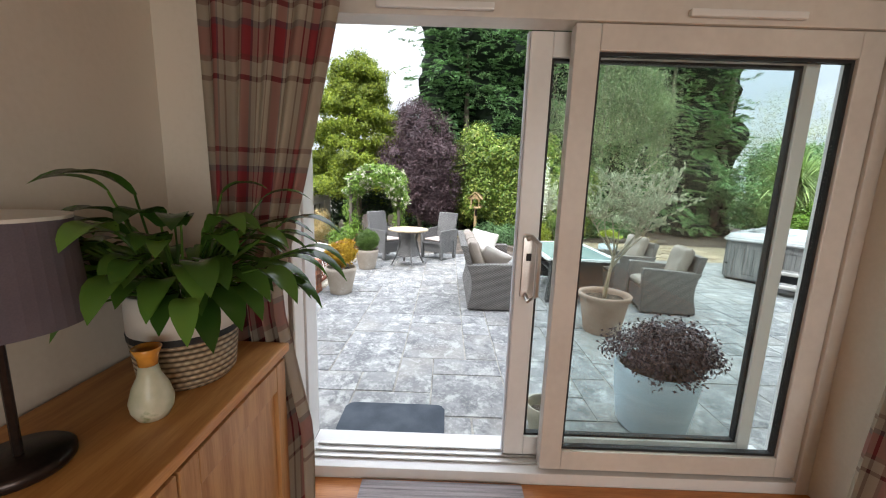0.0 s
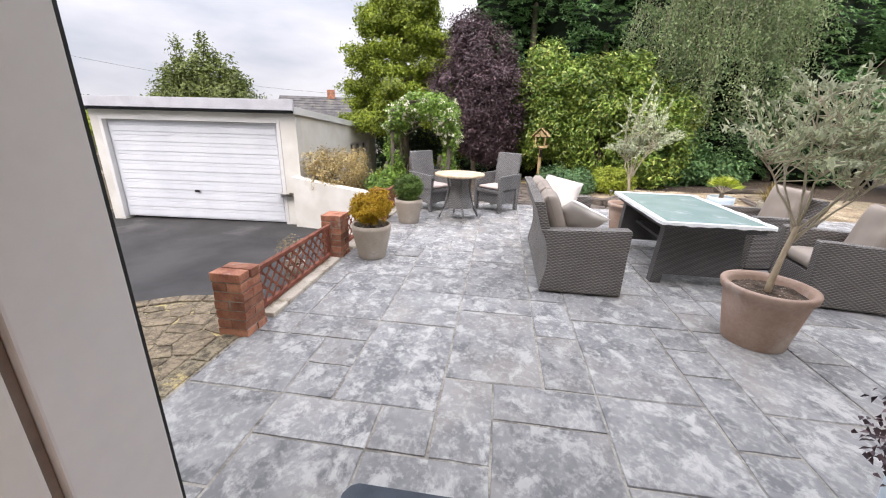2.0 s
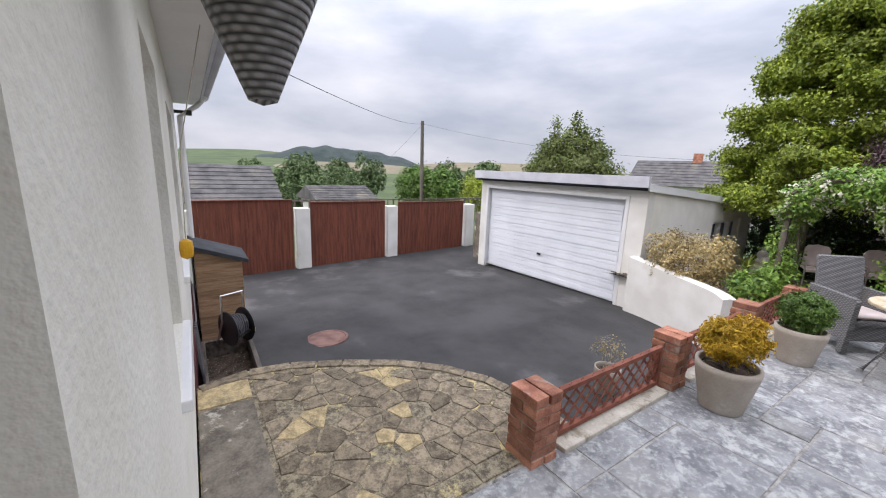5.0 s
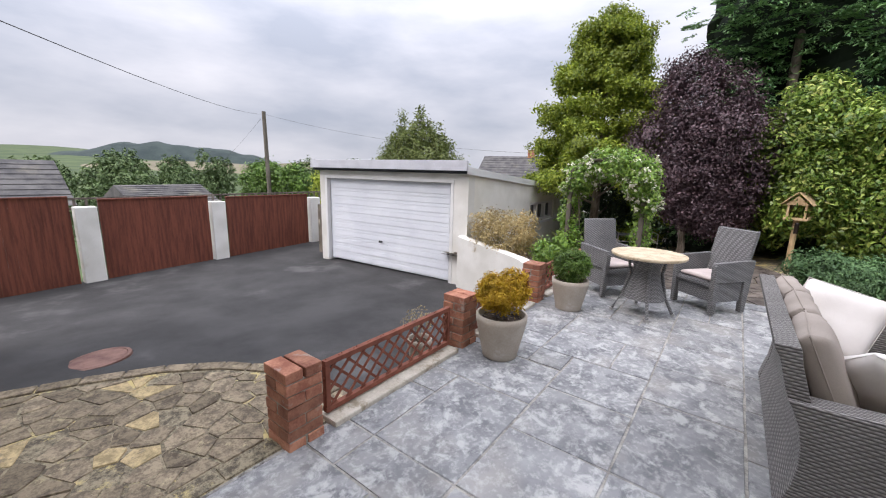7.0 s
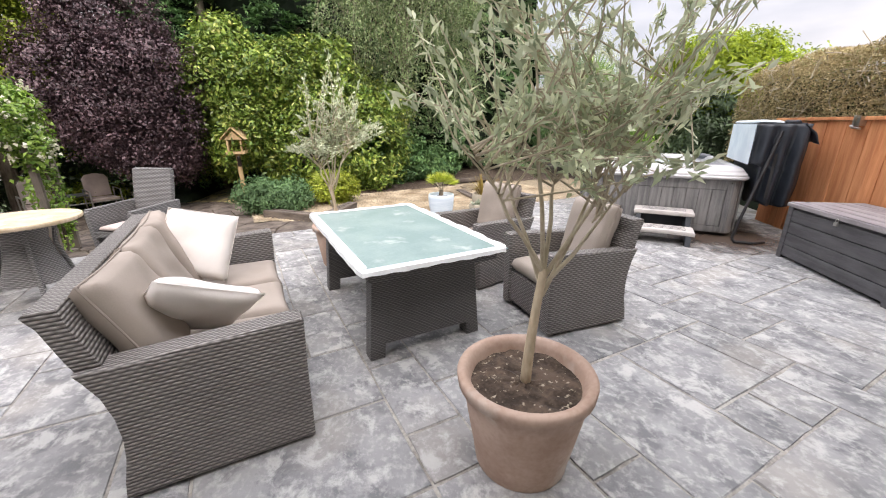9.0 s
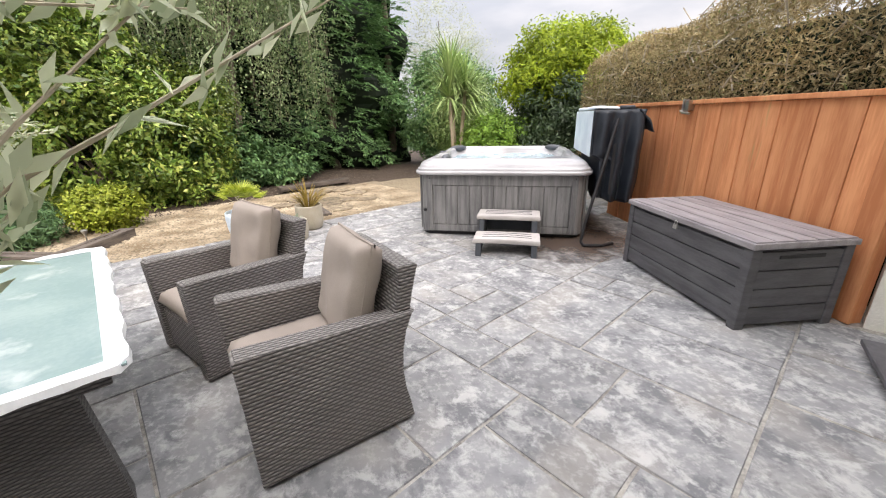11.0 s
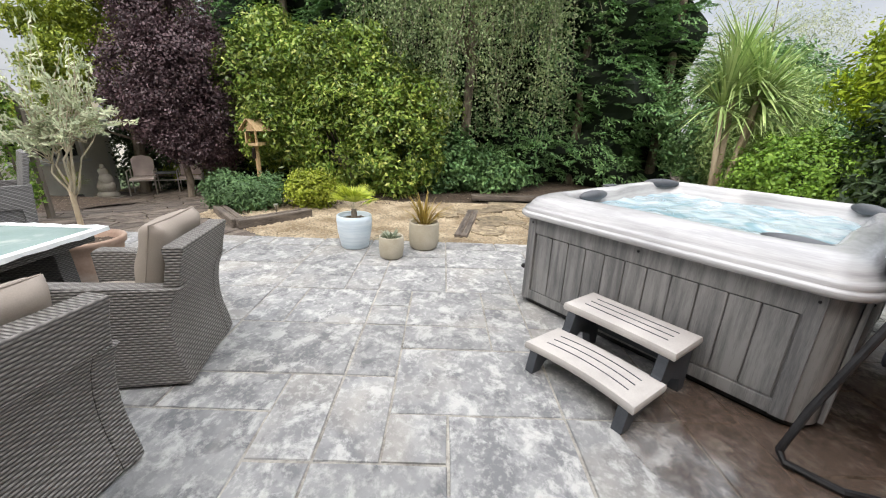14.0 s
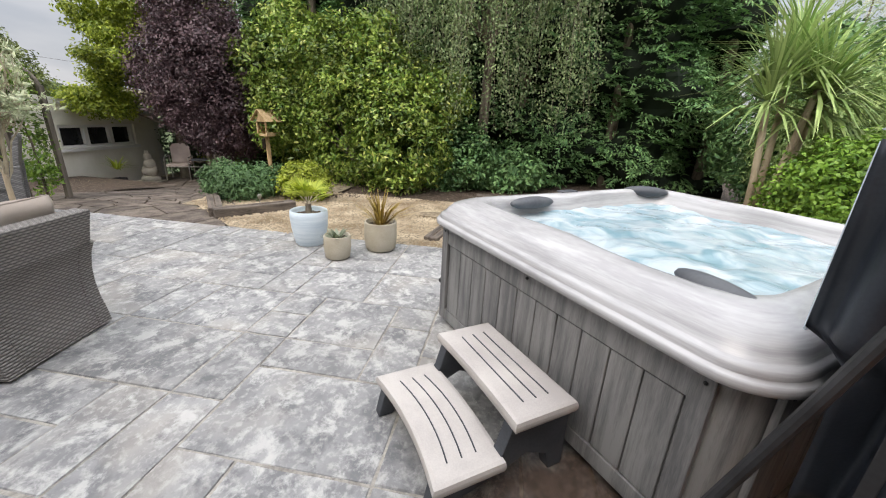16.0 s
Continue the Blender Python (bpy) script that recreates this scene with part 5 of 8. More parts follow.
def tapered(r0, r1, h, wall=0.025, lip=0.0):
    p = [(0.0, 0.0), (r0, 0.0), (r0 + 0.005, 0.01)]
    for i in range(1, 6):
        s = i / 5
        p.append((r0 + (r1 - r0) * s ** 0.9, 0.01 + (h - 0.06) * s))
    if lip:
        p += [(r1 + lip, h - 0.05), (r1 + lip + 0.005, h - 0.01)]
    p += [(r1 + lip, h), (r1 + lip - wall, h), (r1 - wall, h - 0.03), (r1 - wall - 0.02, h - 0.12), (0.0, h - 0.12)]
    return p


def olive_tree(m, h_trunk, lobes, clumps, tips, seed, label, bend):
    a = anchor("olive_tree", m, label, "tree", "potted olive trees")
    bm = bmesh.new()
    k = 8
    pts = [(bend[0] * (i / k) ** 1.6, bend[1] * (i / k) ** 1.6, h_trunk * i / k) for i in range(k + 1)]
    tube(bm, pts, [0.024 - 0.008 * i / k for i in range(k + 1)], 10)
    part("trunk", bm, M["olive_bark"], a, smooth=True)
    r = np.random.default_rng(seed)
    top = Vector(pts[-1])
    br = bmesh.new()
    ends = []
    for i in range(7):
        lb = lobes[i % len(lobes)]
        d = balls(1, r)[0] * np.array(lb[3:]) * 0.55
        e = Vector((lb[0] + d[0], lb[1] + d[1], lb[2] + d[2]))
        part("limb", limbs(bmesh.new(), top - Vector((0, 0, 0.02 * i)), [e], 0.011, 0.05, 6, 0.3), M["twig"], a)
        ends.append(e)
    pos, nor, ups = [], [], []
    for i in range(tips):
        b = ends[i % len(ends)]
        lb = lobes[i % len(lobes)]
        d = balls(1, r)[0] * np.array(lb[3:]) * (0.75 + 0.35 * r.random())
        e = Vector((lb[0] + d[0], lb[1] + d[1], lb[2] + abs(d[2]) * 0.5 + d[2] * 0.5))
        s = b.lerp(top, 0.45 * r.random())
        mid = s.lerp(e, 0.5) + Vector(balls(1, r)[0]) * 0.04
        tube(br, [s, mid, e], [0.005, 0.003, 0.0014], 5, False)
        for j in range(clumps):
            t = 0.3 + 0.75 * r.random()
            p = (mid.lerp(e, (t - 0.5) * 2) if t > 0.5 else s.lerp(mid, t * 2)) + Vector(balls(1, r)[0]) * 0.016
            pos.append(p)
            nor.append(Vector(balls(1, r)[0]) + Vector((0, 0, 0.4)))
            ups.append((e - s).normalized() * 0.9 + Vector(balls(1, r)[0]) * 0.55 + Vector((0, 0, 0.5)))
    part("twig_spray", br, M["twig"], a)["kind"] = "stuff"
    n = len(pos)
    blades("leaves", np.array(pos), np.array(nor), np.array(ups), 0.056 * (0.7 + 0.6 * r.random(n)), 0.0165, L["olive"], a, "slender grey green leaves", 0.1)


pot("terracotta_pot", pose(1.78, 4.76, 0), tapered(0.2, 0.27, 0.46, 0.03, 0.02), M["terracotta"], "large weathered terracotta pot holding an olive tree", "olive pots", 0.4, 0.255)
olive_tree(pose(1.78, 4.76, 0.38), 0.52, [(0.18, -0.05, 0.95, 0.42, 0.4, 0.4), (-0.16, 0.1, 1.15, 0.35, 0.32, 0.38), (0.52, -0.05, 1.2, 0.42, 0.35, 0.34), (0.18, -0.1, 1.42, 0.5, 0.42, 0.3)], 25, 125, 11,
           "potted olive tree with a pale trunk and silvery leaves", (0.07, 0.02))
pot("terracotta_pot", pose(1.68, 7.75, 0), tapered(0.19, 0.25, 0.44, 0.03, 0.02), M["terracotta"], "weathered terracotta pot holding a small olive tree", "olive pots", 0.38, 0.24)
olive_tree(pose(1.68, 7.75, 0.36), 0.48, [(0, 0, 0.9, 0.36, 0.34, 0.36), (0.05, 0.02, 1.3, 0.3, 0.3, 0.42), (0.28, 0, 1.0, 0.3, 0.28, 0.22), (-0.22, 0.05, 0.85, 0.22, 0.24, 0.24)], 26, 100, 12,
           "small potted olive tree with a silvery upright crown", (-0.04, 0.03))

pot("patio_pot", pose(-1.63, 5.95, 0), tapered(0.15, 0.225, 0.39), M["greige_pot"], "large tapered greige pot with a golden conifer", "greige patio pots", 0.33, 0.195)
b = anchor("golden_conifer", pose(-1.63, 5.95, 0.31), "small rounded golden yellow conifer in a patio pot", "shrub")
part("trunk", tube(bmesh.new(), [(0, 0, 0), (0.01, 0, 0.14)], [0.02, 0.012], 8), M["bark"], b)
foliage("crown", L["golden"], b, [(0, 0, 0.26, 0.2, 0.2, 0.17), (0.07, 0.04, 0.33, 0.14, 0.14, 0.14), (-0.09, -0.03, 0.28, 0.13, 0.13, 0.14)], 420, 22, 0.018, 0.035, 0.012)
pot("patio_pot", pose(-1.58, 7.58, 0), tapered(0.148, 0.215, 0.37), M["greige_pot"], "large tapered greige pot with a clipped green ball", "greige patio pots", 0.31, 0.19)
b = anchor("clipped_shrub", pose(-1.58, 7.58, 0.29), "clipped green ball shrub in a patio pot", "shrub")
part("trunk", tube(bmesh.new(), [(0, 0, 0), (0.0, 0.01, 0.12)], [0.02, 0.012], 8), M["bark"], b)
foliage("crown", L["box"], b, [(0, 0, 0.25, 0.21, 0.21, 0.2)], 420, 20, 0.016, 0.03, 0.012)

pot("white_blue_pot", pose(3.62, 9.08, 0), [(0.0, 0.0), (0.145, 0.0), (0.16, 0.02), (0.195, 0.2), (0.205, 0.33), (0.2, 0.39), (0.19, 0.395), (0.18, 0.38), (0.17, 0.33), (0.0, 0.33)], M["blue_pot"], "pale blue white ribbed pot with a small fan palm", "pots at the patio edge", 0.34, 0.175)
pot("small_stone_pot", pose(4.1, 8.74, 0), [(0.0, 0.0), (0.1, 0.0), (0.125, 0.02), (0.138, 0.12), (0.135, 0.24), (0.13, 0.25), (0.118, 0.245), (0.115, 0.2), (0.0, 0.2)], M["stone_pot"], "small rounded stone-coloured pot with a succulent", "pots at the patio edge", 0.21, 0.118)
pot("stone_pot", pose(4.44, 9.12, 0), [(0.0, 0.0), (0.13, 0.0), (0.165, 0.03), (0.18, 0.15), (0.175, 0.31), (0.17, 0.33), (0.155, 0.325), (0.15, 0.27), (0.0, 0.27)], M["stone_pot"], "rounded stone-coloured pot with bronze strap leaves", "pots at the patio edge", 0.28, 0.155)


def spikes(name, m, k, length, width, lean, mat, label, category, part_name="leaves", z=0.0, base_r=0.03):
    a = anchor(name, m, label, category)
    ang = rng.random(k) * 6.2832
    el = np.clip(lean[0] + (lean[1] - lean[0]) * rng.random(k), -1.3, 1.55)
    d = np.stack([np.cos(ang) * np.cos(el), np.sin(ang) * np.cos(el), np.sin(el)], axis=1)
    c = np.stack([np.cos(ang) * base_r, np.sin(ang) * base_r, np.full(k, z)], axis=1)
    n = np.stack([-np.cos(ang) * np.sin(el), -np.sin(ang) * np.sin(el), np.cos(el)], axis=1)
    blades(part_name, c, n, d, length * (0.65 + 0.5 * rng.random(k)), width, mat, a, shape="sword")
    return a


spikes("phormium", pose(4.44, 9.12, 0.26), 60, 0.42, 0.022, (0.5, 1.5), L["bronze_sword"], "bronze yellow strap-leaved plant in a stone pot", "plant")
spikes("succulent", pose(4.1, 8.74, 0.2), 34, 0.13, 0.04, (0.25, 1.3), L["agave"], "pale grey green rosette succulent in a small pot", "plant")


def fan_palm(m, label, stem, fans, r, mat):
    a = anchor("fan_palm", m, label, "palm")
    part("stem", tube(bmesh.new(), [(0, 0, 0), (0, 0, stem)], [0.04, 0.03], 10), M["bark"], a)
    pos, nor, ups = [], [], []
    st = bmesh.new()
    for i in range(fans):
        az, el = 6.2832 * i / fans + 0.3 * math.sin(i * 3), 0.45 + 0.75 * ((i * 0.37) % 1)
        d = Vector((math.cos(az) * math.cos(el), math.sin(az) * math.cos(el), math.sin(el)))
        e = Vector((0, 0, stem)) + d * r * 0.55
        tube(st, [(0, 0, stem - 0.01), e], 0.004, 5)
        side = d.cross(Vector((0, 0, 1))).normalized()
        n = side.cross(d)
        rays = [d * math.cos(radians(-75 + 10 * j)) + side * math.sin(radians(-75 + 10 * j)) for j in range(16)]
        blades("fan", np.array([e] * 16), np.array([n] * 16), np.array(rays), r * 0.62, 0.018, mat, a, shape="sword")
        part("stalk", st, M["twig"], a)
        st = bmesh.new()


fan_palm(pose(3.62, 9.08, 0.32), "small yellow green fan palm in a pale pot", 0.14, 12, 0.3, L["lime"])

# large ribbed pot and small pot by the door
pot("ribbed_pot", pose(1.42, 2.97, 0), [(0.0, 0.0), (0.21, 0.0), (0.225, 0.02), (0.26, 0.25), (0.275, 0.42), (0.27, 0.46), (0.25, 0.46), (0.245, 0.4), (0.0, 0.4)], M["blue_pot"], "large pale blue ribbed pot with a dark purple shrub", "", 0.41, 0.245)
b = anchor("purple_shrub", pose(1.42, 2.97, 0.4), "low spreading dark purple shrub in a large pot", "shrub")
part("stems", limbs(bmesh.new(), (0, 0, 0), [(0.2, 0.1, 0.2), (-0.2, 0.05, 0.22), (0.05, -0.2, 0.24), (-0.05, 0.2, 0.2), (0.0, 0.0, 0.3)], 0.008, 0.02), M["bark"], b)
foliage("leaves", L["heather"], b, [(0, 0, 0.16, 0.33, 0.33, 0.14), (0.1, 0, 0.22, 0.25, 0.25, 0.14)], 330, 16, 0.03, 0.028, 0.016)
pot("small_pot", pose(0.62, 2.86, 0), tapered(0.09, 0.125, 0.2, 0.014), M["stone_pot"], "small empty cream pot by the patio door", "", 0.13, 0.105)
pot("small_pot", pose(-2.75, 6.15, drive_z(-2.75, 6.15)), tapered(0.1, 0.14, 0.3, 0.014), M["greige_pot"], "small grey pot with a thin dry shrub on the drive", "", 0.25, 0.12)
b = anchor("dry_shrub", pose(-2.75, 6.15, drive_z(-2.75, 6.15) + 0.24), "sparse twiggy shrub in a small pot", "shrub")
part("stems", limbs(bmesh.new(), (0, 0, 0), [(0.13, 0.05, 0.3), (-0.12, 0.03, 0.32), (0.02, -0.1, 0.36), (-0.03, 0.12, 0.28)], 0.006, 0.03), M["twig"], b)
foliage("leaves", L["variegated"], b, [(0, 0, 0.28, 0.16, 0.16, 0.1)], 40, 6, 0.025, 0.025, 0.012)
tagged(part("doormat", extrude(bmesh.new(), [(-0.79 + 0.73 * (0.5 + 0.5 * sx_), 2.52 + 0.56 * (0.5 + 0.5 * sy_)) for sx_, sy_ in
       ((-1, -0.8), (-0.94, -0.94), (-0.85, -1), (0.85, -1), (0.94, -0.94), (1, -0.8), (1, 0.8), (0.94, 0.94), (0.85, 1), (-0.85, 1), (-0.94, 0.94), (-1, 0.8))], 0.002, 0.022, "z", 0.004), M["doormat"]), "slate blue ribbed doormat with rounded corners", "doormat")


# ---- hot tub, its steps and cover; storage box ----
TUB = pose(5.214, 7.798, 0, 0, 0, -53.13)


def rrect(s0, s1, r, k=9, wob=None):
    """A rounded square from s0 to s1, as points round it."""
    pts = []
    for cx, cy, a0 in ((s1 - r, s0 + r, -90), (s1 - r, s1 - r, 0), (s0 + r, s1 - r, 90), (s0 + r, s0 + r, 180)):
        for i in range(k):
            t = radians(a0 + 90 * i / (k - 1))
            pts.append((cx + r * math.cos(t), cy + r * math.sin(t)))
    out = []
    for i, p in enumerate(pts):
        q = pts[(i + 1) % len(pts)]
        out.append(p)
        if math.hypot(q[0] - p[0], q[1] - p[1]) > 0.3:
            out += [(p[0] + (q[0] - p[0]) * j / 10, p[1] + (q[1] - p[1]) * j / 10) for j in range(1, 10)]
    if wob:
        c = (s0 + s1) / 2
        out = [(c + (x - c) * (1 + wob * w), c + (y - c) * (1 + wob * w)) for x, y in out for w in (math.sin(5 * math.atan2(y - c, x - c) + 0.6) + 0.6 * math.sin(9 * math.atan2(y - c, x - c)),)]
    return out


def hot_tub():
    a = anchor("hot_tub", TUB, "square grey hot tub with a marbled silver shell and bubbling water", "hot tub")
    S = 2.1
    bm = bmesh.new()
    rings = []
    for ins, z, r, wob in ((0.06, 0.752, 0.16, 0), (0.015, 0.755, 0.19, 0), (0.002, 0.764, 0.2, 0), (0.0, 0.788, 0.2, 0), (0.006, 0.797, 0.2, 0), (0.018, 0.8, 0.2, 0), (0.02, 0.804, 0.19, 0), (0.02, 0.822, 0.19, 0), (0.028, 0.832, 0.19, 0), (0.04, 0.835, 0.18, 0), (0.044, 0.84, 0.18, 0),
                           (0.056, 0.866, 0.18, 0), (0.08, 0.893, 0.17, 0), (0.12, 0.912, 0.16, 0), (0.16, 0.925, 0.16, 0.003), (0.205, 0.932, 0.17, 0.008), (0.235, 0.925, 0.18, 0.016), (0.25, 0.905, 0.2, 0.022), (0.262, 0.86, 0.21, 0.028), (0.285, 0.81, 0.22, 0.032), (0.33, 0.72, 0.25, 0.04), (0.42, 0.52, 0.3, 0.05), (0.5, 0.44, 0.3, 0.05)):
        rings.append([bm.verts.new((x, y, z)) for x, y in rrect(ins, S - ins, r, 9, wob)])
    for p, q in zip(rings, rings[1:]):
        for i in range(len(p)):
            bm.faces.new((p[i], p[(i + 1) % len(p)], q[(i + 1) % len(p)], q[i]))
    bm.faces.new(rings[-1])
    part("shell", bm, M["tub_shell"], a, "marbled silver acrylic shell", True)
    part("skirt", extrude(bmesh.new(), rrect(0.07, S - 0.07, 0.12), 0.05, 0.751, "z"), M["tub_panel"], a, "grey woodgrain cabinet")
    part("base", extrude(bmesh.new(), rrect(0.1, S - 0.1, 0.1), 0.0, 0.049, "z"), M["black_plastic"], a)
    for side in range(4):
        m = pose(S / 2, S / 2, 0, 0, 0, 90 * side) @ pose(-S / 2, -S / 2, 0)
        f = 0.052
        for q in ((0.2, S - 0.2, 0.63, 0.749), (0.2, S - 0.2, 0.06, 0.14)):
            part("rail", boxed(q[0], q[1], f, 0.069, q[2], q[3], 0.004, m), M["tub_panel"], a)
        for q in (0.16, S - 0.24):
            part("stile", boxed(q, q + 0.07, f - 0.006, 0.069, 0.06, 0.75, 0.004, m), M["tub_panel"], a)
        k = 11
        w = (S - 0.5) / k
        for i in range(k):
            part("plank", boxed(0.25 + w * i + 0.003, 0.25 + w * (i + 1) - 0.003, f + 0.004, 0.069, 0.145, 0.625, 0.006, m), M["tub_panel"], a)
        for x in (0.2, S / 2, S - 0.2):
            b = bmesh.new()
            bmesh.ops.create_uvsphere(b, u_segments=8, v_segments=5, radius=0.009, matrix=m @ pose(x, f - 0.003, 0.715))
            part("screw", b, M["black_plastic"], a)
    b = bmesh.new()
    bmesh.ops.create_uvsphere(b, u_segments=12, v_segments=6, radius=0.022, matrix=pose(0.13, 0.07, 0.32))
    part("drain_cap", b, M["black_plastic"], a)
    # churned water
    bm = bmesh.new()
    g = {}
    k = 60
    for i in range(k + 1):
        for j in range(k + 1):
            x, y = 0.27 + (S - 0.54) * i / k, 0.27 + (S - 0.54) * j / k
            h = 0.018 * noise.noise(Vector((x * 5, y * 5, 1.3))) + 0.012 * noise.noise(Vector((x * 13, y * 13, 4.3)))
            g[i, j] = bm.verts.new((x, y, 0.815 + h))
    for i in range(k):
        for j in range(k):
            bm.faces.new((g[i, j], g[i + 1, j], g[i + 1, j + 1], g[i, j + 1]))
    part("water", bm, M["water"], a, "foaming pale blue water", True)
    for x, y, r, sc in ((0.27, 1.72, 45, 1), (1.8, 1.75, -45, 1), (1.74, 0.3, -15, 1.25), (0.3, 0.6, 90, 1.0)):
        b = bmesh.new()
        vs = bmesh.ops.create_uvsphere(b, u_segments=16, v_segments=10, radius=1.0)["verts"]
        bmesh.ops.transform(b, matrix=pose(x, y, 0.917 if y > 1 else 0.895, 0, 0, r) @ Matrix.Diagonal((0.17 * sc, 0.055, 0.045, 1)), verts=vs)
        part("headrest", b, M["tub_dark"], a, "charcoal pillow headrest", True)
    part("control_panel", boxed(-0.07, 0.07, -0.035, 0.035, 0, 0.014, 0.006, pose(0.17, 1.0, 0.926, 0, 0, 90)), M["tub_dark"], a, "small control panel")
    # the tub is a little deeper than it is wide
    for o in a.children:
        o.data.transform(Matrix.Diagonal((1, 1.15, 1, 1)))
    return a


m_, n_, l_, b_ = material("foaming_water", 0.12, 0, 0.6)
g_ = n_.new("ShaderNodeTexCoord")
a_, r_ = n_.new("ShaderNodeTexNoise"), n_.new("ShaderNodeValToRGB")
a_.inputs["Scale"].default_value, a_.inputs["Detail"].default_value, a_.inputs["Distortion"].default_value = 3.6, 8, 1.2
r_.color_ramp.elements[0].position, r_.color_ramp.elements[0].color = 0.36, (0.2, 0.33, 0.38, 1)
r_.color_ramp.elements[1].position, r_.color_ramp.elements[1].color = 0.62, (0.5, 0.57, 0.6, 1)
bp_ = n_.new("ShaderNodeBump")
bp_.inputs["Strength"].default_value, bp_.inputs["Distance"].default_value = 0.8, 0.02
l_.new(g_.outputs["Object"], a_.inputs["Vector"])
l_.new(a_.outputs["Fac"], r_.inputs["Fac"])
l_.new(r_.outputs["Color"], b_.inputs["Base Color"])
l_.new(a_.outputs["Fac"], bp_.inputs["Height"])
l_.new(bp_.outputs["Normal"], b_.inputs["Normal"])
M["water"] = m_
hot_tub()


def tub_steps():
    a = anchor("tub_steps", pose(5.738, 7.166, 0, 0, 0, -54.5), "two-tread grey plastic steps in front of the hot tub", "steps")
    w = 0.7
    for y0, y1, z, nm in ((-0.34, -0.02, 0.36, "upper_tread"), (-0.68, -0.36, 0.185, "lower_tread")):
        k = 14
        out = [(w * i / k, y0 + 0.012 * (1 - (2 * i / k - 1) ** 2)) for i in range(k + 1)] + [(w, y1), (0, y1)]
        if nm == "lower_tread":
            out = [(w * i / k, y0 + 0.035 * (1 - (2 * i / k - 1) ** 2)) for i in range(k + 1)] + [(w * (1 - i / k), y1 + 0.02 * (1 - (2 * i / k - 1) ** 2)) for i in range(k + 1)]
        t = part(nm, extrude(bmesh.new(), out, z - 0.055, z, "z", 0.02), M["step_grey"], a, "pale grey tread")
        for j in range(3):
            q = y0 + 0.1 + 0.065 * j
            bm = bmesh.new()
            pts = [(0.09 + (w - 0.18) * i / 10, q + (0.03 * (1 - (2 * i / 10 - 1) ** 2) if nm == "lower_tread" else 0), z + 0.001) for i in range(11)]
            tube(bm, pts, 0.0035, 6)
            part("groove", bm, M["step_dark"], t)
    for x in (0.03, w - 0.09):
        out = [(-0.03, 0.304), (-0.03, 0.0), (-0.1, 0.0), (-0.13, 0.1), (-0.24, 0.15), (-0.36, 0.1), (-0.5, 0.06), (-0.58, 0.05), (-0.62, 0.0), (-0.69, 0.0), (-0.66, 0.129), (-0.4, 0.129), (-0.36, 0.2), (-0.33, 0.304)]
        part("side", extrude(bmesh.new(), out, x, x + 0.06, "x", 0.006), M["step_dark"], a, "charcoal moulded side")
    part("back_panel", boxed(0.09, w - 0.09, -0.05, -0.03, 0.12, 0.28), M["step_dark"], a)


tub_steps()


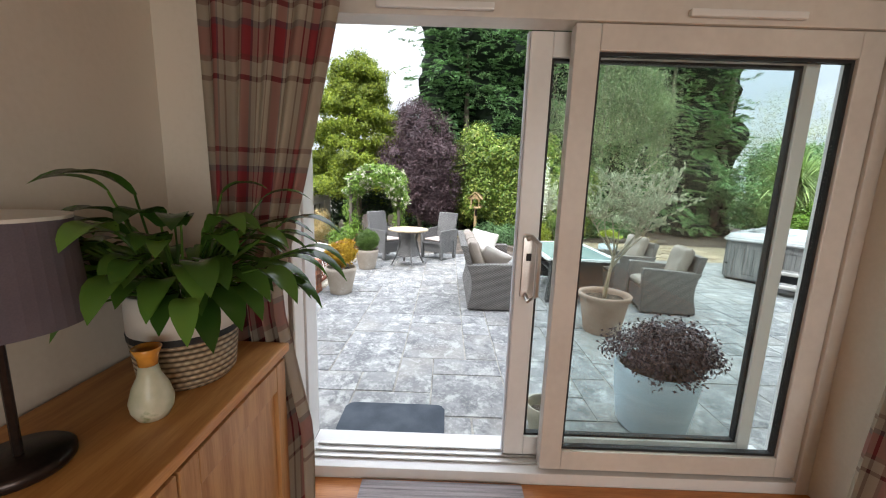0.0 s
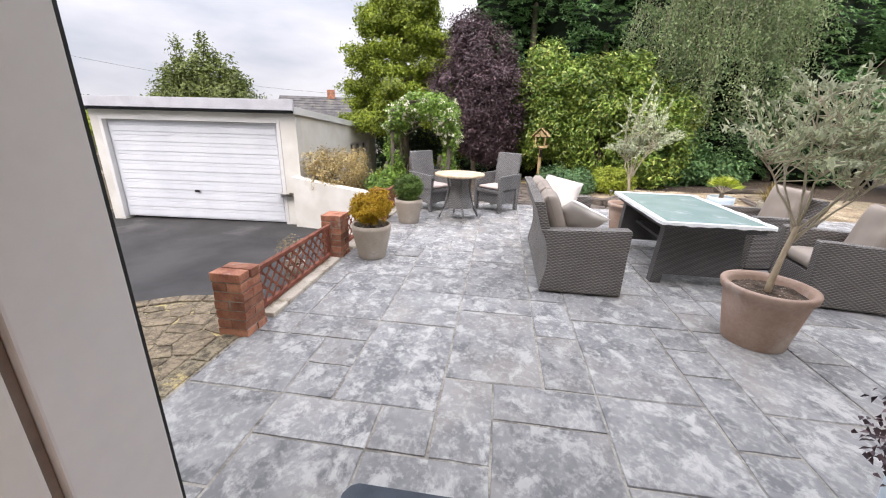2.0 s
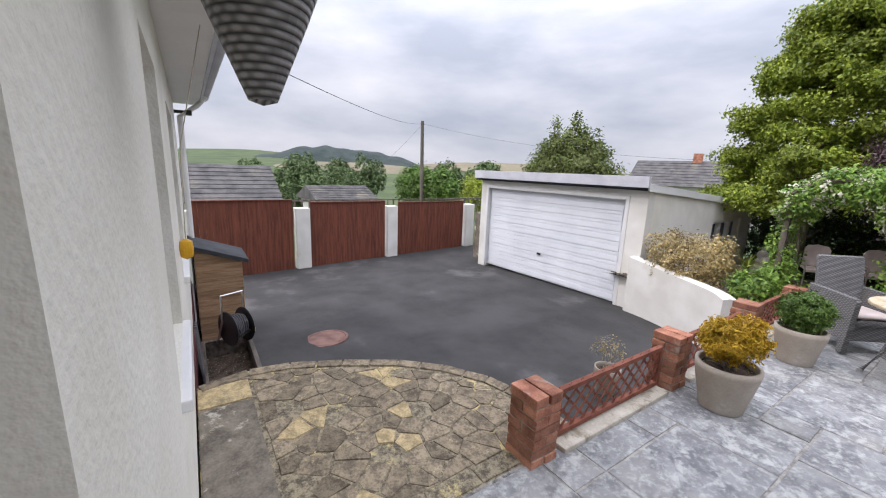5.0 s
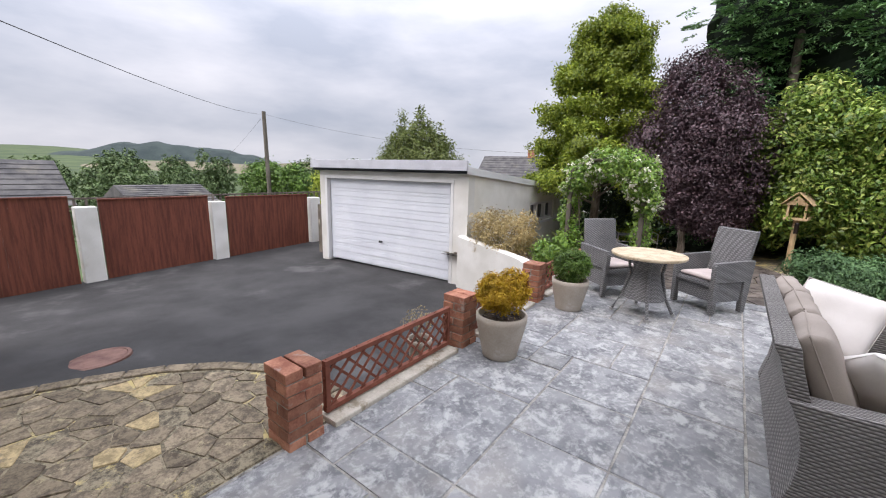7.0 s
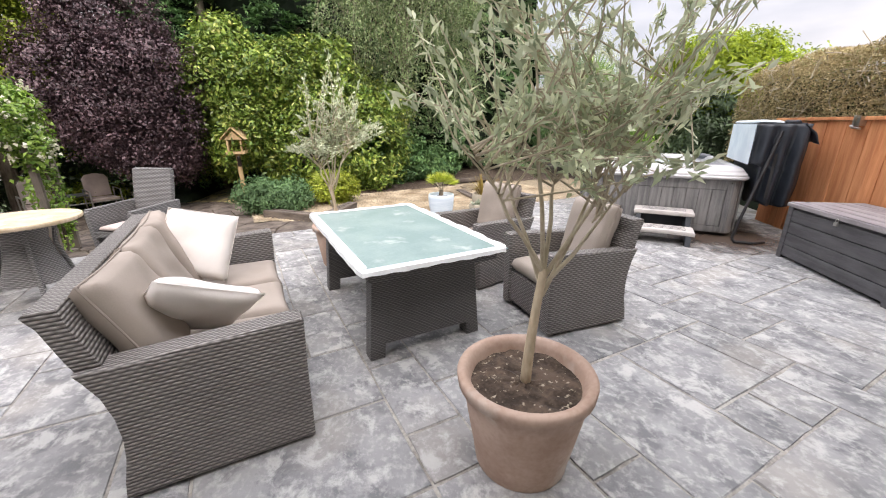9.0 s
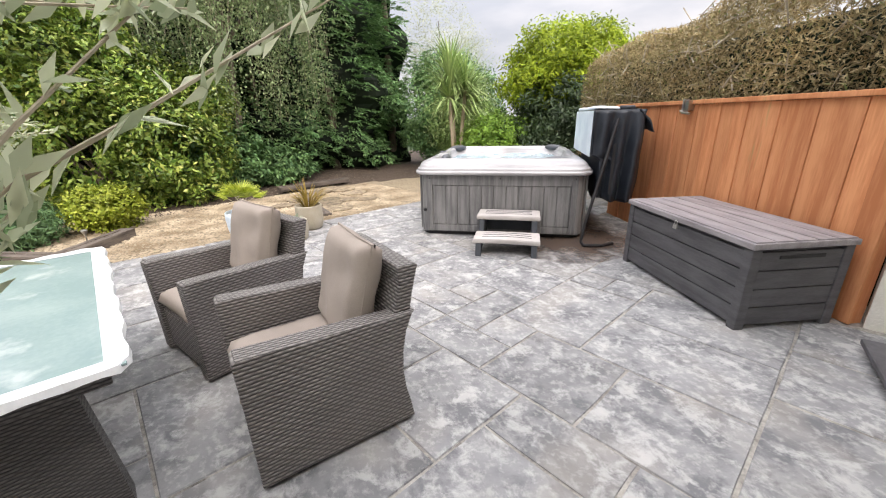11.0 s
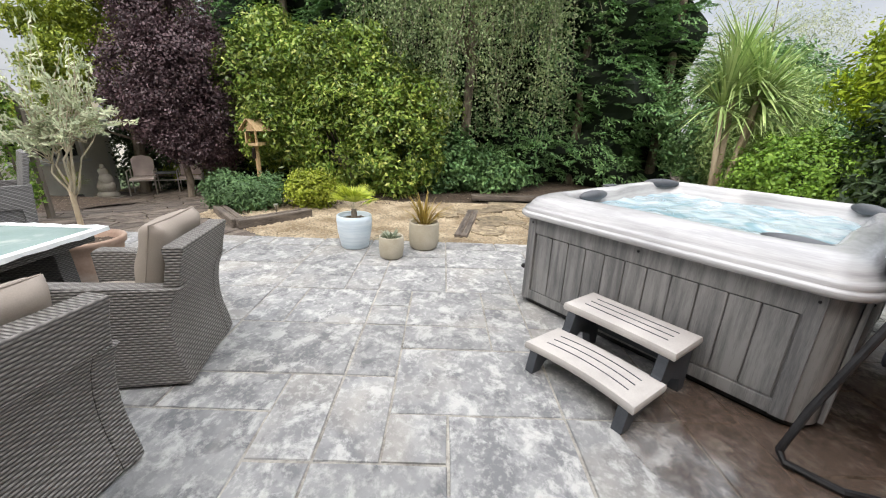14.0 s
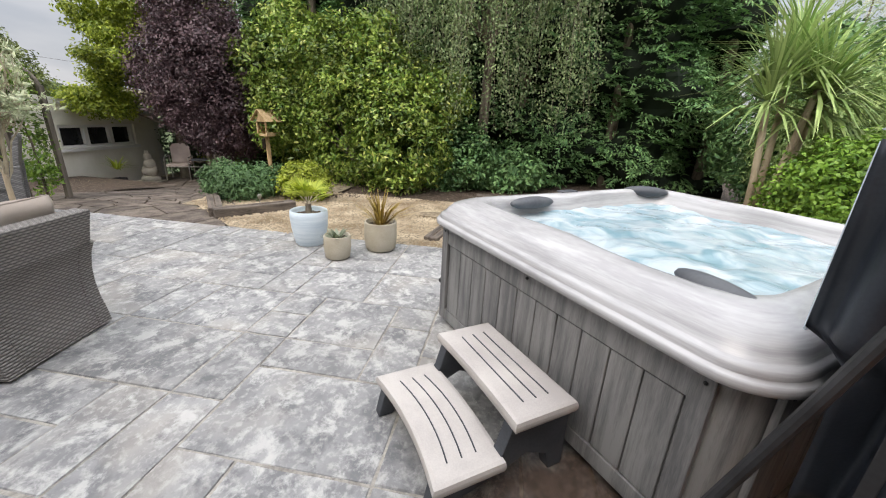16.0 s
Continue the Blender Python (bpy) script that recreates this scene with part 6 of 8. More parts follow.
def tub_cover():
    a = anchor("hot_tub_cover", pose(6.372, 5.954, 0, 0, 0, -53.13), "folded black vinyl hot tub cover hanging on its lifter", "hot tub cover")
    y0, y1 = 0.3, 1.6
    part("liner", boxed(-0.142, -0.133, y0 + 0.04, y1, 0.95, 1.44, 0.004), M["foam"], a, "pale blue underside of the cover")
    part("hinge_strip", pad(bmesh.new(), 0.27, y1 - y0, 0.05, 0.5, m=pose(0.0, (y0 + y1) / 2, 1.462), wrinkle=0.012, seed=4), M["foam"], a, "white strip along the fold", True)
    bm = bmesh.new()
    k, lev, rings = 150, 22, []
    ln = y1 - y0
    for j in range(lev + 1):
        s = j / lev
        z = 1.445 - 0.97 * s
        xa, xb = (-0.13 if z > 0.95 else -0.03), 0.4 - 0.1 * s ** 0.7 + 0.05 * max(0, s - 0.75)
        ring = []
        for i in range(k):
            t = i / k * (2 * ln + 2 * 0.6)
            if t < ln:
                x, y, nx, ny = xb, y0 + t, 1, 0
            elif t < ln + 0.6:
                x, y, nx, ny = xb - (xb - xa) * (t - ln) / 0.6, y1, 0, 1
            elif t < 2 * ln + 0.6:
                x, y, nx, ny = xa, y1 - (t - ln - 0.6), 0.0, 0
            else:
                x, y, nx, ny = xa + (xb - xa) * (t - 2 * ln - 0.6) / 0.6, y0, 0, -1
            u = x * 26 + y * 21
            w = (0.012 + 0.085 * s ** 0.5) * (abs(math.sin(u * 0.75 + 0.7 * s)) ** 0.7 - 0.6 + 0.35 * math.sin(u * 1.3 + 2.2 * s) + 0.4 * noise.noise(Vector((x * 9, y * 9, z * 3))))
            ring.append(bm.verts.new((x + nx * w, y + ny * w, z + 0.03 * s * math.sin(u * 0.4))))
        rings.append(ring)
    for p, q in zip(rings, rings[1:]):
        for i in range(k):
            bm.faces.new((p[i], p[(i + 1) % k], q[(i + 1) % k], q[i]))
    bm.faces.new(rings[0][::-1])
    bm.faces.new(rings[-1])
    bmesh.ops.recalc_face_normals(bm, faces=bm.faces)
    part("drape", bm, M["vinyl"], a, "creased black vinyl", True)
    part("flap", pad(bmesh.new(), 0.3, 0.34, 0.025, 0.4, m=pose(0.4, y0 + 0.14, 1.35, 6, 52, 8), wrinkle=0.03, seed=2), M["vinyl"], a, "loose corner flap", True)
    part("roll", tube(bmesh.new(), [(0.13, y0 + 0.02, 1.462), (0.26, y0 + 0.05, 1.458), (0.33, y0 + 0.3, 1.455)], [0.026, 0.03, 0.02], 10), M["vinyl"], a, "rolled black edge", True)
    part("lifter_arm", tube(bmesh.new(), [(-0.2, -0.02, 0.06), (-0.16, 0.0, 0.3), (-0.02, 0.12, 0.86), (0.1, 0.235, 1.36)], 0.017, 10), M["black_plastic"], a, "black lifter arm")
    part("lifter_foot", tube(bmesh.new(), [(-0.2, -0.02, 0.06), (-0.17, -0.04, 0.025), (0.02, -0.02, 0.022), (0.16, 0.08, 0.022)], 0.018, 8), M["black_plastic"], a)
    part("strap", boxed(0.08, 0.11, y0 - 0.075, y0 - 0.068, 0.55, 1.1, 0.002), M["black_plastic"], a)


tub_cover()
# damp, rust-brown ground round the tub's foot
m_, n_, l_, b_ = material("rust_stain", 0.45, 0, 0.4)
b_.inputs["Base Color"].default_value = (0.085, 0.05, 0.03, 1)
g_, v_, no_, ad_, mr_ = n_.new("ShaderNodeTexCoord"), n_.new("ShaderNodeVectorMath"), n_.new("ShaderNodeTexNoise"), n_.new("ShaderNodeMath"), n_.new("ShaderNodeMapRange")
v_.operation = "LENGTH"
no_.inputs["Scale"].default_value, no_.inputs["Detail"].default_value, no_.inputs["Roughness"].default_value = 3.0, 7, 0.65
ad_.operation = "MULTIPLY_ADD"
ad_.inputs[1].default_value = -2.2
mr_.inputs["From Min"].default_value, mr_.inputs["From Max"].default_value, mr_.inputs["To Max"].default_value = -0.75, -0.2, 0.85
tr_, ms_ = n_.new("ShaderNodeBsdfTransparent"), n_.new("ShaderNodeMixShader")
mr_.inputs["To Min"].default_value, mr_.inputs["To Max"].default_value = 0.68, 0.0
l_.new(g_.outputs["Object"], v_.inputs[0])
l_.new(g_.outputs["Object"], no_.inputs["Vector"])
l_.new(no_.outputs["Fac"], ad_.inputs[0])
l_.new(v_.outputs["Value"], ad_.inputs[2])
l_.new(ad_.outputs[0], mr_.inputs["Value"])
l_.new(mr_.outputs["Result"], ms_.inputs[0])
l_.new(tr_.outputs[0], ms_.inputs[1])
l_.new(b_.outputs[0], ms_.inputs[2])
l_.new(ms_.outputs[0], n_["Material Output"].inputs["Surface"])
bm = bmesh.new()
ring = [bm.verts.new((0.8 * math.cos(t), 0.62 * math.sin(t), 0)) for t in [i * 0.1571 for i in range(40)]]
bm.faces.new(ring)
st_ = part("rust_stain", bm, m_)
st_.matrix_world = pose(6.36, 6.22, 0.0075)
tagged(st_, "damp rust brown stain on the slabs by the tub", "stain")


def storage_box():
    a = anchor("storage_box", pose(5.33, 4.49, 0, 0, 0, 53.13), "anthracite plank-effect garden storage box with a padlock", "storage box")
    w, d, h = 1.38, 0.72, 0.575
    part("body", boxed(0.03, w - 0.03, -d + 0.03, -0.03, 0.03, h), M["storage"], a)
    for i in range(4):
        z0 = 0.035 + i * (h - 0.05) / 4
        z1 = z0 + (h - 0.05) / 4 - 0.008
        part("plank", boxed(0.07, w - 0.07, -0.029, -0.008, z0, z1, 0.005), M["storage"], a)
        for s in (0, 1):
            part("plank", boxed(0.008 if s == 0 else w - 0.029, 0.029 if s == 0 else w - 0.008, -d + 0.07, -0.07, z0, z1, 0.005), M["storage"], a)
    for x in (0, w - 0.07):
        for y in (-d, -0.07):
            part("corner_post", boxed(x, x + 0.07, y, y + 0.07, 0.0, h + 0.002, 0.008), M["storage"], a)
    lid = part("lid", boxed(-0.015, w + 0.015, -d - 0.01, 0.015, h + 0.004, h + 0.045, 0.008), M["storage_lid"], a, "grey planked lid")
    for i in range(5):
        part("lid_plank", boxed(0.0, w, -d + 0.005 + i * d / 5, -d + (i + 1) * d / 5 - 0.006, h + 0.0455, h + 0.054, 0.004), M["storage_lid"], lid)
    lk = part("padlock", boxed(w / 2 - 0.022, w / 2 + 0.022, 0.016, 0.034, h - 0.05, h - 0.012, 0.005), M["steel"], a, "silver padlock")
    part("shackle", tube(bmesh.new(), [(w / 2 - 0.013, 0.025, h - 0.013), (w / 2 - 0.013, 0.025, h + 0.012), (w / 2, 0.025, h + 0.022), (w / 2 + 0.013, 0.025, h + 0.012), (w / 2 + 0.013, 0.025, h - 0.013)], 0.004, 6), M["steel"], lk)
    part("hand_slot", boxed(-0.001, 0.007, -d / 2 - 0.16, -d / 2 + 0.16, h - 0.07, h - 0.045, 0.003), M["black_plastic"], a)


storage_box()
b = anchor("folded_lounger", pose(4.95, 3.02, 0, 0, 0, 12), "flat dark grey plastic lounger top lying by the wall", "lounger")
part("panel", boxed(0.0, 0.8, 0.0, 0.75, 0.06, 0.095, 0.012), M["storage"], b)
for x in (0.1, 0.66):
    part("runner", boxed(x, x + 0.05, 0.05, 0.7, 0.0, 0.0595, 0.005), M["black_plastic"], b)
b = anchor("alarm_box", pose(5.998, 3.45, 1.0), "white outdoor socket box with a red round switch", "switch")
part("housing", boxed(-0.07, -0.001, -0.09, 0.09, -0.09, 0.09, 0.008), M["upvc"], b)
part("button", lathe(bmesh.new(), [(0.0, 0.0), (0.035, 0.0), (0.03, 0.025), (0.0, 0.028)], 18), M["red_plastic"], b, "red switch").matrix_basis = pose(-0.071, 0.0, 0.01, 0, -90, 0)
part("conduit", tube(bmesh.new(), [(-0.012, 0, -0.09), (-0.012, 0.03, -0.5), (-0.012, 0.02, -0.98)], 0.008, 6), M["wire"], b)


# ---- hedges, trees and shrubs round the garden ----
def cypress_hedge():
    a = anchor("cypress_hedge", pose(0, 14.6, 0), "very tall dark green cypress hedge with layered sprays", "hedge")
    for x in np.arange(-0.6, 10.6, 1.1):
        part("trunk", tube(bmesh.new(), [(x, 0.9, -0.5), (x + 0.05, 0.95, 4), (x, 1.0, 7.6)], [0.14, 0.1, 0.03], 8), M["bark"], a)

    def face(x, z):
        return 0.42 * math.sin(x * 2.6 + 0.4 * math.sin(z * 2)) + 0.26 * math.sin(z * 3.3 + x * 1.1) + 0.55 * noise.noise(Vector((x * 0.7, z * 0.55, 3.1))) + 0.05 * z

    def ragged(x, z):
        """Draws the free end of the hedge in and out along its height."""
        w = 0.22 * (0.5 + 0.5 * math.sin(z * 2.1 + 0.6)) + 0.18 * abs(math.sin(z * 4.7))
        return x + w * max(0.0, 1 - (x + 1.6) / 1.8)
    # Backing sheet behind the sprays, coloured as the shade between them
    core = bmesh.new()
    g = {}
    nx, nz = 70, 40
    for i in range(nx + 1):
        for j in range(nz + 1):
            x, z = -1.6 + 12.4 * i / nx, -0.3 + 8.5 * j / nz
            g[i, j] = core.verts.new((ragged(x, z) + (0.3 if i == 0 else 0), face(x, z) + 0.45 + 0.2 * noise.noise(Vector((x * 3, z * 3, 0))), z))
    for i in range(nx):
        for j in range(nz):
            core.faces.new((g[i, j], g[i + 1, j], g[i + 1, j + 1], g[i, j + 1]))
    part("shade_backing", core, L["shade_core"], a, "near-black backing for the shade inside the hedge")
    k, per = 3600, 26
    xs = -1.6 + 12.4 * rng.random(k)
    zs = 0.1 + 8.3 * rng.random(k)
    c = np.array([(ragged(x, z), face(x, z), z) for x, z in zip(xs, zs)])
    c[:, 1] += 0.22 * rng.random(k)
    ends = (xs < -1.2) | (xs > 10.2)
    c[ends, 0] += 0.35 * np.sin(zs[ends] * 4.3) + 0.3 * rng.normal(size=ends.sum())
    # each spray fans out from its stalk, reaching out and a little down
    out = np.stack([rng.normal(0, 0.55, k), -np.ones(k), rng.normal(-0.15, 0.3, k)], axis=1)
    free = xs < -1.0
    out[free, 0] -= 0.5 + 1.2 * rng.random(free.sum())
    c[free, 1] += 0.35 * rng.random(free.sum())
    out /= np.linalg.norm(out, axis=1, keepdims=True)
    O = np.repeat(out, per, axis=0)
    side = np.cross(O, np.array([0, 0, 1.0]))
    n = k * per
    t = rng.random(n)[:, None]
    s = (rng.random(n)[:, None] - 0.5)
    p = np.repeat(c, per, axis=0) + O * (t * 0.42 - 0.12) + side * s * 0.36 * (1 - 0.5 * t) + np.array([0, 0, -0.1]) * t ** 2 + rng.normal(0, 0.012, (n, 3))
    nor = np.cross(side, O) + rng.normal(0, 0.4, (n, 3)) + np.array([0, 0, 0.5])
    up = O + side * s * 1.6 + rng.normal(0, 0.25, (n, 3))
    blades("sprays", p, nor, up, 0.13 * (0.6 + 0.8 * rng.random(n)), 0.036, L["cypress"], a, "flat layered green sprays")


cypress_hedge()


def leafy_tree(name, m, trunk_h, lobes, mat, clumps, per, spread, length, width, label, category="tree", r0=0.12, droop=0.2, shell=0.55, group=""):
    a = anchor(name, m, label, category, group)
    bm = tube(bmesh.new(), [(0, 0, -0.4), (0.04, 0.02, trunk_h * 0.5), (0, 0, trunk_h)], [r0, r0 * 0.85, r0 * 0.7], 10)
    limbs(bm, (0, 0, trunk_h * 0.8), [(l[0] * 0.9, l[1] * 0.9, l[2] + l[5] * 0.4) for l in lobes], r0 * 0.5, 0.12, 6, 0.2)
    part("trunk", bm, M["bark"], a)
    foliage("crown", mat, a, lobes, clumps, per, spread, length, width, droop, shell=shell)
    return a


def maple_tree():
    """Flat sprays in irregular tiers round one stem, with gaps between them."""
    r = np.random.default_rng(31)
    lobes = []
    for i in range(190):
        z = 0.75 + 5.75 * (i / 190) + 0.12 * r.normal()
        reach = 2.5 * min(1.0, max(0.03, (6.9 - z) / 4.4)) ** 0.75 * (0.75 + 0.35 * r.random())
        az = i * 2.39996 + 0.4 * r.normal()
        d = reach * (0.45 + 0.5 * r.random() ** 0.5)
        if z < 2.1 and (math.cos(az) < 0.3 or math.sin(az) < -0.1):
            continue
        lobes.append((0.9 * d * math.cos(az), 0.9 * d * math.sin(az), z - 0.05 * d * d, 0.42 + 0.22 * r.random(), 0.42 + 0.22 * r.random(), 0.13 + 0.07 * r.random()))
    a = anchor("maple_tree", pose(-3.55, 15.2, -0.65), "large yellow green broadleaf tree behind the rose arch", "tree")
    part("trunk", tube(bmesh.new(), [(0, 0, -0.4), (0.05, 0.02, 1.6), (0, 0, 3.4), (0.05, 0, 5.4)], [0.15, 0.12, 0.08, 0.02], 10), M["bark"], a)
    for l in lobes[::4]:
        part("limb", tube(bmesh.new(), [(0, 0, max(0.5, l[2] - 0.5)), (l[0] * 0.5, l[1] * 0.5, l[2] - 0.12), l[:3]], [0.04, 0.025, 0.008], 6, False), M["bark"], a)
    foliage("crown", L["maple"], a, lobes, 4500, 30, 0.075, 0.085, 0.05, 0.3, shell=0.3)


maple_tree()
leafy_tree("purple_tree", pose(-1.0, 13.2, -0.35), 0.8, [(0.35, -0.1, 1.3, 0.7, 0.6, 0.5), (-0.1, 0.1, 1.5, 0.7, 0.6, 0.5), (0, 0, 2.0, 1.0, 0.9, 0.8), (0.4, -0.1, 2.7, 1.0, 0.8, 0.9), (-0.45, 0, 2.5, 0.95, 0.8, 1.0), (0.05, 0, 3.5, 0.95, 0.7, 0.8), (0.75, -0.1, 2.0, 0.6, 0.6, 0.9), (-0.2, 0.1, 4.1, 0.55, 0.5, 0.5), (0.6, 0.2, 1.2, 0.6, 0.6, 0.6)],
           L["purple"], 2400, 30, 0.075, 0.06, 0.036, "dense dark purple-leaved shrub tree", r0=0.09)
leafy_tree("laurel_shrub", pose(2.6, 13.3, -0.1), 0.5, [(-0.2, 0, 1.2, 1.3, 0.75, 1.3), (1.0, -0.3, 1.0, 1.0, 0.8, 1.1), (-1.3, 0.4, 1.7, 0.9, 0.7, 1.1), (-0.5, 0.1, 2.5, 1.0, 0.75, 0.8), (0.6, 0.1, 2.1, 0.9, 0.7, 0.8), (-1.2, 0.5, 2.7, 0.7, 0.6, 0.6), (-2.0, 0.7, 1.3, 0.7, 0.6, 0.9), (-2.0, 0.0, 2.3, 0.75, 0.6, 0.8), (-1.7, -0.1, 1.5, 0.7, 0.6, 0.8), (1.7, 0.0, 1.9, 0.6, 0.5, 0.6), (-0.1, -0.35, 1.9, 0.55, 0.45, 0.5), (0.4, 0.0, 2.9, 0.5, 0.5, 0.5), (-1.7, 0.4, 3.2, 0.5, 0.5, 0.5)],
           L["laurel"], 3000, 22, 0.085, 0.105, 0.046, "broad glossy yellow green laurel shrub", "shrub", 0.06)
leafy_tree("laurel_shrub", pose(4.6, 13.6, -0.1), 0.4, [(0, 0, 0.7, 0.9, 0.6, 0.8), (1.2, 0.3, 0.4, 0.8, 0.5, 0.5)], L["cypress"], 500, 24, 0.08, 0.11, 0.05, "dark green shrub at the foot of the hedge", "shrub", 0.05)


def birch():
    a = anchor("weeping_birch", pose(5.1, 13.9, -0.1), "weeping birch with hanging grey green strands", "tree")
    bm = tube(bmesh.new(), [(0, 0.3, -0.3), (0.1, 0.3, 3), (0, 0.2, 6.4)], [0.13, 0.1, 0.05], 10)
    ends = [(-1.3, -0.3, 5.4), (-0.6, -0.5, 6.0), (0.3, -0.6, 6.3), (1.0, -0.3, 5.6), (1.5, -0.1, 4.9), (-1.6, 0.0, 4.6), (0.0, -0.7, 5.0)]
    part("trunk", bm, M["bark"], a)
    for e in ends:
        part("limb", limbs(bmesh.new(), (0, 0.3, 3.0), [e], 0.05, 0.1, 6, 0.2), M["bark"], a)
    pos, ups = [], []
    st = bmesh.new()
    for i in range(210):
        e = ends[i % len(ends)]
        x, y = e[0] + rng.normal(0, 0.35), e[1] - 0.1 - 0.45 * rng.random()
        z0, ln = e[2] - 0.3 * rng.random(), 1.6 + 2.8 * rng.random()
        z1 = max(1.3, z0 - ln * (0.5 + 0.5 * abs(math.sin(i * 1.9))))
        sway = rng.normal(0, 0.5)
        tube(st, [(x, y, z0), (x + sway * 0.6, y - 0.05, (z0 + z1) / 2), (x + sway, y - 0.08, z1)], [0.003, 0.002, 0.001], 4, False)
        k = int((z0 - z1) * 62)
        t = rng.random(k)
        pos.append(np.stack([x + sway * t, y - 0.08 * t, z0 + (z1 - z0) * t], axis=1) + rng.normal(0, 0.13, (k, 3)))
        ups.append(np.stack([rng.normal(0, 0.6, k), rng.normal(0, 0.6, k), -np.ones(k)], axis=1))
    part("twig_strand", st, M["twig"], a)["kind"] = "stuff"
    p, u = np.concatenate(pos), np.concatenate(ups)
    blades("leaves", p, balls(len(p)) + np.array([0, -0.6, 0.3]), u, 0.055, 0.034, L["birch"], a, "small grey green hanging leaves")


birch()


def rose_arch():
    a = anchor("rose_arch", pose(-1.85, 9.75, -0.03), "timber garden arch covered by a white climbing rose", "arch")
    for x in (-0.62, 0.55):
        for y in (0, 0.55):
            part("post", boxed(x, x + 0.07, y, y + 0.07, -0.2, 1.62, 0.005), M["pole"], a)
    for y in (0, 0.55):
        k = 10
        part("hoop", tube(bmesh.new(), [(-0.02 + 0.6 * math.cos(math.pi * i / k), y + 0.035, 1.6 + 0.3 * math.sin(math.pi * i / k)) for i in range(k + 1)], 0.03, 8), M["pole"], a)
    for i in range(5):
        part("crossbar", boxed(-0.6 + 0.28 * i, -0.56 + 0.28 * i, 0.08, 0.54, 1.64 + 0.24 * math.sin(math.pi * (i + 0.5) / 5), 1.67 + 0.24 * math.sin(math.pi * (i + 0.5) / 5)), M["pole"], a)
    bm = bmesh.new()
    for x in (-0.6, -0.5, 0.58):
        tube(bm, [(x, 0.3, -0.1), (x + 0.05, 0.25, 0.8), (x - 0.03, 0.2, 1.6), (x * 0.5, 0.2, 2.0)], [0.02, 0.014, 0.01, 0.005], 6)
    part("stems", bm, M["bark"], a)
    lb = [(-0.62, 0.25, 0.75, 0.16, 0.3, 0.8), (0.56, 0.3, 0.75, 0.12, 0.28, 0.75), (-0.5, 0.2, 1.55, 0.3, 0.4, 0.28), (-0.1, 0.15, 1.8, 0.38, 0.42, 0.22), (0.3, 0.1, 1.8, 0.36, 0.42, 0.24), (0.52, 0.05, 1.55, 0.26, 0.4, 0.28), (0.64, 0.0, 1.25, 0.18, 0.3, 0.2)]
    foliage("leaves", L["rose"], a, lb, 460, 20, 0.05, 0.06, 0.035, 0.3)
    foliage("blossom", L["petal"], a, [l[:3] + tuple(v * 1.06 for v in l[3:]) for l in lb[2:]], 170, 9, 0.022, 0.042, 0.036, label="clusters of creamy white roses", shell=0.92)


rose_arch()


def low_shrub(name, m, lobes, mat, clumps, per, spread, length, width, label, droop=0.0, category="shrub"):
    a = anchor(name, m, label, category)
    part("stems", limbs(bmesh.new(), (0, 0, -0.05), [(l[0], l[1], l[2]) for l in lobes] + [(0.1, 0.1, 0.2)], 0.02, 0.03), M["bark"], a)
    foliage("leaves", mat, a, lobes, clumps, per, spread, length, width, droop)


low_shrub("variegated_shrub", pose(-3.55, 9.55, -0.12), [(0, 0, 0.5, 0.62, 0.5, 0.45), (0.3, -0.1, 0.75, 0.42, 0.4, 0.3), (-0.35, 0, 0.7, 0.4, 0.4, 0.3)], L["variegated"], 420, 18, 0.05, 0.05, 0.025, "buff and cream variegated twiggy shrub by the garage")
low_shrub("evergreen_thicket", pose(-2.6, 16.3, -0.7), [(-2.2 + 0.75 * i, 0.25 * math.sin(i * 2.3), 0.8 + 0.3 * math.sin(i * 1.7), 0.75, 0.6, 0.9) for i in range(7)] + [(-1.9 + 0.9 * i, 0.4, 1.9 + 0.25 * math.sin(i * 2.1), 0.8, 0.6, 0.8) for i in range(5)], L["thicket"], 1500, 22, 0.1, 0.11, 0.05, "dark evergreen thicket behind the garden seat", category="thicket")
low_shrub("fern_clump", pose(-2.6, 9.5, -0.1), [(0, 0, 0.3, 0.35, 0.3, 0.25), (0.2, 0.3, 0.4, 0.3, 0.3, 0.3)], L["rose"], 160, 18, 0.05, 0.07, 0.03, "green leafy clump beside the old steps")
low_shrub("juniper", pose(1.35, 10.95, 0.0), [(0, 0, 0.2, 0.55, 0.42, 0.26), (-0.3, 0.15, 0.28, 0.42, 0.36, 0.26), (0.25, 0.3, 0.25, 0.4, 0.4, 0.25)], L["juniper"], 520, 22, 0.05, 0.07, 0.02, "low spreading dark green juniper")
low_shrub("golden_shrub", pose(2.35, 11.3, 0.0), [(0, 0, 0.25, 0.42, 0.36, 0.32), (0.2, -0.12, 0.3, 0.3, 0.28, 0.28)], L["lime"], 360, 20, 0.045, 0.055, 0.03, "low bright yellow green shrub")
low_shrub("box_hedge", pose(9.8, 10.35, 0.0), [(0, 0, 0.7, 0.85, 0.75, 0.8), (0.8, -0.3, 0.7, 0.7, 0.6, 0.75), (1.6, -0.4, 0.7, 0.7, 0.6, 0.75)], L["hedge_bright"], 1500, 24, 0.06, 0.06, 0.034, "bright green rounded hedge bush behind the hot tub")


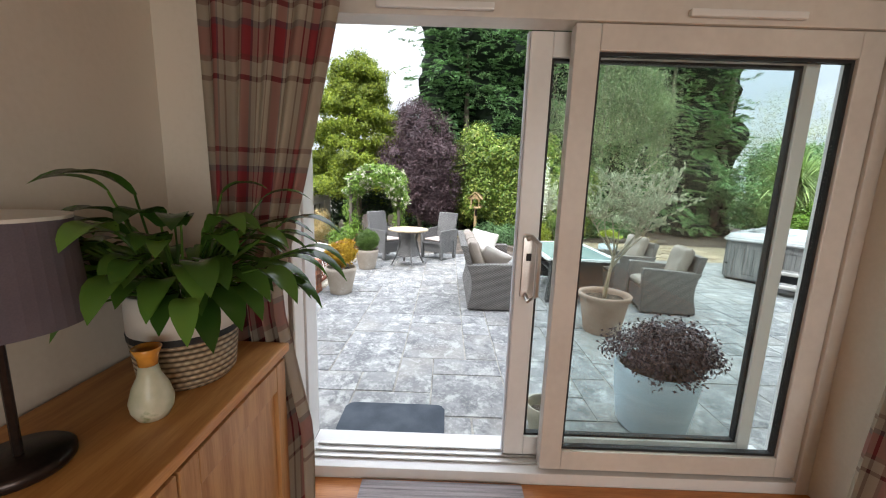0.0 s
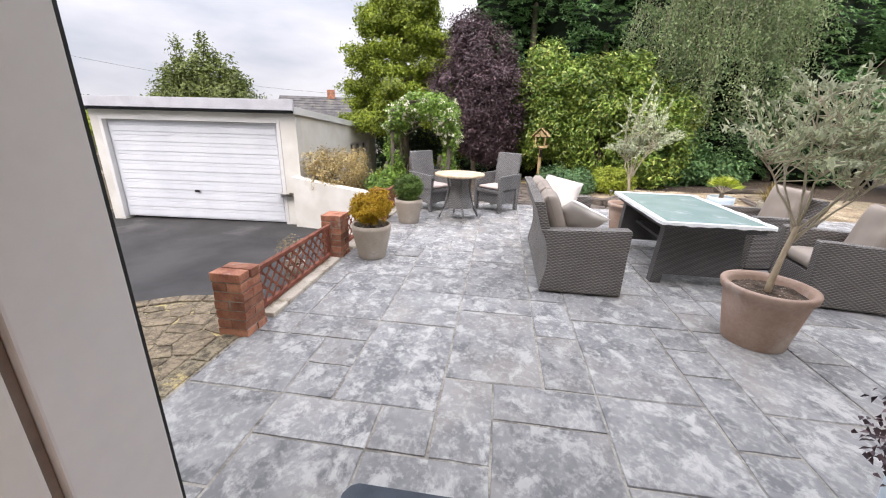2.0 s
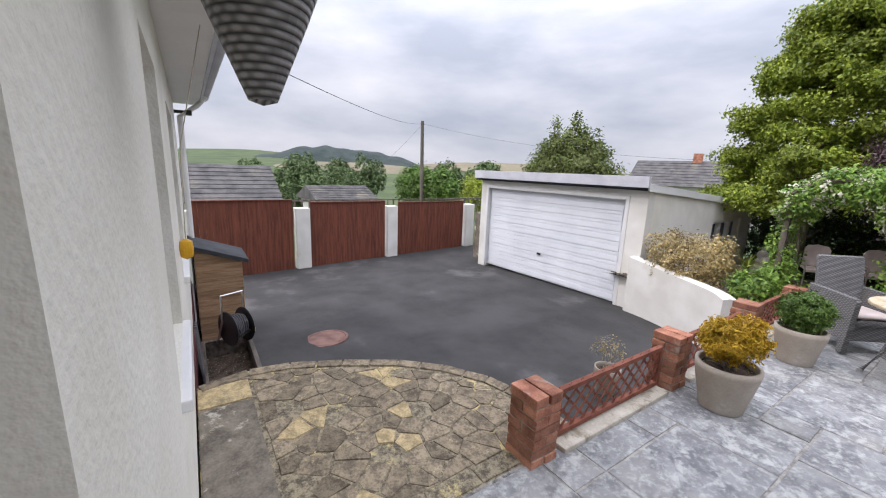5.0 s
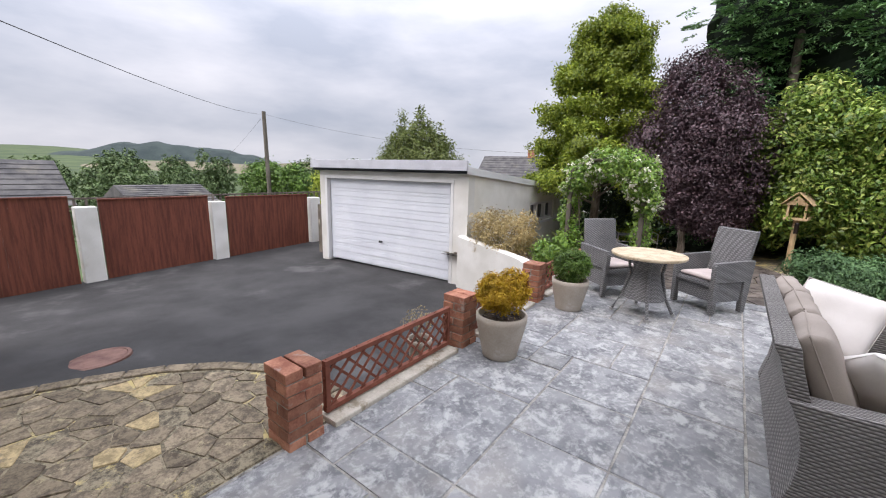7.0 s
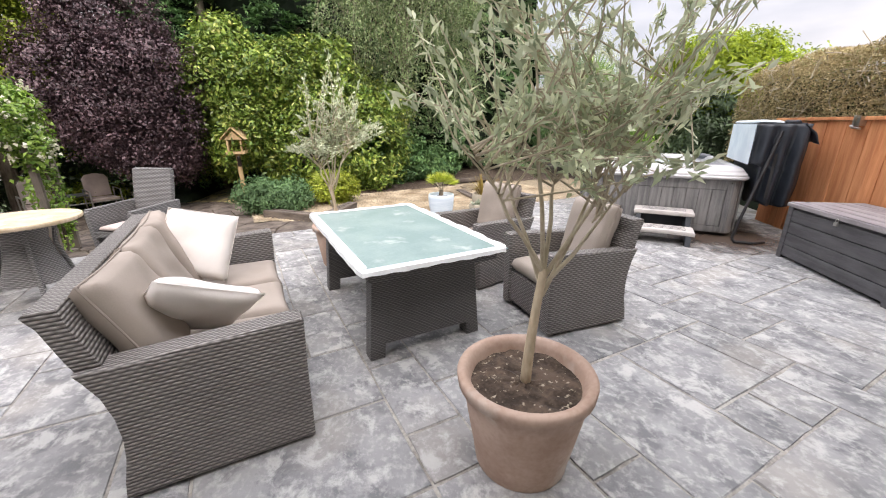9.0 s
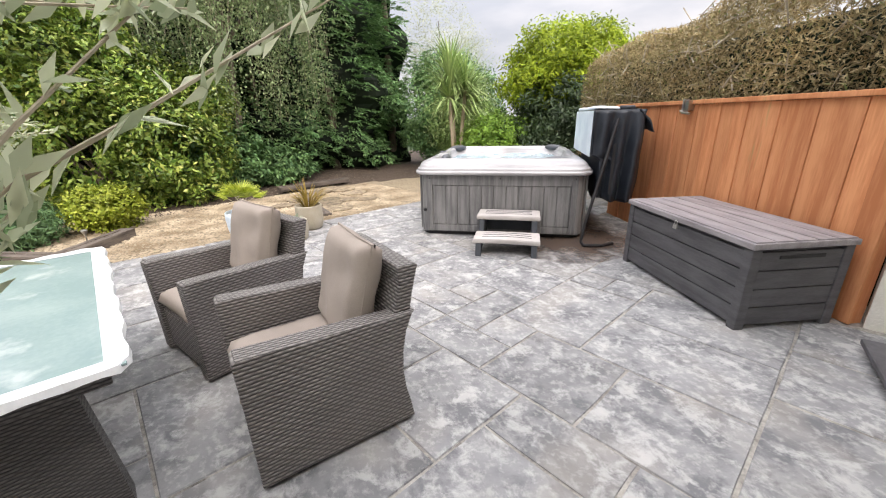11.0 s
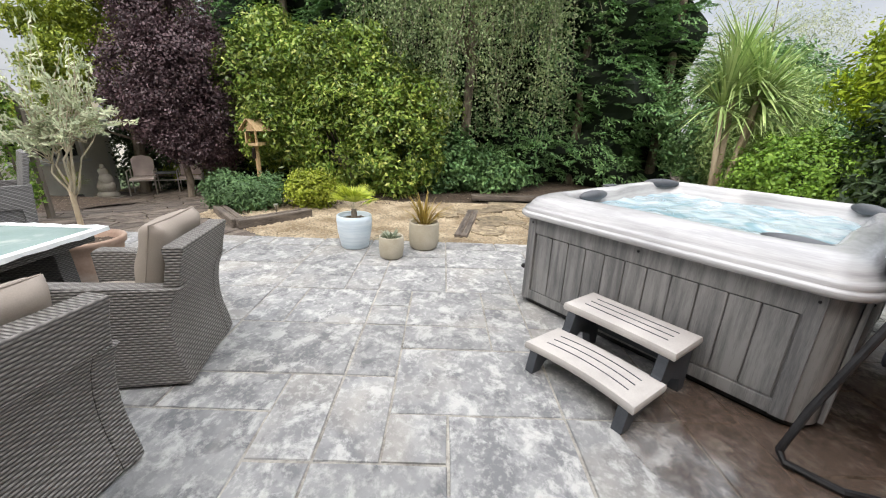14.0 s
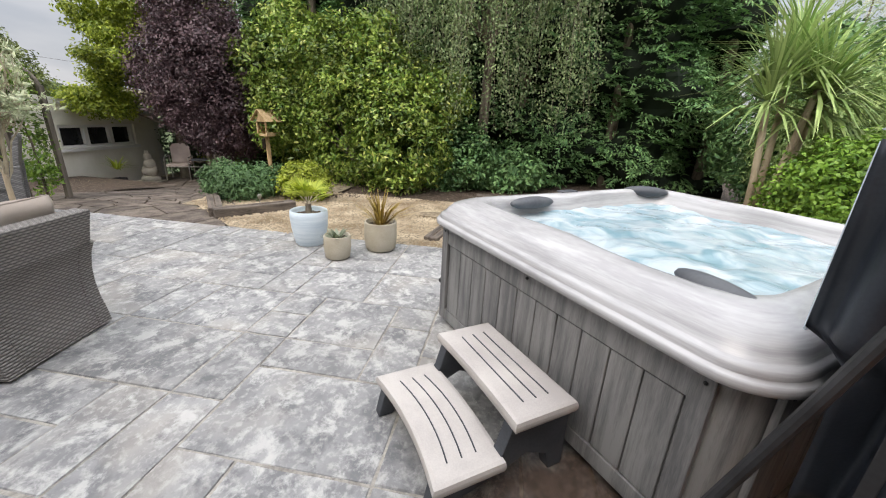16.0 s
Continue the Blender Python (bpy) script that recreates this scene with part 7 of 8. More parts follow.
def bright_conifer():
    a = anchor("bright_conifer", pose(11.3, 9.7, -0.1), "bright yellow green conifer, darker towards its foot", "tree")
    part("trunk", tube(bmesh.new(), [(0, 0, -0.3), (0, 0, 2.7)], [0.15, 0.03], 8), M["bark"], a)
    foliage("crown", L["bright_conifer"], a, [(0, 0, 2.65, 1.1, 1.1, 0.95), (0.9, -0.4, 2.85, 0.9, 0.9, 0.75), (0.6, -0.6, 2.4, 1.1, 1.1, 0.8), (-0.5, 0.3, 2.3, 0.8, 0.9, 0.7), (1.0, -1.3, 2.2, 1.1, 1.1, 0.8)], 1500, 28, 0.09, 0.12, 0.035, 0.0)
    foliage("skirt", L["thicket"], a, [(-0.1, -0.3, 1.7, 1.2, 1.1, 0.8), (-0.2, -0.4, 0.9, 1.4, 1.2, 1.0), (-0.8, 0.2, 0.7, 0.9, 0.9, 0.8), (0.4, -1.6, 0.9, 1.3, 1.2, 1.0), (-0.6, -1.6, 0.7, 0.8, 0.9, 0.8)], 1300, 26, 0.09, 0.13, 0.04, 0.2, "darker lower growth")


bright_conifer()


def cordyline():
    a = anchor("cordyline_palm", pose(9.3, 11.2, -0.05), "cabbage palm with three pale trunks and sword leaves", "palm")
    heads = [(-0.28, -0.05, 1.9), (0.22, -0.1, 2.05), (0.02, 0.2, 2.4), (0.45, 0.15, 1.85)]
    for h in heads:
        part("trunk", tube(bmesh.new(), [(h[0] * 0.25, h[1] * 0.25, -0.1), (h[0] * 0.55, h[1] * 0.5, h[2] * 0.5), (h[0], h[1], h[2])], [0.058, 0.044, 0.04], 10), M["olive_bark"], a, smooth=True)
    pos, ups, nor, ln = [], [], [], []
    for h in heads:
        for i in range(170):
            az, el = rng.random() * 6.2832, -0.55 + 1.9 * rng.random()
            d = np.array([math.cos(az) * math.cos(el), math.sin(az) * math.cos(el), math.sin(el)])
            pos.append(np.array(h) + d * 0.03)
            ups.append(d)
            nor.append(np.array([-math.cos(az) * math.sin(el), -math.sin(az) * math.sin(el), math.cos(el)]))
            ln.append(0.78 + 0.4 * rng.random())
    blades("leaves", np.array(pos), np.array(nor), np.array(ups), np.array(ln), 0.034, L["cord"], a, "long arching green sword leaves", shape="sword")


cordyline()
low_shrub("dark_shrub", pose(11.3, 13.6, 0.0), [(0, 0, 1.0, 1.1, 0.8, 1.2), (-0.8, 0.4, 1.6, 0.8, 0.7, 1.3), (0.4, 0.5, 2.4, 1.2, 0.8, 1.1), (1.8, 0.5, 2.0, 1.0, 0.8, 1.1), (1.0, 0, 0.8, 1.0, 0.8, 1.0), (2.2, 0.3, 0.9, 1.0, 0.8, 1.0)], L["cypress"], 1500, 22, 0.1, 0.12, 0.05, "dark evergreen shrub at the end of the hedge")
low_shrub("bamboo", pose(11.2, 12.6, 0.0), [(0, 0, 1.4, 0.8, 0.6, 1.3), (-0.6, 0.2, 1.0, 0.6, 0.6, 1.0)], L["cord"], 500, 22, 0.12, 0.16, 0.025, "tall yellow green bamboo clump", 0.7, "bamboo")


def clipped_hedge():
    a = anchor("clipped_hedge", FENCE, "tall clipped hedge with bare brown growth above the fence", "hedge")
    # Box behind the twigs, near black in place of the shade there
    part("shade_backing", boxed(-0.1, 4.75, -1.5, -0.45, -0.2, 2.15, 0.2), L["shade_core"], a)
    n = 62000
    x = -0.25 + 5.25 * rng.random(n)
    w = rng.random(n)
    arc = np.where(w < 0.62, 0.0, 1.0)
    z = np.where(arc < 0.5, 0.9 + 1.5 * rng.random(n), 2.32 + 0.12 * rng.random(n))
    y = np.where(arc < 0.5, -0.2 - 0.25 * np.clip(z - 1.9, 0, 1) ** 2 - 0.12 * rng.random(n), -0.35 - 1.1 * rng.random(n))
    z = z + 0.05 * np.sin(x * 1.3) + 0.05 * np.sin(x * 4.1) - 0.5 * np.clip(x - 4.2, 0, 1) ** 2
    p = np.stack([x, y, z], axis=1)
    blades("twiggy_face", p, balls(n) + np.array([0, 0.6, 0.4]), balls(n) + np.array([0, 0.3, 0.2]), 0.06 * (0.6 + 0.8 * rng.random(n)), 0.012, L["brown_hedge"], a, "browned clipped twigs")
    bm = bmesh.new()
    for i in range(120):
        q = Vector((-0.1 + 4.7 * rng.random(), -0.3, 1.6 + 0.75 * rng.random()))
        d = Vector(balls(1)[0]) * 0.22
        tube(bm, [q - d, q + Vector((0, 0.06, 0.02)), q + d * Vector((1, 0.4, 1))], [0.007, 0.006, 0.003], 4, False)
    part("bare_twig", bm, M["twig"], a, "pale bare twigs")["kind"] = "stuff"


clipped_hedge()
leafy_tree("grey_willow", pose(13.0, 15.8, -0.1), 2.0, [(0, 0, 4.2, 1.6, 1.2, 1.5), (-0.8, 0, 3.2, 1.0, 1.0, 1.0), (1.3, 0, 3.6, 1.1, 1.0, 1.2)], L["olive"], 420, 22, 0.14, 0.09, 0.02, "loose grey green tree beyond the hedge", r0=0.1)


# ---- garden things at the back ----
def bird_table():
    a = anchor("bird_table", pose(0.84, 12.72, -0.03, 0, 0, 72), "pale wooden bird table with a pitched roof on a post", "bird table")
    part("post", tube(bmesh.new(), [(0, 0, -0.05), (-0.02, 0.0, 0.92)], 0.045, 10), M["pale_wood"], a)
    part("tray", boxed(-0.17, 0.17, -0.17, 0.17, 0.92, 0.965, 0.006), M["pale_wood"], a)
    for x in (-0.14, 0.11):
        for y in (-0.14, 0.11):
            part("upright", boxed(x, x + 0.03, y, y + 0.03, 0.966, 1.2), M["pale_wood"], a)
    for s in (-1, 1):
        for i in range(4):
            part("roof_board", boxed(-0.21, 0.21, -0.04, 0.04, -0.008, 0.008, 0.003, pose(0, s * (0.038 + 0.055 * i), 1.4 - 0.056 * i, s * -45, 0, 0)), M["pale_wood"], a)
    part("back_panel", boxed(-0.11, 0.11, 0.125, 0.137, 0.967, 1.19), M["pale_wood"], a)
    part("front_rail", boxed(-0.17, 0.17, -0.183, -0.171, 0.93, 1.0), M["pale_wood"], a)
    for x in (-0.16, 0.148):
        part("gable", extrude(bmesh.new(), [(-0.17, 1.2), (0.17, 1.2), (0.0, 1.37)], x, x + 0.012, "x"), M["pale_wood"], a)
    part("feeder", lathe(bmesh.new(), [(0.0, 0.68), (0.035, 0.68), (0.035, 0.86), (0.02, 0.88), (0.0, 0.88)], 14, -0.15, -0.05), M["bronze"], a, "hanging seed feeder")
    part("feeder_hook", tube(bmesh.new(), [(-0.15, -0.05, 0.879), (-0.15, -0.05, 0.925)], 0.004, 5), M["bronze"], a)


bird_table()
for x, y, r, ln, h in ((2.22, 10.15, 51, 1.1, 0.14), (1.5, 10.2, 131, 1.15, 0.14), (5.05, 10.4, 80, 1.6, 0.07), (6.1, 12.55, 4, 1.7, 0.1)):
    b = anchor("railway_sleeper", pose(x, y, -0.03, 0, 0, r), "weathered dark railway sleeper edging the gravel", "sleeper", "sleepers edging the bed")
    bm = boxed(-ln / 2, ln / 2, -0.09, 0.09, 0.0, h, 0.018)
    for v in bm.verts:
        v.co.z += 0.008 * noise.noise(v.co * 3) * (v.co.z > 0.03)
    part("beam", bm, M["sleeper"], b)
    part("cleft", boxed(-ln / 2 + 0.08, ln / 2 - 0.15, -0.012, 0.004, h - 0.01, h + 0.004), M["soil"], b, "dark split along the beam")
b = anchor("spot_lamp", pose(2.15, 10.35, 0.0), "small silver garden spike light", "lamp")
part("spike", tube(bmesh.new(), [(0, 0, -0.02), (0, 0, 0.14)], 0.008, 6), M["steel"], b)
part("head", lathe(bmesh.new(), [(0.012, 0.14), (0.035, 0.2), (0.03, 0.215), (0.0, 0.22)], 14), M["steel"], b)


def bench():
    z = back_z(-2.45, 14.6)
    a = anchor("companion_seat", pose(-2.45, 14.6, z, 0, 0, 28), "metal framed double garden seat with a table between", "bench")
    for x in (-0.75, 0.25):
        part("seat", boxed(x, x + 0.5, -0.25, 0.22, 0.36, 0.41, 0.015), M["bench_seat"], a)
        part("backrest", extrude(bmesh.new(), [(x + 0.02, 0.42), (x + 0.48, 0.42), (x + 0.48, 0.82), (x + 0.42, 0.9), (x + 0.25, 0.93), (x + 0.08, 0.9), (x + 0.02, 0.82)], 0.2, 0.25, "y", 0.01), M["bench_seat"], a)
    part("table", boxed(-0.22, 0.22, -0.22, 0.2, 0.5, 0.53, 0.008), M["tub_dark"], a)
    for x in (-0.78, -0.24, 0.24, 0.78):
        part("leg", tube(bmesh.new(), [(x, -0.26, 0.0), (x, -0.24, 0.58), (x, 0.2, 0.6), (x, 0.24, 0.0)], 0.016, 6), M["steel"], a)
    part("crossbar", tube(bmesh.new(), [(-0.78, -0.24, 0.35), (0.78, -0.24, 0.35)], 0.014, 6), M["steel"], a)


bench()
z_ = back_z(-3.95, 14.45)
bm = bmesh.new()
for cx, cz, rx, rz in ((0, 0.1, 0.26, 0.12), (0, 0.3, 0.22, 0.16), (0.04, 0.5, 0.17, 0.16), (0, 0.68, 0.12, 0.12), (-0.12, 0.36, 0.1, 0.1), (0.14, 0.36, 0.1, 0.1), (0.0, 0.82, 0.06, 0.06)):
    vs = bmesh.ops.create_uvsphere(bm, u_segments=14, v_segments=9, radius=1.0)["verts"]
    bmesh.ops.transform(bm, matrix=pose(cx, 0, cz) @ Matrix.Diagonal((rx, rx * 0.8, rz, 1)), verts=vs)
box(bm, -0.28, 0.28, -0.22, 0.22, -0.04, 0.06, 0.02)
st_ = part("garden_statue", bm, M["statue"], smooth=True)
st_.matrix_world = pose(-3.95, 14.45, z_)
tagged(st_, "pale seated cast stone garden statue by the garage wall", "statue")
pot("black_pot", pose(-3.95, 13.55, back_z(-3.95, 13.55)), tapered(0.12, 0.16, 0.24, 0.014), M["black_plastic"], "black plastic pot with a small spiky plant", "", 0.19, 0.14)
spikes("yucca", pose(-3.95, 13.55, back_z(-3.95, 13.55) + 0.18), 40, 0.4, 0.03, (0.1, 1.4), L["lime"], "small yellow green yucca in a black pot", "plant", z=0.28)


# ---- by the house wall: store, hose reel, hanging basket, cord ----
def store():
    x0, x1, y0, y1 = -7.15, -6.45, 2.42, 2.98
    zb = drive_z(-6.8, 2.7)
    a = anchor("wooden_store", pose(x0, y0, zb), "small shiplap timber garden store with a felt roof", "shed")
    w, d = x1 - x0, y1 - y0
    part("carcass", boxed(0.02, w - 0.02, 0.02, d - 0.02, 0.02, 1.12), M["shed_wood"], a)
    for i in range(9):
        z = 0.03 + 0.125 * i
        part("board", boxed(w - 0.019, w + 0.002, 0.0, d, z, z + 0.12, 0.004), M["shed_wood"], a)
        part("board", boxed(0.0, w - 0.02, d - 0.019, d + 0.002, z, z + 0.12, 0.004), M["shed_wood"], a)
    r = boxed(-0.05, w + 0.07, -0.06, d + 0.08, 1.2, 1.26, 0.01)
    for v in r.verts:
        v.co.z += 0.16 - 0.2 * (v.co.y / d)
    part("roof", r, M["felt"], a, "black felted sloping roof")
    g = boxed(w - 0.018, w, 0.001, d - 0.001, 1.155, 1.24)
    for v in g.verts:
        v.co.z += (0.14 - 0.18 * (v.co.y / d)) if v.co.z > 1.2 else 0
    part("gable_board", g, M["shed_wood"], a)


store()


def hose_reel():
    zb = drive_z(-5.5, 2.75)
    a = anchor("hose_reel", pose(-5.45, 2.78, zb + 0.28, 0, 0, 25), "black hose reel with a yellow handle and hose end", "hose reel")
    bm = bmesh.new()
    for s in (-0.1, 0.1):
        lathe(bm, [(0.0, s - 0.008), (0.2, s - 0.008), (0.21, s), (0.2, s + 0.008), (0.0, s + 0.008)], 28)
    bmesh.ops.rotate(bm, verts=bm.verts, matrix=Matrix.Rotation(radians(90), 3, "X"))
    bmesh.ops.translate(bm, verts=bm.verts, vec=(0, 0, 0.22))
    part("drum", bm, M["black_plastic"], a)
    bm = bmesh.new()
    pts = [(0.13 + 0.012 * math.sin(i * 0.9)) for i in range(120)]
    tube(bm, [(pts[i] * math.cos(i * 0.42), -0.085 + 0.17 * i / 119, 0.22 + pts[i] * math.sin(i * 0.42)) for i in range(120)], 0.011, 6)
    part("hose", bm, M["storage"], a)
    part("frame", tube(bmesh.new(), [(-0.2, -0.13, 0.0), (-0.06, -0.13, 0.3), (-0.05, -0.13, 0.62), (-0.05, 0.13, 0.62), (-0.06, 0.13, 0.3), (-0.2, 0.13, 0.0)], 0.012, 8), M["steel"], a)
    part("handle", boxed(0.02, 0.15, 0.11, 0.15, 0.14, 0.2, 0.012), M["yellow_plastic"], a, "yellow winding handle")
    t = anchor("planter_trough", pose(-5.75, 2.4, zb), "old timber trough standing against the house wall", "trough")
    for b in ((0, 1.1, 0.0, 0.05), (0, 1.1, 0.5, 0.55), (0, 0.06, 0.051, 0.499), (1.04, 1.1, 0.051, 0.499)):
        part("board", boxed(b[0], b[1], b[2], b[3], 0.0, 0.26, 0.01), M["sleeper"], t)
    part("bottom", boxed(0.06, 1.04, 0.05, 0.5, 0.0, 0.05), M["soil"], t)
    h = anchor("coiled_hose", pose(-4.6, 2.36, 0.25), "grey hose and cables hanging down the house wall", "hose")
    for i in range(3):
        part("loop", tube(bmesh.new(), [(0.06 * i, 0.03, 0.1), (0.06 * i - 0.05, 0.05, -0.3), (0.06 * i + 0.02, 0.06, -0.72), (0.06 * i + 0.12, 0.05, -0.3), (0.06 * i + 0.1, 0.03, 0.08)], 0.012, 6), M["storage"], h)


hose_reel()
b = anchor("hanging_basket", pose(-1.54, 2.6, 1.95), "empty dark woven cone hanging basket under the eaves", "basket")
part("cone", lathe(bmesh.new(), [(0.0, 0.0), (0.03, 0.01), (0.1, 0.18), (0.17, 0.36), (0.175, 0.38), (0.16, 0.375), (0.0, 0.34)], 26), M["wicker"], b)
for i in range(3):
    t = i * 2.0944
    part("chain", tube(bmesh.new(), [(0.165 * math.cos(t), 0.165 * math.sin(t), 0.37), (0, 0, 0.64)], 0.003, 4), M["bronze"], b)
b = anchor("cord_pull", pose(-3.45, 2.4, 1.2), "yellow float hanging on a thin cord by the window", "float")
part("float", lathe(bmesh.new(), [(0.0, 0.0), (0.035, 0.02), (0.04, 0.07), (0.035, 0.12), (0.0, 0.14)], 16), M["yellow_plastic"], b)
part("cord", tube(bmesh.new(), [(0, 0, 0.13), (-0.02, 0.02, 0.7), (0, 0.18, 1.41)], 0.003, 4), M["twig"], b)
b = anchor("wall_camera", pose(-7.1, 2.52, 2.45), "small black security camera at the house corner", "camera")
part("body", boxed(-0.04, 0.12, -0.04, 0.04, -0.03, 0.03, 0.01), M["black_plastic"], b)
part("bracket", boxed(-0.02, 0.02, -0.165, -0.041, -0.01, 0.03), M["black_plastic"], b)


# ---- beyond the gates ----
def far_house(name, m, w, d, h, roof_h, label, windows=0, chimney=True, gable=True):
    a = anchor(name, m, label, "house")
    part("wall", boxed(0, w, 0, d, -3, h), M["white_wall"], a)
    bm = extrude(bmesh.new(), [(-0.35, h - 0.05), (d + 0.35, h - 0.05), (d / 2, h + roof_h)], -0.3, w + 0.3, "x")
    r = part("roof", bm, M["slate"], a, "grey tiled roof")
    ln = math.hypot(d / 2 + 0.35, roof_h)
    for i in range(1, 9):
        s = i / 9
        part("tile_course", boxed(-0.3, w + 0.3, -0.02, 0.02, 0, 0.025, 0, pose(0, -0.35 + (d / 2 + 0.35) * s, h - 0.05 + (roof_h + 0.05) * s)), M["slate"], r)
    if chimney:
        part("chimney", boxed(w * 0.35, w * 0.35 + 0.6, d / 2 - 0.3, d / 2 + 0.3, h + roof_h - 0.3, h + roof_h + 0.55), M["brick"], a)
    for i in range(windows):
        x = w * (i + 0.5) / windows
        win = part("window", boxed(x - 0.6, x + 0.6, -0.05, 0.02, h - 1.5, h - 0.4), M["pane_dark"], a)
        part("frame", boxed(x - 0.03, x + 0.03, -0.08, -0.051, h - 1.5, h - 0.4), M["upvc"], win)
        part("frame", boxed(x - 0.66, x - 0.6, -0.08, -0.051, h - 1.5, h - 0.4), M["upvc"], win)
        part("frame", boxed(x + 0.6, x + 0.66, -0.08, -0.051, h - 1.5, h - 0.4), M["upvc"], win)


far_house("neighbour_house", pose(-17.0, 30, -0.6, 0, 0, 20), 10, 7, 1.9, 1.8, "white neighbouring bungalow with a grey tiled roof", 4)
far_house("slate_bungalow", pose(-21.0, -3.0, -3.0, 0, 0, 90), 9, 6, 3.0, 1.65, "low bungalow with an old mottled slate roof below the gates", 0, False)
far_house("garden_hut", pose(-24.0, 9.0, -3.2, 0, 0, 95), 3.6, 3.4, 2.9, 0.8, "small dark roofed hut beyond the gates", 0, False)
far_house("ridge_house", pose(26, 10, -0.5, 0, 0, -70), 9, 7, 3.6, 2.2, "house with a grey roof beyond the clipped hedge", 0, False)


def far_tree(x, y, z, r, h, seed, mat="far", label="rounded green tree in the distance"):
    a = anchor("far_tree", pose(x, y, z), label, "tree", "trees beyond the gates")
    part("trunk", tube(bmesh.new(), [(0, 0, -1), (0, 0, h * 0.5)], [r * 0.1, r * 0.05], 6), M["bark"], a)
    lb = [(r * 0.4 * math.cos(i * 2.1 + seed), r * 0.4 * math.sin(i * 2.1 + seed), h * (0.45 + 0.12 * i), r * 0.75, r * 0.75, h * 0.35) for i in range(4)]
    foliage("crown", L[mat], a, lb, int(260 + 40 * r), 16, r * 0.07, r * 0.13, r * 0.08)


def pole_line():
    a = anchor("utility_pole", pose(-21.2, 14.5, -3.0, 0, -1.2, 0), "weathered timber telephone pole with cables", "pole")
    part("shaft", tube(bmesh.new(), [(0, 0, -1), (0, 0, 7.6)], [0.13, 0.1], 10), M["pole"], a)
    for i in range(3):
        part("step_iron", tube(bmesh.new(), [(0.1, 0, 5.2 + 0.5 * i), (0.28, 0, 5.2 + 0.5 * i)], 0.012, 5), M["wire"], a)
    for name, p, q, sag in (("cable", (-21.3, 14.5, 4.45), (-5.2, 2.9, 2.95), 0.25), ("cable", (-21.3, 14.5, 4.45), (-60, 24, 0.5), 1.2), ("cable", (-21.3, 14.5, 4.45), (-8, 21, 2.6), 0.4)):
        p, q = Vector(p), Vector(q)
        b = part(name, tube(bmesh.new(), [p.lerp(q, i / 14) - Vector((0, 0, sag * 4 * (i / 14) * (1 - i / 14))) for i in range(15)], 0.006, 5), M["wire"])
        tagged(b, "thin overhead telephone cable", "cable", "overhead cables")


pole_line()
leafy_tree("apple_tree", pose(-11.8, 16.2, -1.0), 1.8, [(0, 0, 3.0, 1.5, 1.3, 1.1), (-1.1, 0.2, 2.9, 1.1, 1.0, 1.0), (1.2, 0, 2.9, 1.3, 1.1, 1.0), (0.2, 0, 4.0, 1.1, 0.9, 0.7)] + [(-2.0 + 0.42 * i, 0.2 * math.sin(i * 2), 4.2 + 0.55 * math.sin(i * 2.4) - 0.06 * (i - 5) ** 2, 0.2, 0.25, 0.75) for i in range(11)], L["apple"], 1000, 20, 0.1, 0.13, 0.06, "spreading green fruit tree with upright shoots behind the garage", r0=0.13)
low_shrub("field_hedge", pose(-22.5, 15.6, -1.8), [(i * 0.95 - 2.4, 0.4 * math.sin(i * 2), 2.4 + 0.25 * math.sin(i * 1.3), 1.0, 0.9, 1.2) for i in range(6)], L["box"], 900, 20, 0.13, 0.16, 0.09, "dense dark green hedge beyond the gates", category="hedge")
low_shrub("golden_hedge", pose(-14.8, 13.8, -0.8), [(0, 0, 1.5, 0.8, 0.7, 1.0), (0.9, 0.5, 1.5, 0.7, 0.7, 0.9)], L["lime"], 300, 18, 0.09, 0.1, 0.06, "yellow green hedge beside the garage", category="hedge")
for i, (x, y, r, h) in enumerate(((-42, 7.5, 2.3, 7.0), (-47, 13, 2.6, 6.8), (-52, 15.5, 2.4, 7.2), (-66, 21, 3.0, 8.5), (-33, 12.2, 1.7, 5.6), (-34, 14.8, 1.8, 5.8), (-90, 62, 5, 12), (-84, 70, 5, 12), (-96, 80, 6, 13), (-120, 30, 6, 13), (-100, 44, 4, 13), (-140, 50, 5, 13), (-150, 22, 5, 12))):
    far_tree(x, y, land(x, y) - 0.3, r, h, i)


def hill(name, x0, y0, x1, y1, depth, h, z0, mat, label, prof=2.0, wob=0.0):
    """A long rounded ridge between two points."""
    bm = bmesh.new()
    k, rows = 60, 12
    d = Vector((x1 - x0, y1 - y0, 0))
    n = Vector((-d.y, d.x, 0)).normalized()
    g = []
    for i in range(k + 1):
        s = i / k
        e = (math.sin(math.pi * s)) ** (1 / prof) if 0 < s < 1 else 0.0
        e *= 1 + wob * noise.noise(Vector((s * 9, 1.2, 0)))
        row = []
        for j in range(rows + 1):
            t = j / rows
            p = Vector((x0, y0, 0)) + d * s + n * depth * (t - 0.5)
            row.append(bm.verts.new((p.x, p.y, z0 + h * e * math.sin(math.pi * t) + (wob * 2.5 * noise.noise(Vector((p.x * 0.08, p.y * 0.08, 2))) if 0 < t < 1 else 0))))
        g.append(row)
    for i in range(k):
        for j in range(rows):
            bm.faces.new((g[i][j], g[i + 1][j], g[i + 1][j + 1], g[i][j + 1]))
    bmesh.ops.recalc_face_normals(bm, faces=bm.faces)
    tagged(part(name, bm, mat, smooth=True), label, "hill", kind="structure")


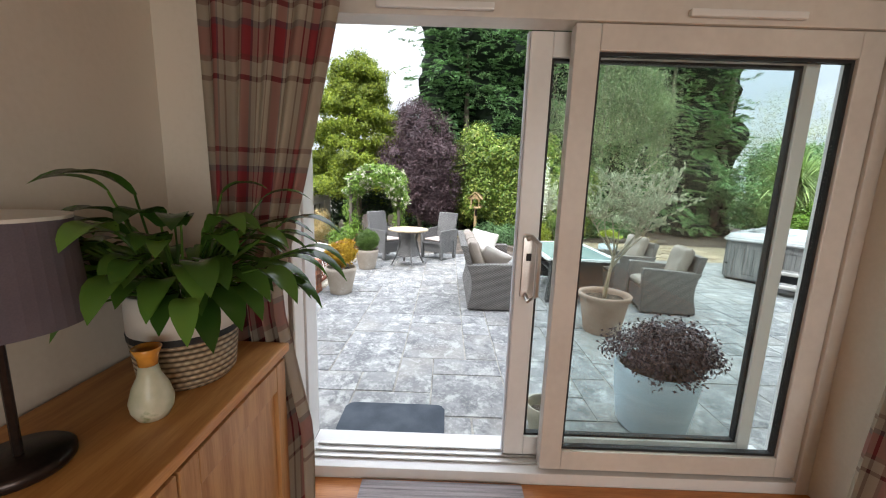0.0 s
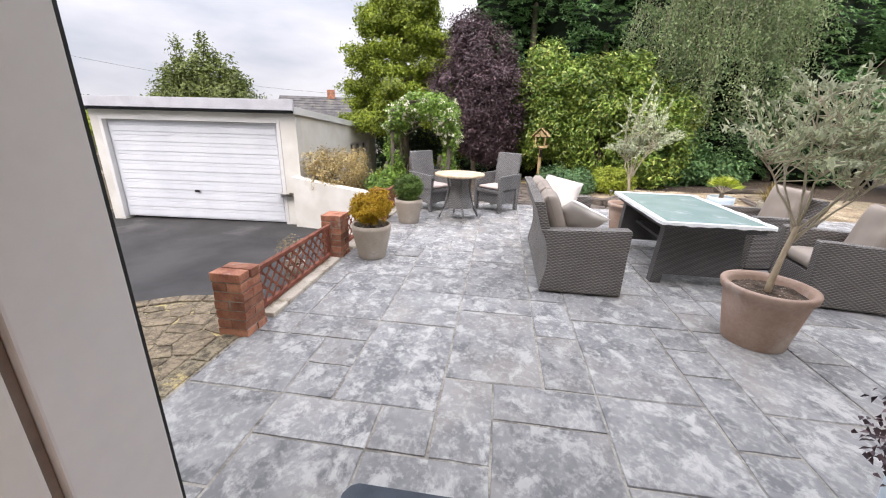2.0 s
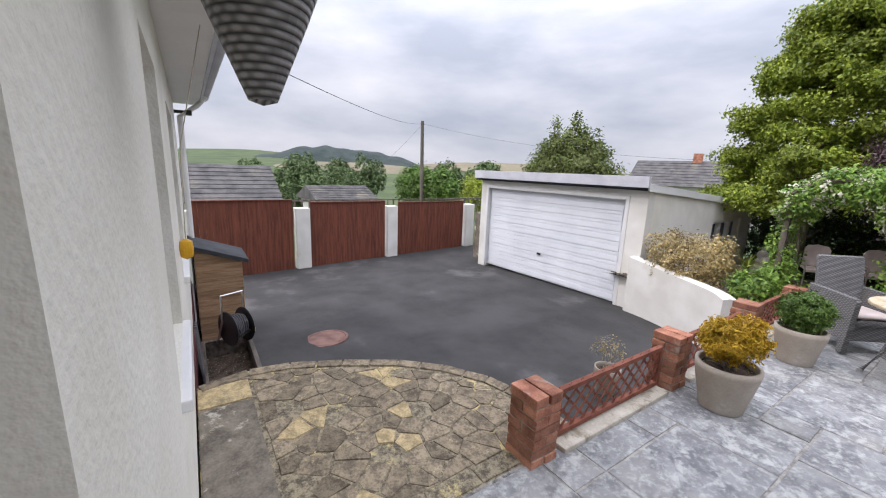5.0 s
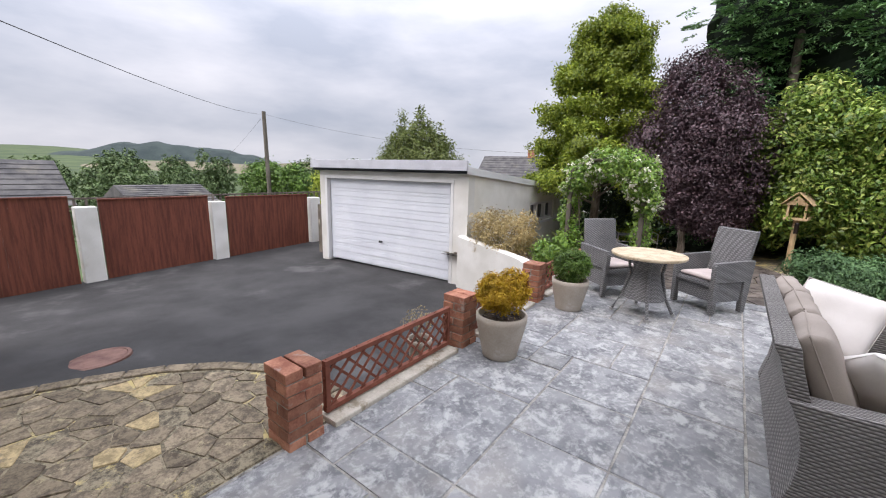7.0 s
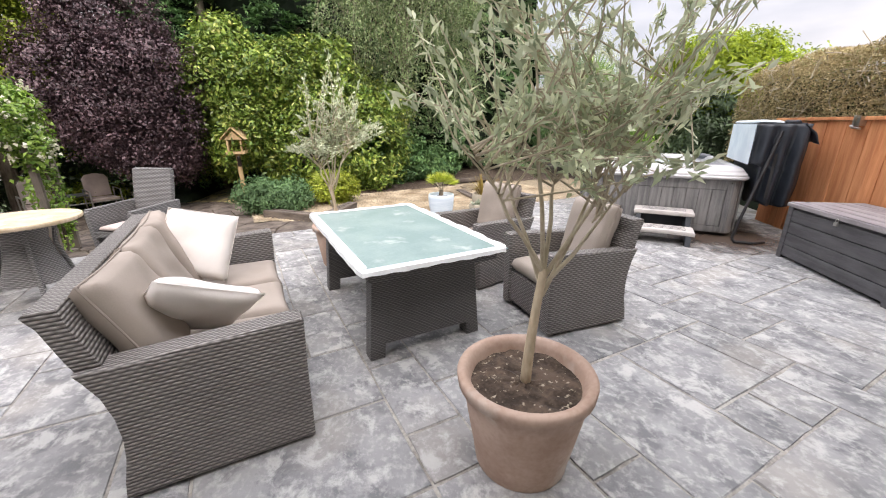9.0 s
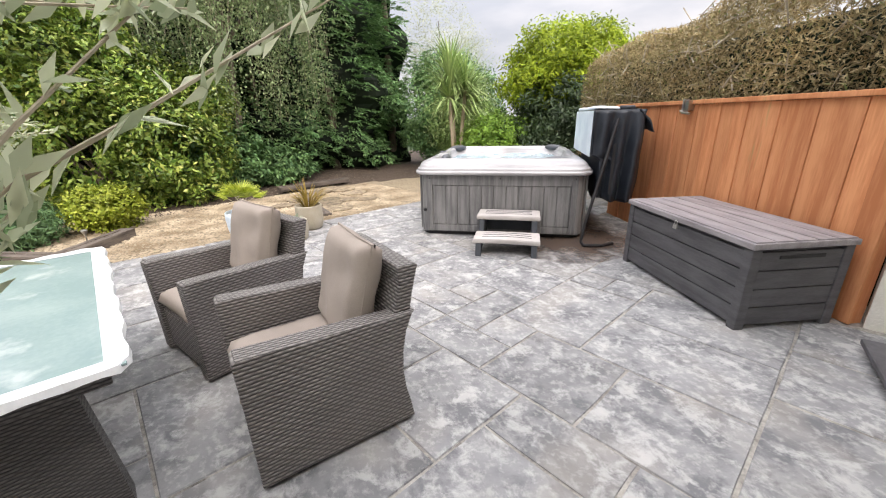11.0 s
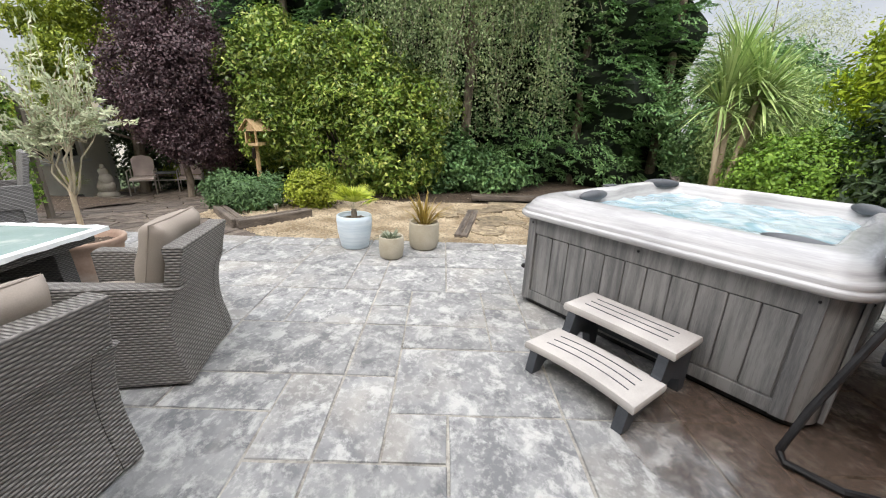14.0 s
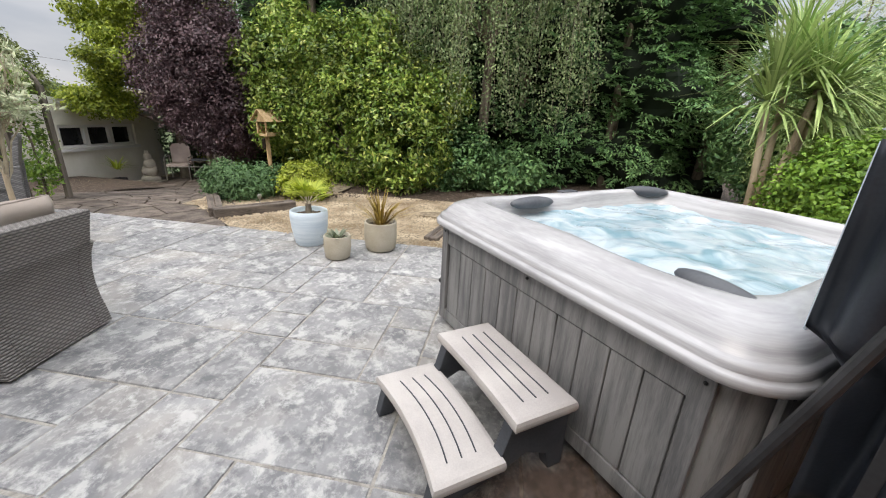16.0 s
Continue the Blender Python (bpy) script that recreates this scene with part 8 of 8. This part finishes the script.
hill("backdrop_wooded_hill", -590, 75, -500, 290, 150, 26, 1, M["hill_wood"], "distant wooded hill on the skyline", 1.6, 0.35)
hill("backdrop_field", -410, 45, -345, 240, 200, 12, -7, M["hill_field"], "distant stubble field on the hillside", 1.8, 0.05)
hill("backdrop_pasture", -700, -260, -600, 110, 240, 12, -4, M["hill_green"], "distant green pasture", 1.8, 0.1)
hill("backdrop_ridge", -560, 270, -380, 620, 200, 15, 0, M["hill_field"], "distant pale ridge", 1.5, 0.1)


# ---- inside the room ----
def sideboard():
    a = anchor("sideboard", pose(-1.11, -0.5, 0.25), "honey oak sideboard with panelled doors", "sideboard")
    w, ln, h = 0.45, 2.26, 0.83
    part("top", boxed(0, w + 0.01, 0, ln, h - 0.032, h, 0.006), M["oak"], a)
    part("carcass", boxed(0.01, w - 0.025, 0.01, ln - 0.01, 0.06, h - 0.033), M["oak_door"], a)
    part("plinth", boxed(0.02, w - 0.05, 0.03, ln - 0.03, 0.0, 0.059), M["oak_door"], a)
    k = 4
    dw = (ln - 0.04) / k
    for i in range(k):
        y0 = 0.02 + dw * i
        d = part("door", boxed(w - 0.024, w - 0.012, y0 + 0.06, y0 + dw - 0.06, 0.14, h - 0.13), M["oak_door"], a, "recessed oak panel")
        for q in ((y0 + 0.004, y0 + 0.07, 0.07, h - 0.05), (y0 + dw - 0.07, y0 + dw - 0.004, 0.07, h - 0.05), (y0 + 0.071, y0 + dw - 0.071, 0.07, 0.15), (y0 + 0.071, y0 + dw - 0.071, h - 0.14, h - 0.05)):
            part("rail", boxed(w - 0.02, w + 0.002, q[0], q[1], q[2], q[3], 0.003), M["oak_door"], d)
        part("knob", lathe(bmesh.new(), [(0.0, 0.0), (0.012, 0.0), (0.016, 0.015), (0.0, 0.02)], 14), M["oak"], d).matrix_basis = pose(w + 0.001, y0 + (0.04 if i % 2 else dw - 0.04), 0.5, 0, 90, 0)


sideboard()
TOP = 1.081


def table_lamp():
    a = anchor("table_lamp", pose(-0.93, 1.13, TOP), "slim bronze table lamp with a grey violet drum shade", "lamp")
    part("base", lathe(bmesh.new(), [(0.0, 0.0), (0.082, 0.0), (0.085, 0.006), (0.085, 0.02), (0.078, 0.026), (0.012, 0.028), (0.0, 0.028)], 32), M["bronze"], a, smooth=True)
    part("stem", tube(bmesh.new(), [(0, 0, 0.02), (0, 0, 0.36)], 0.008, 10), M["bronze"], a)
    part("shade", lathe(bmesh.new(), [(0.135, 0.3), (0.137, 0.3), (0.125, 0.5), (0.123, 0.5)], 44), M["shade"], a, "grey violet fabric shade")
    part("shade_rim", lathe(bmesh.new(), [(0.122, 0.498), (0.126, 0.498), (0.126, 0.505), (0.122, 0.505)], 44), M["ceramic_white"], a)
    part("shade_lining", lathe(bmesh.new(), [(0.132, 0.302), (0.121, 0.498)], 44), M["ceramic_white"], a)


table_lamp()
b = anchor("vase", pose(-0.8, 1.31, TOP), "small painted vase with an amber glazed neck", "vase")
part("body", lathe(bmesh.new(), [(0.0, 0.0), (0.032, 0.0), (0.044, 0.022), (0.047, 0.045), (0.038, 0.08), (0.024, 0.11), (0.02, 0.135)], 30), M["vase_body"], b, smooth=True)
part("neck", lathe(bmesh.new(), [(0.02, 0.135), (0.022, 0.155), (0.031, 0.178), (0.029, 0.18), (0.02, 0.16), (0.017, 0.13)], 30), M["vase_top"], b, "amber glazed neck", True)


def peace_lily():
    p = anchor("plant_basket", pose(-0.85, 1.52, TOP), "round seagrass and white basket holding a peace lily", "basket")
    part("basket", lathe(bmesh.new(), [(0.0, 0.0), (0.11, 0.0), (0.125, 0.02), (0.137, 0.14)], 36), M["basket"], p, "woven seagrass lower half", True)
    part("band", lathe(bmesh.new(), [(0.1375, 0.14), (0.139, 0.14), (0.14, 0.158), (0.1385, 0.158)], 36), M["gasket"], p, "dark band")
    part("rim", lathe(bmesh.new(), [(0.138, 0.158), (0.138, 0.265), (0.132, 0.27), (0.126, 0.26), (0.0, 0.24)], 36), M["ceramic_white"], p, "white painted upper half", True)
    a = anchor("peace_lily", pose(-0.85, 1.52, TOP + 0.24), "large glossy dark green peace lily", "house plant")
    k = 165
    V, F = [], []
    st = bmesh.new()
    r = np.random.default_rng(5)
    for i in range(k):
        az, el, ln = r.random() * 6.2832, 0.25 + 1.15 * r.random(), 0.12 + 0.09 * r.random()
        stalk = 0.12 + 0.22 * r.random()
        d = Vector((math.cos(az), math.sin(az), 0))
        if d.x < -0.5:
            stalk *= 0.55
        if d.y > 0.25:
            stalk, ln = stalk * 0.55, ln * 0.75
        s0 = Vector((0.05 * math.cos(az), 0.05 * math.sin(az), 0))
        s1 = s0 + d * stalk * math.cos(el) + Vector((0, 0, stalk * math.sin(el)))
        tube(st, [s0, s0.lerp(s1, 0.5) + Vector((0, 0, 0.02)), s1], 0.003, 5, False)
        side = d.cross(Vector((0, 0, 1)))
        w = ln * 0.19
        base = len(V)
        rows = 7
        for j in range(rows + 1):
            t = j / rows
            a2 = el - 1.9 * t ** 1.2
            c = s1 + d * ln * t * math.cos(el * 0.6 - 0.7 * t) + Vector((0, 0, ln * (math.sin(el) * t * 0.9 - 0.75 * t * t)))
            ww = w * math.sin(math.pi * min(1, 0.06 + t * 0.94)) ** 0.8
            up = Vector((0, 0, 1))
            V += [c - side * ww + up * ww * 0.25, c - up * 0.0, c + side * ww + up * ww * 0.25]
        for j in range(rows):
            for q in (0, 1):
                F.append((base + 3 * j + q, base + 3 * j + q + 1, base + 3 * j + q + 4, base + 3 * j + q + 3))
    part("stem", st, L["lily"], a)["kind"] = "stuff"
    v = np.array([tuple(x) for x in V])
    v[:, 0] = np.maximum(v[:, 0], -0.26)
    v[:, 1] = np.minimum(v[:, 1], 0.23)
    loose("leaves", v, np.array(F), L["lily"], a, "broad glossy drooping leaves", True)


peace_lily()


def curtain(x_of, y0, z0, z1, folds, label, width):
    """x_of(s, z): the cloth's line across at height z, s from 0 to 1."""
    a = anchor("curtain", pose(0, 0, 0), label, "curtain", "plaid curtains at the patio door")
    bm = bmesh.new()
    uv = bm.loops.layers.uv.new("UVMap")
    k, rows = folds * 14, 24
    g = []
    for j in range(rows + 1):
        z = z0 + (z1 - z0) * j / rows
        g.append([(bm.verts.new((x_of(i / k, z), y0 + (0.028 + 0.012 * math.sin(z * 2)) * math.sin(6.2832 * folds * i / k + 0.5 * math.sin(z * 1.4)), z)), width * i / k, z) for i in range(k + 1)])
    for j in range(rows):
        for i in range(k):
            q = (g[j][i], g[j][i + 1], g[j + 1][i + 1], g[j + 1][i])
            f = bm.faces.new([v[0] for v in q])
            for lp, v in zip(f.loops, q):
                lp[uv].uv = (v[1], v[2])
    bmesh.ops.solidify(bm, geom=bm.faces[:], thickness=0.003)
    part("cloth", bm, M["plaid"], a, smooth=True)
    part("pole", tube(bmesh.new(), [(x_of(0, z1) - 0.05, y0, z1 + 0.02), (x_of(1, z1) + 0.05, y0, z1 + 0.02)], 0.012, 8), M["bronze"], a)


curtain(lambda s, z: -0.92 + s * (0.235 + 0.235 * max(0.0, min(1.0, (z - 1.3) / 0.95)) ** 0.9 + 0.1 * max(0.0, min(1.0, (1.2 - z) / 0.5))), 1.79, 0.3, 2.38, 5, "cream and burgundy plaid curtain gathered beside the patio door", 1.1)
curtain(lambda s, z: 1.62 + s * 0.4 - (0.1 if z < 1.2 else 0.0) * (1 - s) * (1.2 - z), 1.79, 0.28, 2.38, 5, "cream and burgundy plaid curtain gathered beside the patio door", 1.1)
tagged(part("door_rug", boxed(-0.45, 0.3, 1.72, 2.04, 0.272, 0.281, 0.003), M["rug"]), "grey striped cotton mat inside the patio door", "rug")
b = anchor("floor", pose(0, 0, 0), "orange varnished wooden floor with a raised sill board", "floor", kind="structure")
part("sill_board", boxed(DL, DR, 1.8, 2.058, 0.236, 0.27, 0.006), M["floor_wood"], b)
for i in range(38):
    part("board", boxed(-1.11, 3.09, 1.797 - 0.13 * (i + 1) + 0.001, 1.797 - 0.13 * i - 0.001, 0.236, 0.252, 0.002), M["floor_wood"], b)


# ---- pieces: slabs, crazy paving, gravel ----
def slab_mesh(w, d, seed):
    bm = bmesh.new()
    k = 3
    r = random.Random(seed)
    e = 0.0065
    out = []
    for (x0, y0), (x1, y1) in (((e, e), (w - e, e)), ((w - e, e), (w - e, d - e)), ((w - e, d - e), (e, d - e)), ((e, d - e), (e, e))):
        for i in range(k):
            out.append((x0 + (x1 - x0) * i / k + r.uniform(-0.003, 0.003), y0 + (y1 - y0) * i / k + r.uniform(-0.003, 0.003)))
    lo = [bm.verts.new((x, y, -0.03)) for x, y in out]
    mi = [bm.verts.new((x, y, -0.006)) for x, y in out]
    c = (w / 2, d / 2)
    hi = [bm.verts.new((x + (c[0] - x) * 0.014, y + (c[1] - y) * 0.014, r.uniform(-0.001, 0.0015))) for x, y in out]
    n = len(out)
    for a, b in ((lo, mi), (mi, hi)):
        for i in range(n):
            bm.faces.new((a[i], a[(i + 1) % n], b[(i + 1) % n], b[i]))
    bm.faces.new(hi)
    me = bpy.data.meshes.new("slab")
    bm.to_mesh(me)
    bm.free()
    me.materials.append(M["slab"])
    return me


def lay_slabs():
    """Random ashlar on a 0.3 m grid; four plan sizes, three cuts of each."""
    r = random.Random(4)
    u = 0.305
    nx, ny = 36, 23
    taken = set()
    cache = {}
    for j in range(ny):
        for i in range(nx):
            if (i, j) in taken:
                continue
            sizes = [(3, 2), (2, 2), (2, 2), (2, 3), (1, 2), (2, 1), (3, 2), (1, 1)]
            r.shuffle(sizes)
            for a, b in sizes + [(1, 1)]:
                if i + a <= nx and j + b <= ny and all((i + p, j + q) not in taken for p in range(a) for q in range(b)):
                    break
            for p in range(a):
                for q in range(b):
                    taken.add((i + p, j + q))
            x, y = -2.0 + u * i, 2.36 + u * j
            if (x - 5.96) * 0.8 - (y - 3.98) * 0.6 > 0.1 or (x > 5.6 and y < 3.9):
                continue
            key = (a, b, r.randrange(3))
            if key not in cache:
                cache[key] = slab_mesh(a * u, b * u, hash((a, b)) % 97 + key[2] * 13)
            ob = new("slab", cache[key])
            ob.parent = patio
            ob.matrix_basis = pose(x, y, r.uniform(-0.002, 0.002), r.uniform(-0.15, 0.15), r.uniform(-0.15, 0.15), 0)


lay_slabs()


def clip(poly, nx, ny, c):
    out = []
    for i, p in enumerate(poly):
        q = poly[(i + 1) % len(poly)]
        dp, dq = p[0] * nx + p[1] * ny - c, q[0] * nx + q[1] * ny - c
        if dp <= 0:
            out.append(p)
        if dp * dq < 0:
            t = dp / (dp - dq)
            out.append((p[0] + (q[0] - p[0]) * t, p[1] + (q[1] - p[1]) * t))
    return out


def shards(outline, sites, gap):
    """Voronoi cells of the sites inside a convex outline, each shrunk by a joint."""
    res = []
    for i, s in enumerate(sites):
        poly = outline
        for j, o in enumerate(sites):
            if i != j and abs(o[0] - s[0]) < 1.2 and abs(o[1] - s[1]) < 1.2:
                nx, ny = o[0] - s[0], o[1] - s[1]
                ln = math.hypot(nx, ny)
                nx, ny = nx / ln, ny / ln
                poly = clip(poly, nx, ny, (s[0] + o[0]) / 2 * nx + (s[1] + o[1]) / 2 * ny - gap)
                if len(poly) < 3:
                    break
        if len(poly) >= 3:
            res.append(poly)
    return res


def crazy_paving():
    arc = [(-2.02, 4.66), (-2.5, 4.68), (-2.93, 4.57), (-3.3, 4.33), (-3.6, 4.0), (-3.86, 3.54), (-4.05, 3.1), (-4.1, 2.75), (-4.0, 2.36)]
    outline = [(-2.02, 2.36)] + arc
    t = tagged(part("crazy_terrace", extrude(bmesh.new(), outline, -1.1, -0.007, "z"), M["crazy_joint"]), "raised crazy-paved stone terrace beside the drive", "terrace", kind="structure")
    r = random.Random(21)
    sites = []
    tries = 0
    while len(sites) < 135 and tries < 9000:
        tries += 1
        p = (r.uniform(-4.1, -2.17), r.uniform(2.76, 4.68))
        if all(math.hypot(p[0] - q[0], p[1] - q[1]) > r.choice((0.075, 0.13, 0.24)) for q in sites):
            sites.append(p)
    inner = [(-2.17, 2.76)] + [(-2.17, 4.55)] + [(x + 0.16 * 0.6, y - 0.11) for x, y in arc[1:-1]] + [(-3.95, 2.76)]
    yellow = ((-3.05, 3.05), (-2.95, 3.72), (-2.62, 3.5), (-2.3, 3.15), (-3.45, 3.75))
    for k, poly in enumerate(shards(inner, sites, 0.003)):
        cx, cy = sum(p[0] for p in poly) / len(poly), sum(p[1] for p in poly) / len(poly)
        if r.random() < 0.1:
            continue
        poly = [(p[0] + r.uniform(-0.014, 0.006) * (1 if p[0] > cx else -1), p[1] + r.uniform(-0.014, 0.006) * (1 if p[1] > cy else -1)) for p in poly]
        bm = bmesh.new()
        z = r.uniform(-0.004, 0.002)
        lo = [bm.verts.new((p[0], p[1], -0.029)) for p in poly]
        mi = [bm.verts.new((p[0], p[1], z - 0.008)) for p in poly]
        hi = [bm.verts.new((p[0] + (cx - p[0]) * 0.03, p[1] + (cy - p[1]) * 0.03, z + r.uniform(-0.003, 0.003))) for p in poly]
        n = len(poly)
        for a, b in ((lo, mi), (mi, hi)):
            for i in range(n):
                bm.faces.new((a[i], a[(i + 1) % n], b[(i + 1) % n], b[i]))
        bm.faces.new(hi)
        bmesh.ops.recalc_face_normals(bm, faces=bm.faces)
        yel = any(math.hypot(cx - a, cy - b) < 0.13 for a, b in yellow)
        part("stone", bm, M["crazy_yellow"] if yel else M["crazy"], t)
    for i in range(5):
        part("kerb_stone", boxed(-2.155, -2.03, 2.74 + 0.345 * i, 3.075 + 0.345 * i, -0.029, 0.001 + 0.002 * (i % 2), 0.008), M["crazy_joint"], t)
    for i in range(len(arc) - 1):
        (x0, y0), (x1, y1) = arc[i], arc[i + 1]
        ln = math.hypot(x1 - x0, y1 - y0)
        m = max(1, round(ln / 0.27))
        for j in range(m):
            a, b = (j + 0.03) / m, (j + 0.97) / m
            ang = math.degrees(math.atan2(y1 - y0, x1 - x0))
            part("edging_stone", boxed(0, ln * (b - a), -0.012, 0.1, -0.2, 0.008, 0.01, pose(x0 + (x1 - x0) * a, y0 + (y1 - y0) * a, 0, 0, 0, ang)), M["crazy"], t)
    for x0, x1 in ((-3.62, -2.03), (-3.95, -3.65)):
        part("path_slab", boxed(x0, x1, 2.365, 2.73, -0.029, 0.004, 0.006), M["path_concrete"] if x0 > -3.7 else M["crazy_yellow"], t)


crazy_paving()


def old_paving():
    r = random.Random(8)
    sites = [(r.uniform(-4.3, 2.4), r.uniform(9.4, 15.2)) for _ in range(260)]
    for poly in shards([(-4.6, 9.36), (2.3, 9.36), (1.2, 11.2), (0.4, 13.2), (-1.2, 15.0), (-4.4, 15.4)], sites, 0.012):
        bm = bmesh.new()
        lo = [bm.verts.new((x, y, back_z(x, y) - 0.028)) for x, y in poly]
        hi = [bm.verts.new((x, y, back_z(x, y) + 0.004)) for x, y in poly]
        n = len(poly)
        for i in range(n):
            bm.faces.new((lo[i], lo[(i + 1) % n], hi[(i + 1) % n], hi[i]))
        bm.faces.new(hi)
        bmesh.ops.recalc_face_normals(bm, faces=bm.faces)
        part("stone", bm, M["dark_paving"], back_paving)
    # flat stepping stones in the gravel
    for i in range(16):
        x, y, s = 4.6 + 1.5 * r.random() + 0.5 * (i % 2), 9.9 + 1.9 * i / 16, 0.16 + 0.1 * r.random()
        poly = [(x + s * (1 + 0.2 * r.random()) * math.cos(t * 1.0472 + i), y + s * 0.8 * (1 + 0.2 * r.random()) * math.sin(t * 1.0472 + i)) for t in range(6)]
        part("stepping_stone", extrude(bmesh.new(), poly, -0.02, 0.008 + 0.0012 * i, "z", 0.004), M["crazy"], gravel)


old_paving()


def pebbles():
    n = 15000
    x, y = 0.9 + 6.2 * rng.random(n), 9.35 + 2.6 * rng.random(n)
    ok = (y - 9.36 > (2.4 - x) * 0.7)
    x, y = x[ok], y[ok]
    n = len(x)
    s = 0.009 + 0.011 * rng.random(n)
    base = np.array([(1, 0, 0), (0, 1, 0), (-1, 0, 0), (0, -1, 0), (0, 0, 0.8)])
    a = rng.random(n) * 6.28
    ca, sa = np.cos(a), np.sin(a)
    v = np.zeros((n, 5, 3))
    for k, b in enumerate(base):
        v[:, k, 0] = x + s * (b[0] * ca * 1.3 - b[1] * sa)
        v[:, k, 1] = y + s * (b[0] * sa * 1.3 + b[1] * ca)
        v[:, k, 2] = -0.006 + s * b[2]
    f = (np.arange(n)[:, None, None] * 5 + np.array([[0, 1, 4], [1, 2, 4], [2, 3, 4], [3, 0, 4]])[None]).reshape(-1, 3)
    ob = loose("pebbles", v.reshape(-1, 3), f, M["pebble"], gravel)
    ob["kind"] = "stuff"


pebbles()
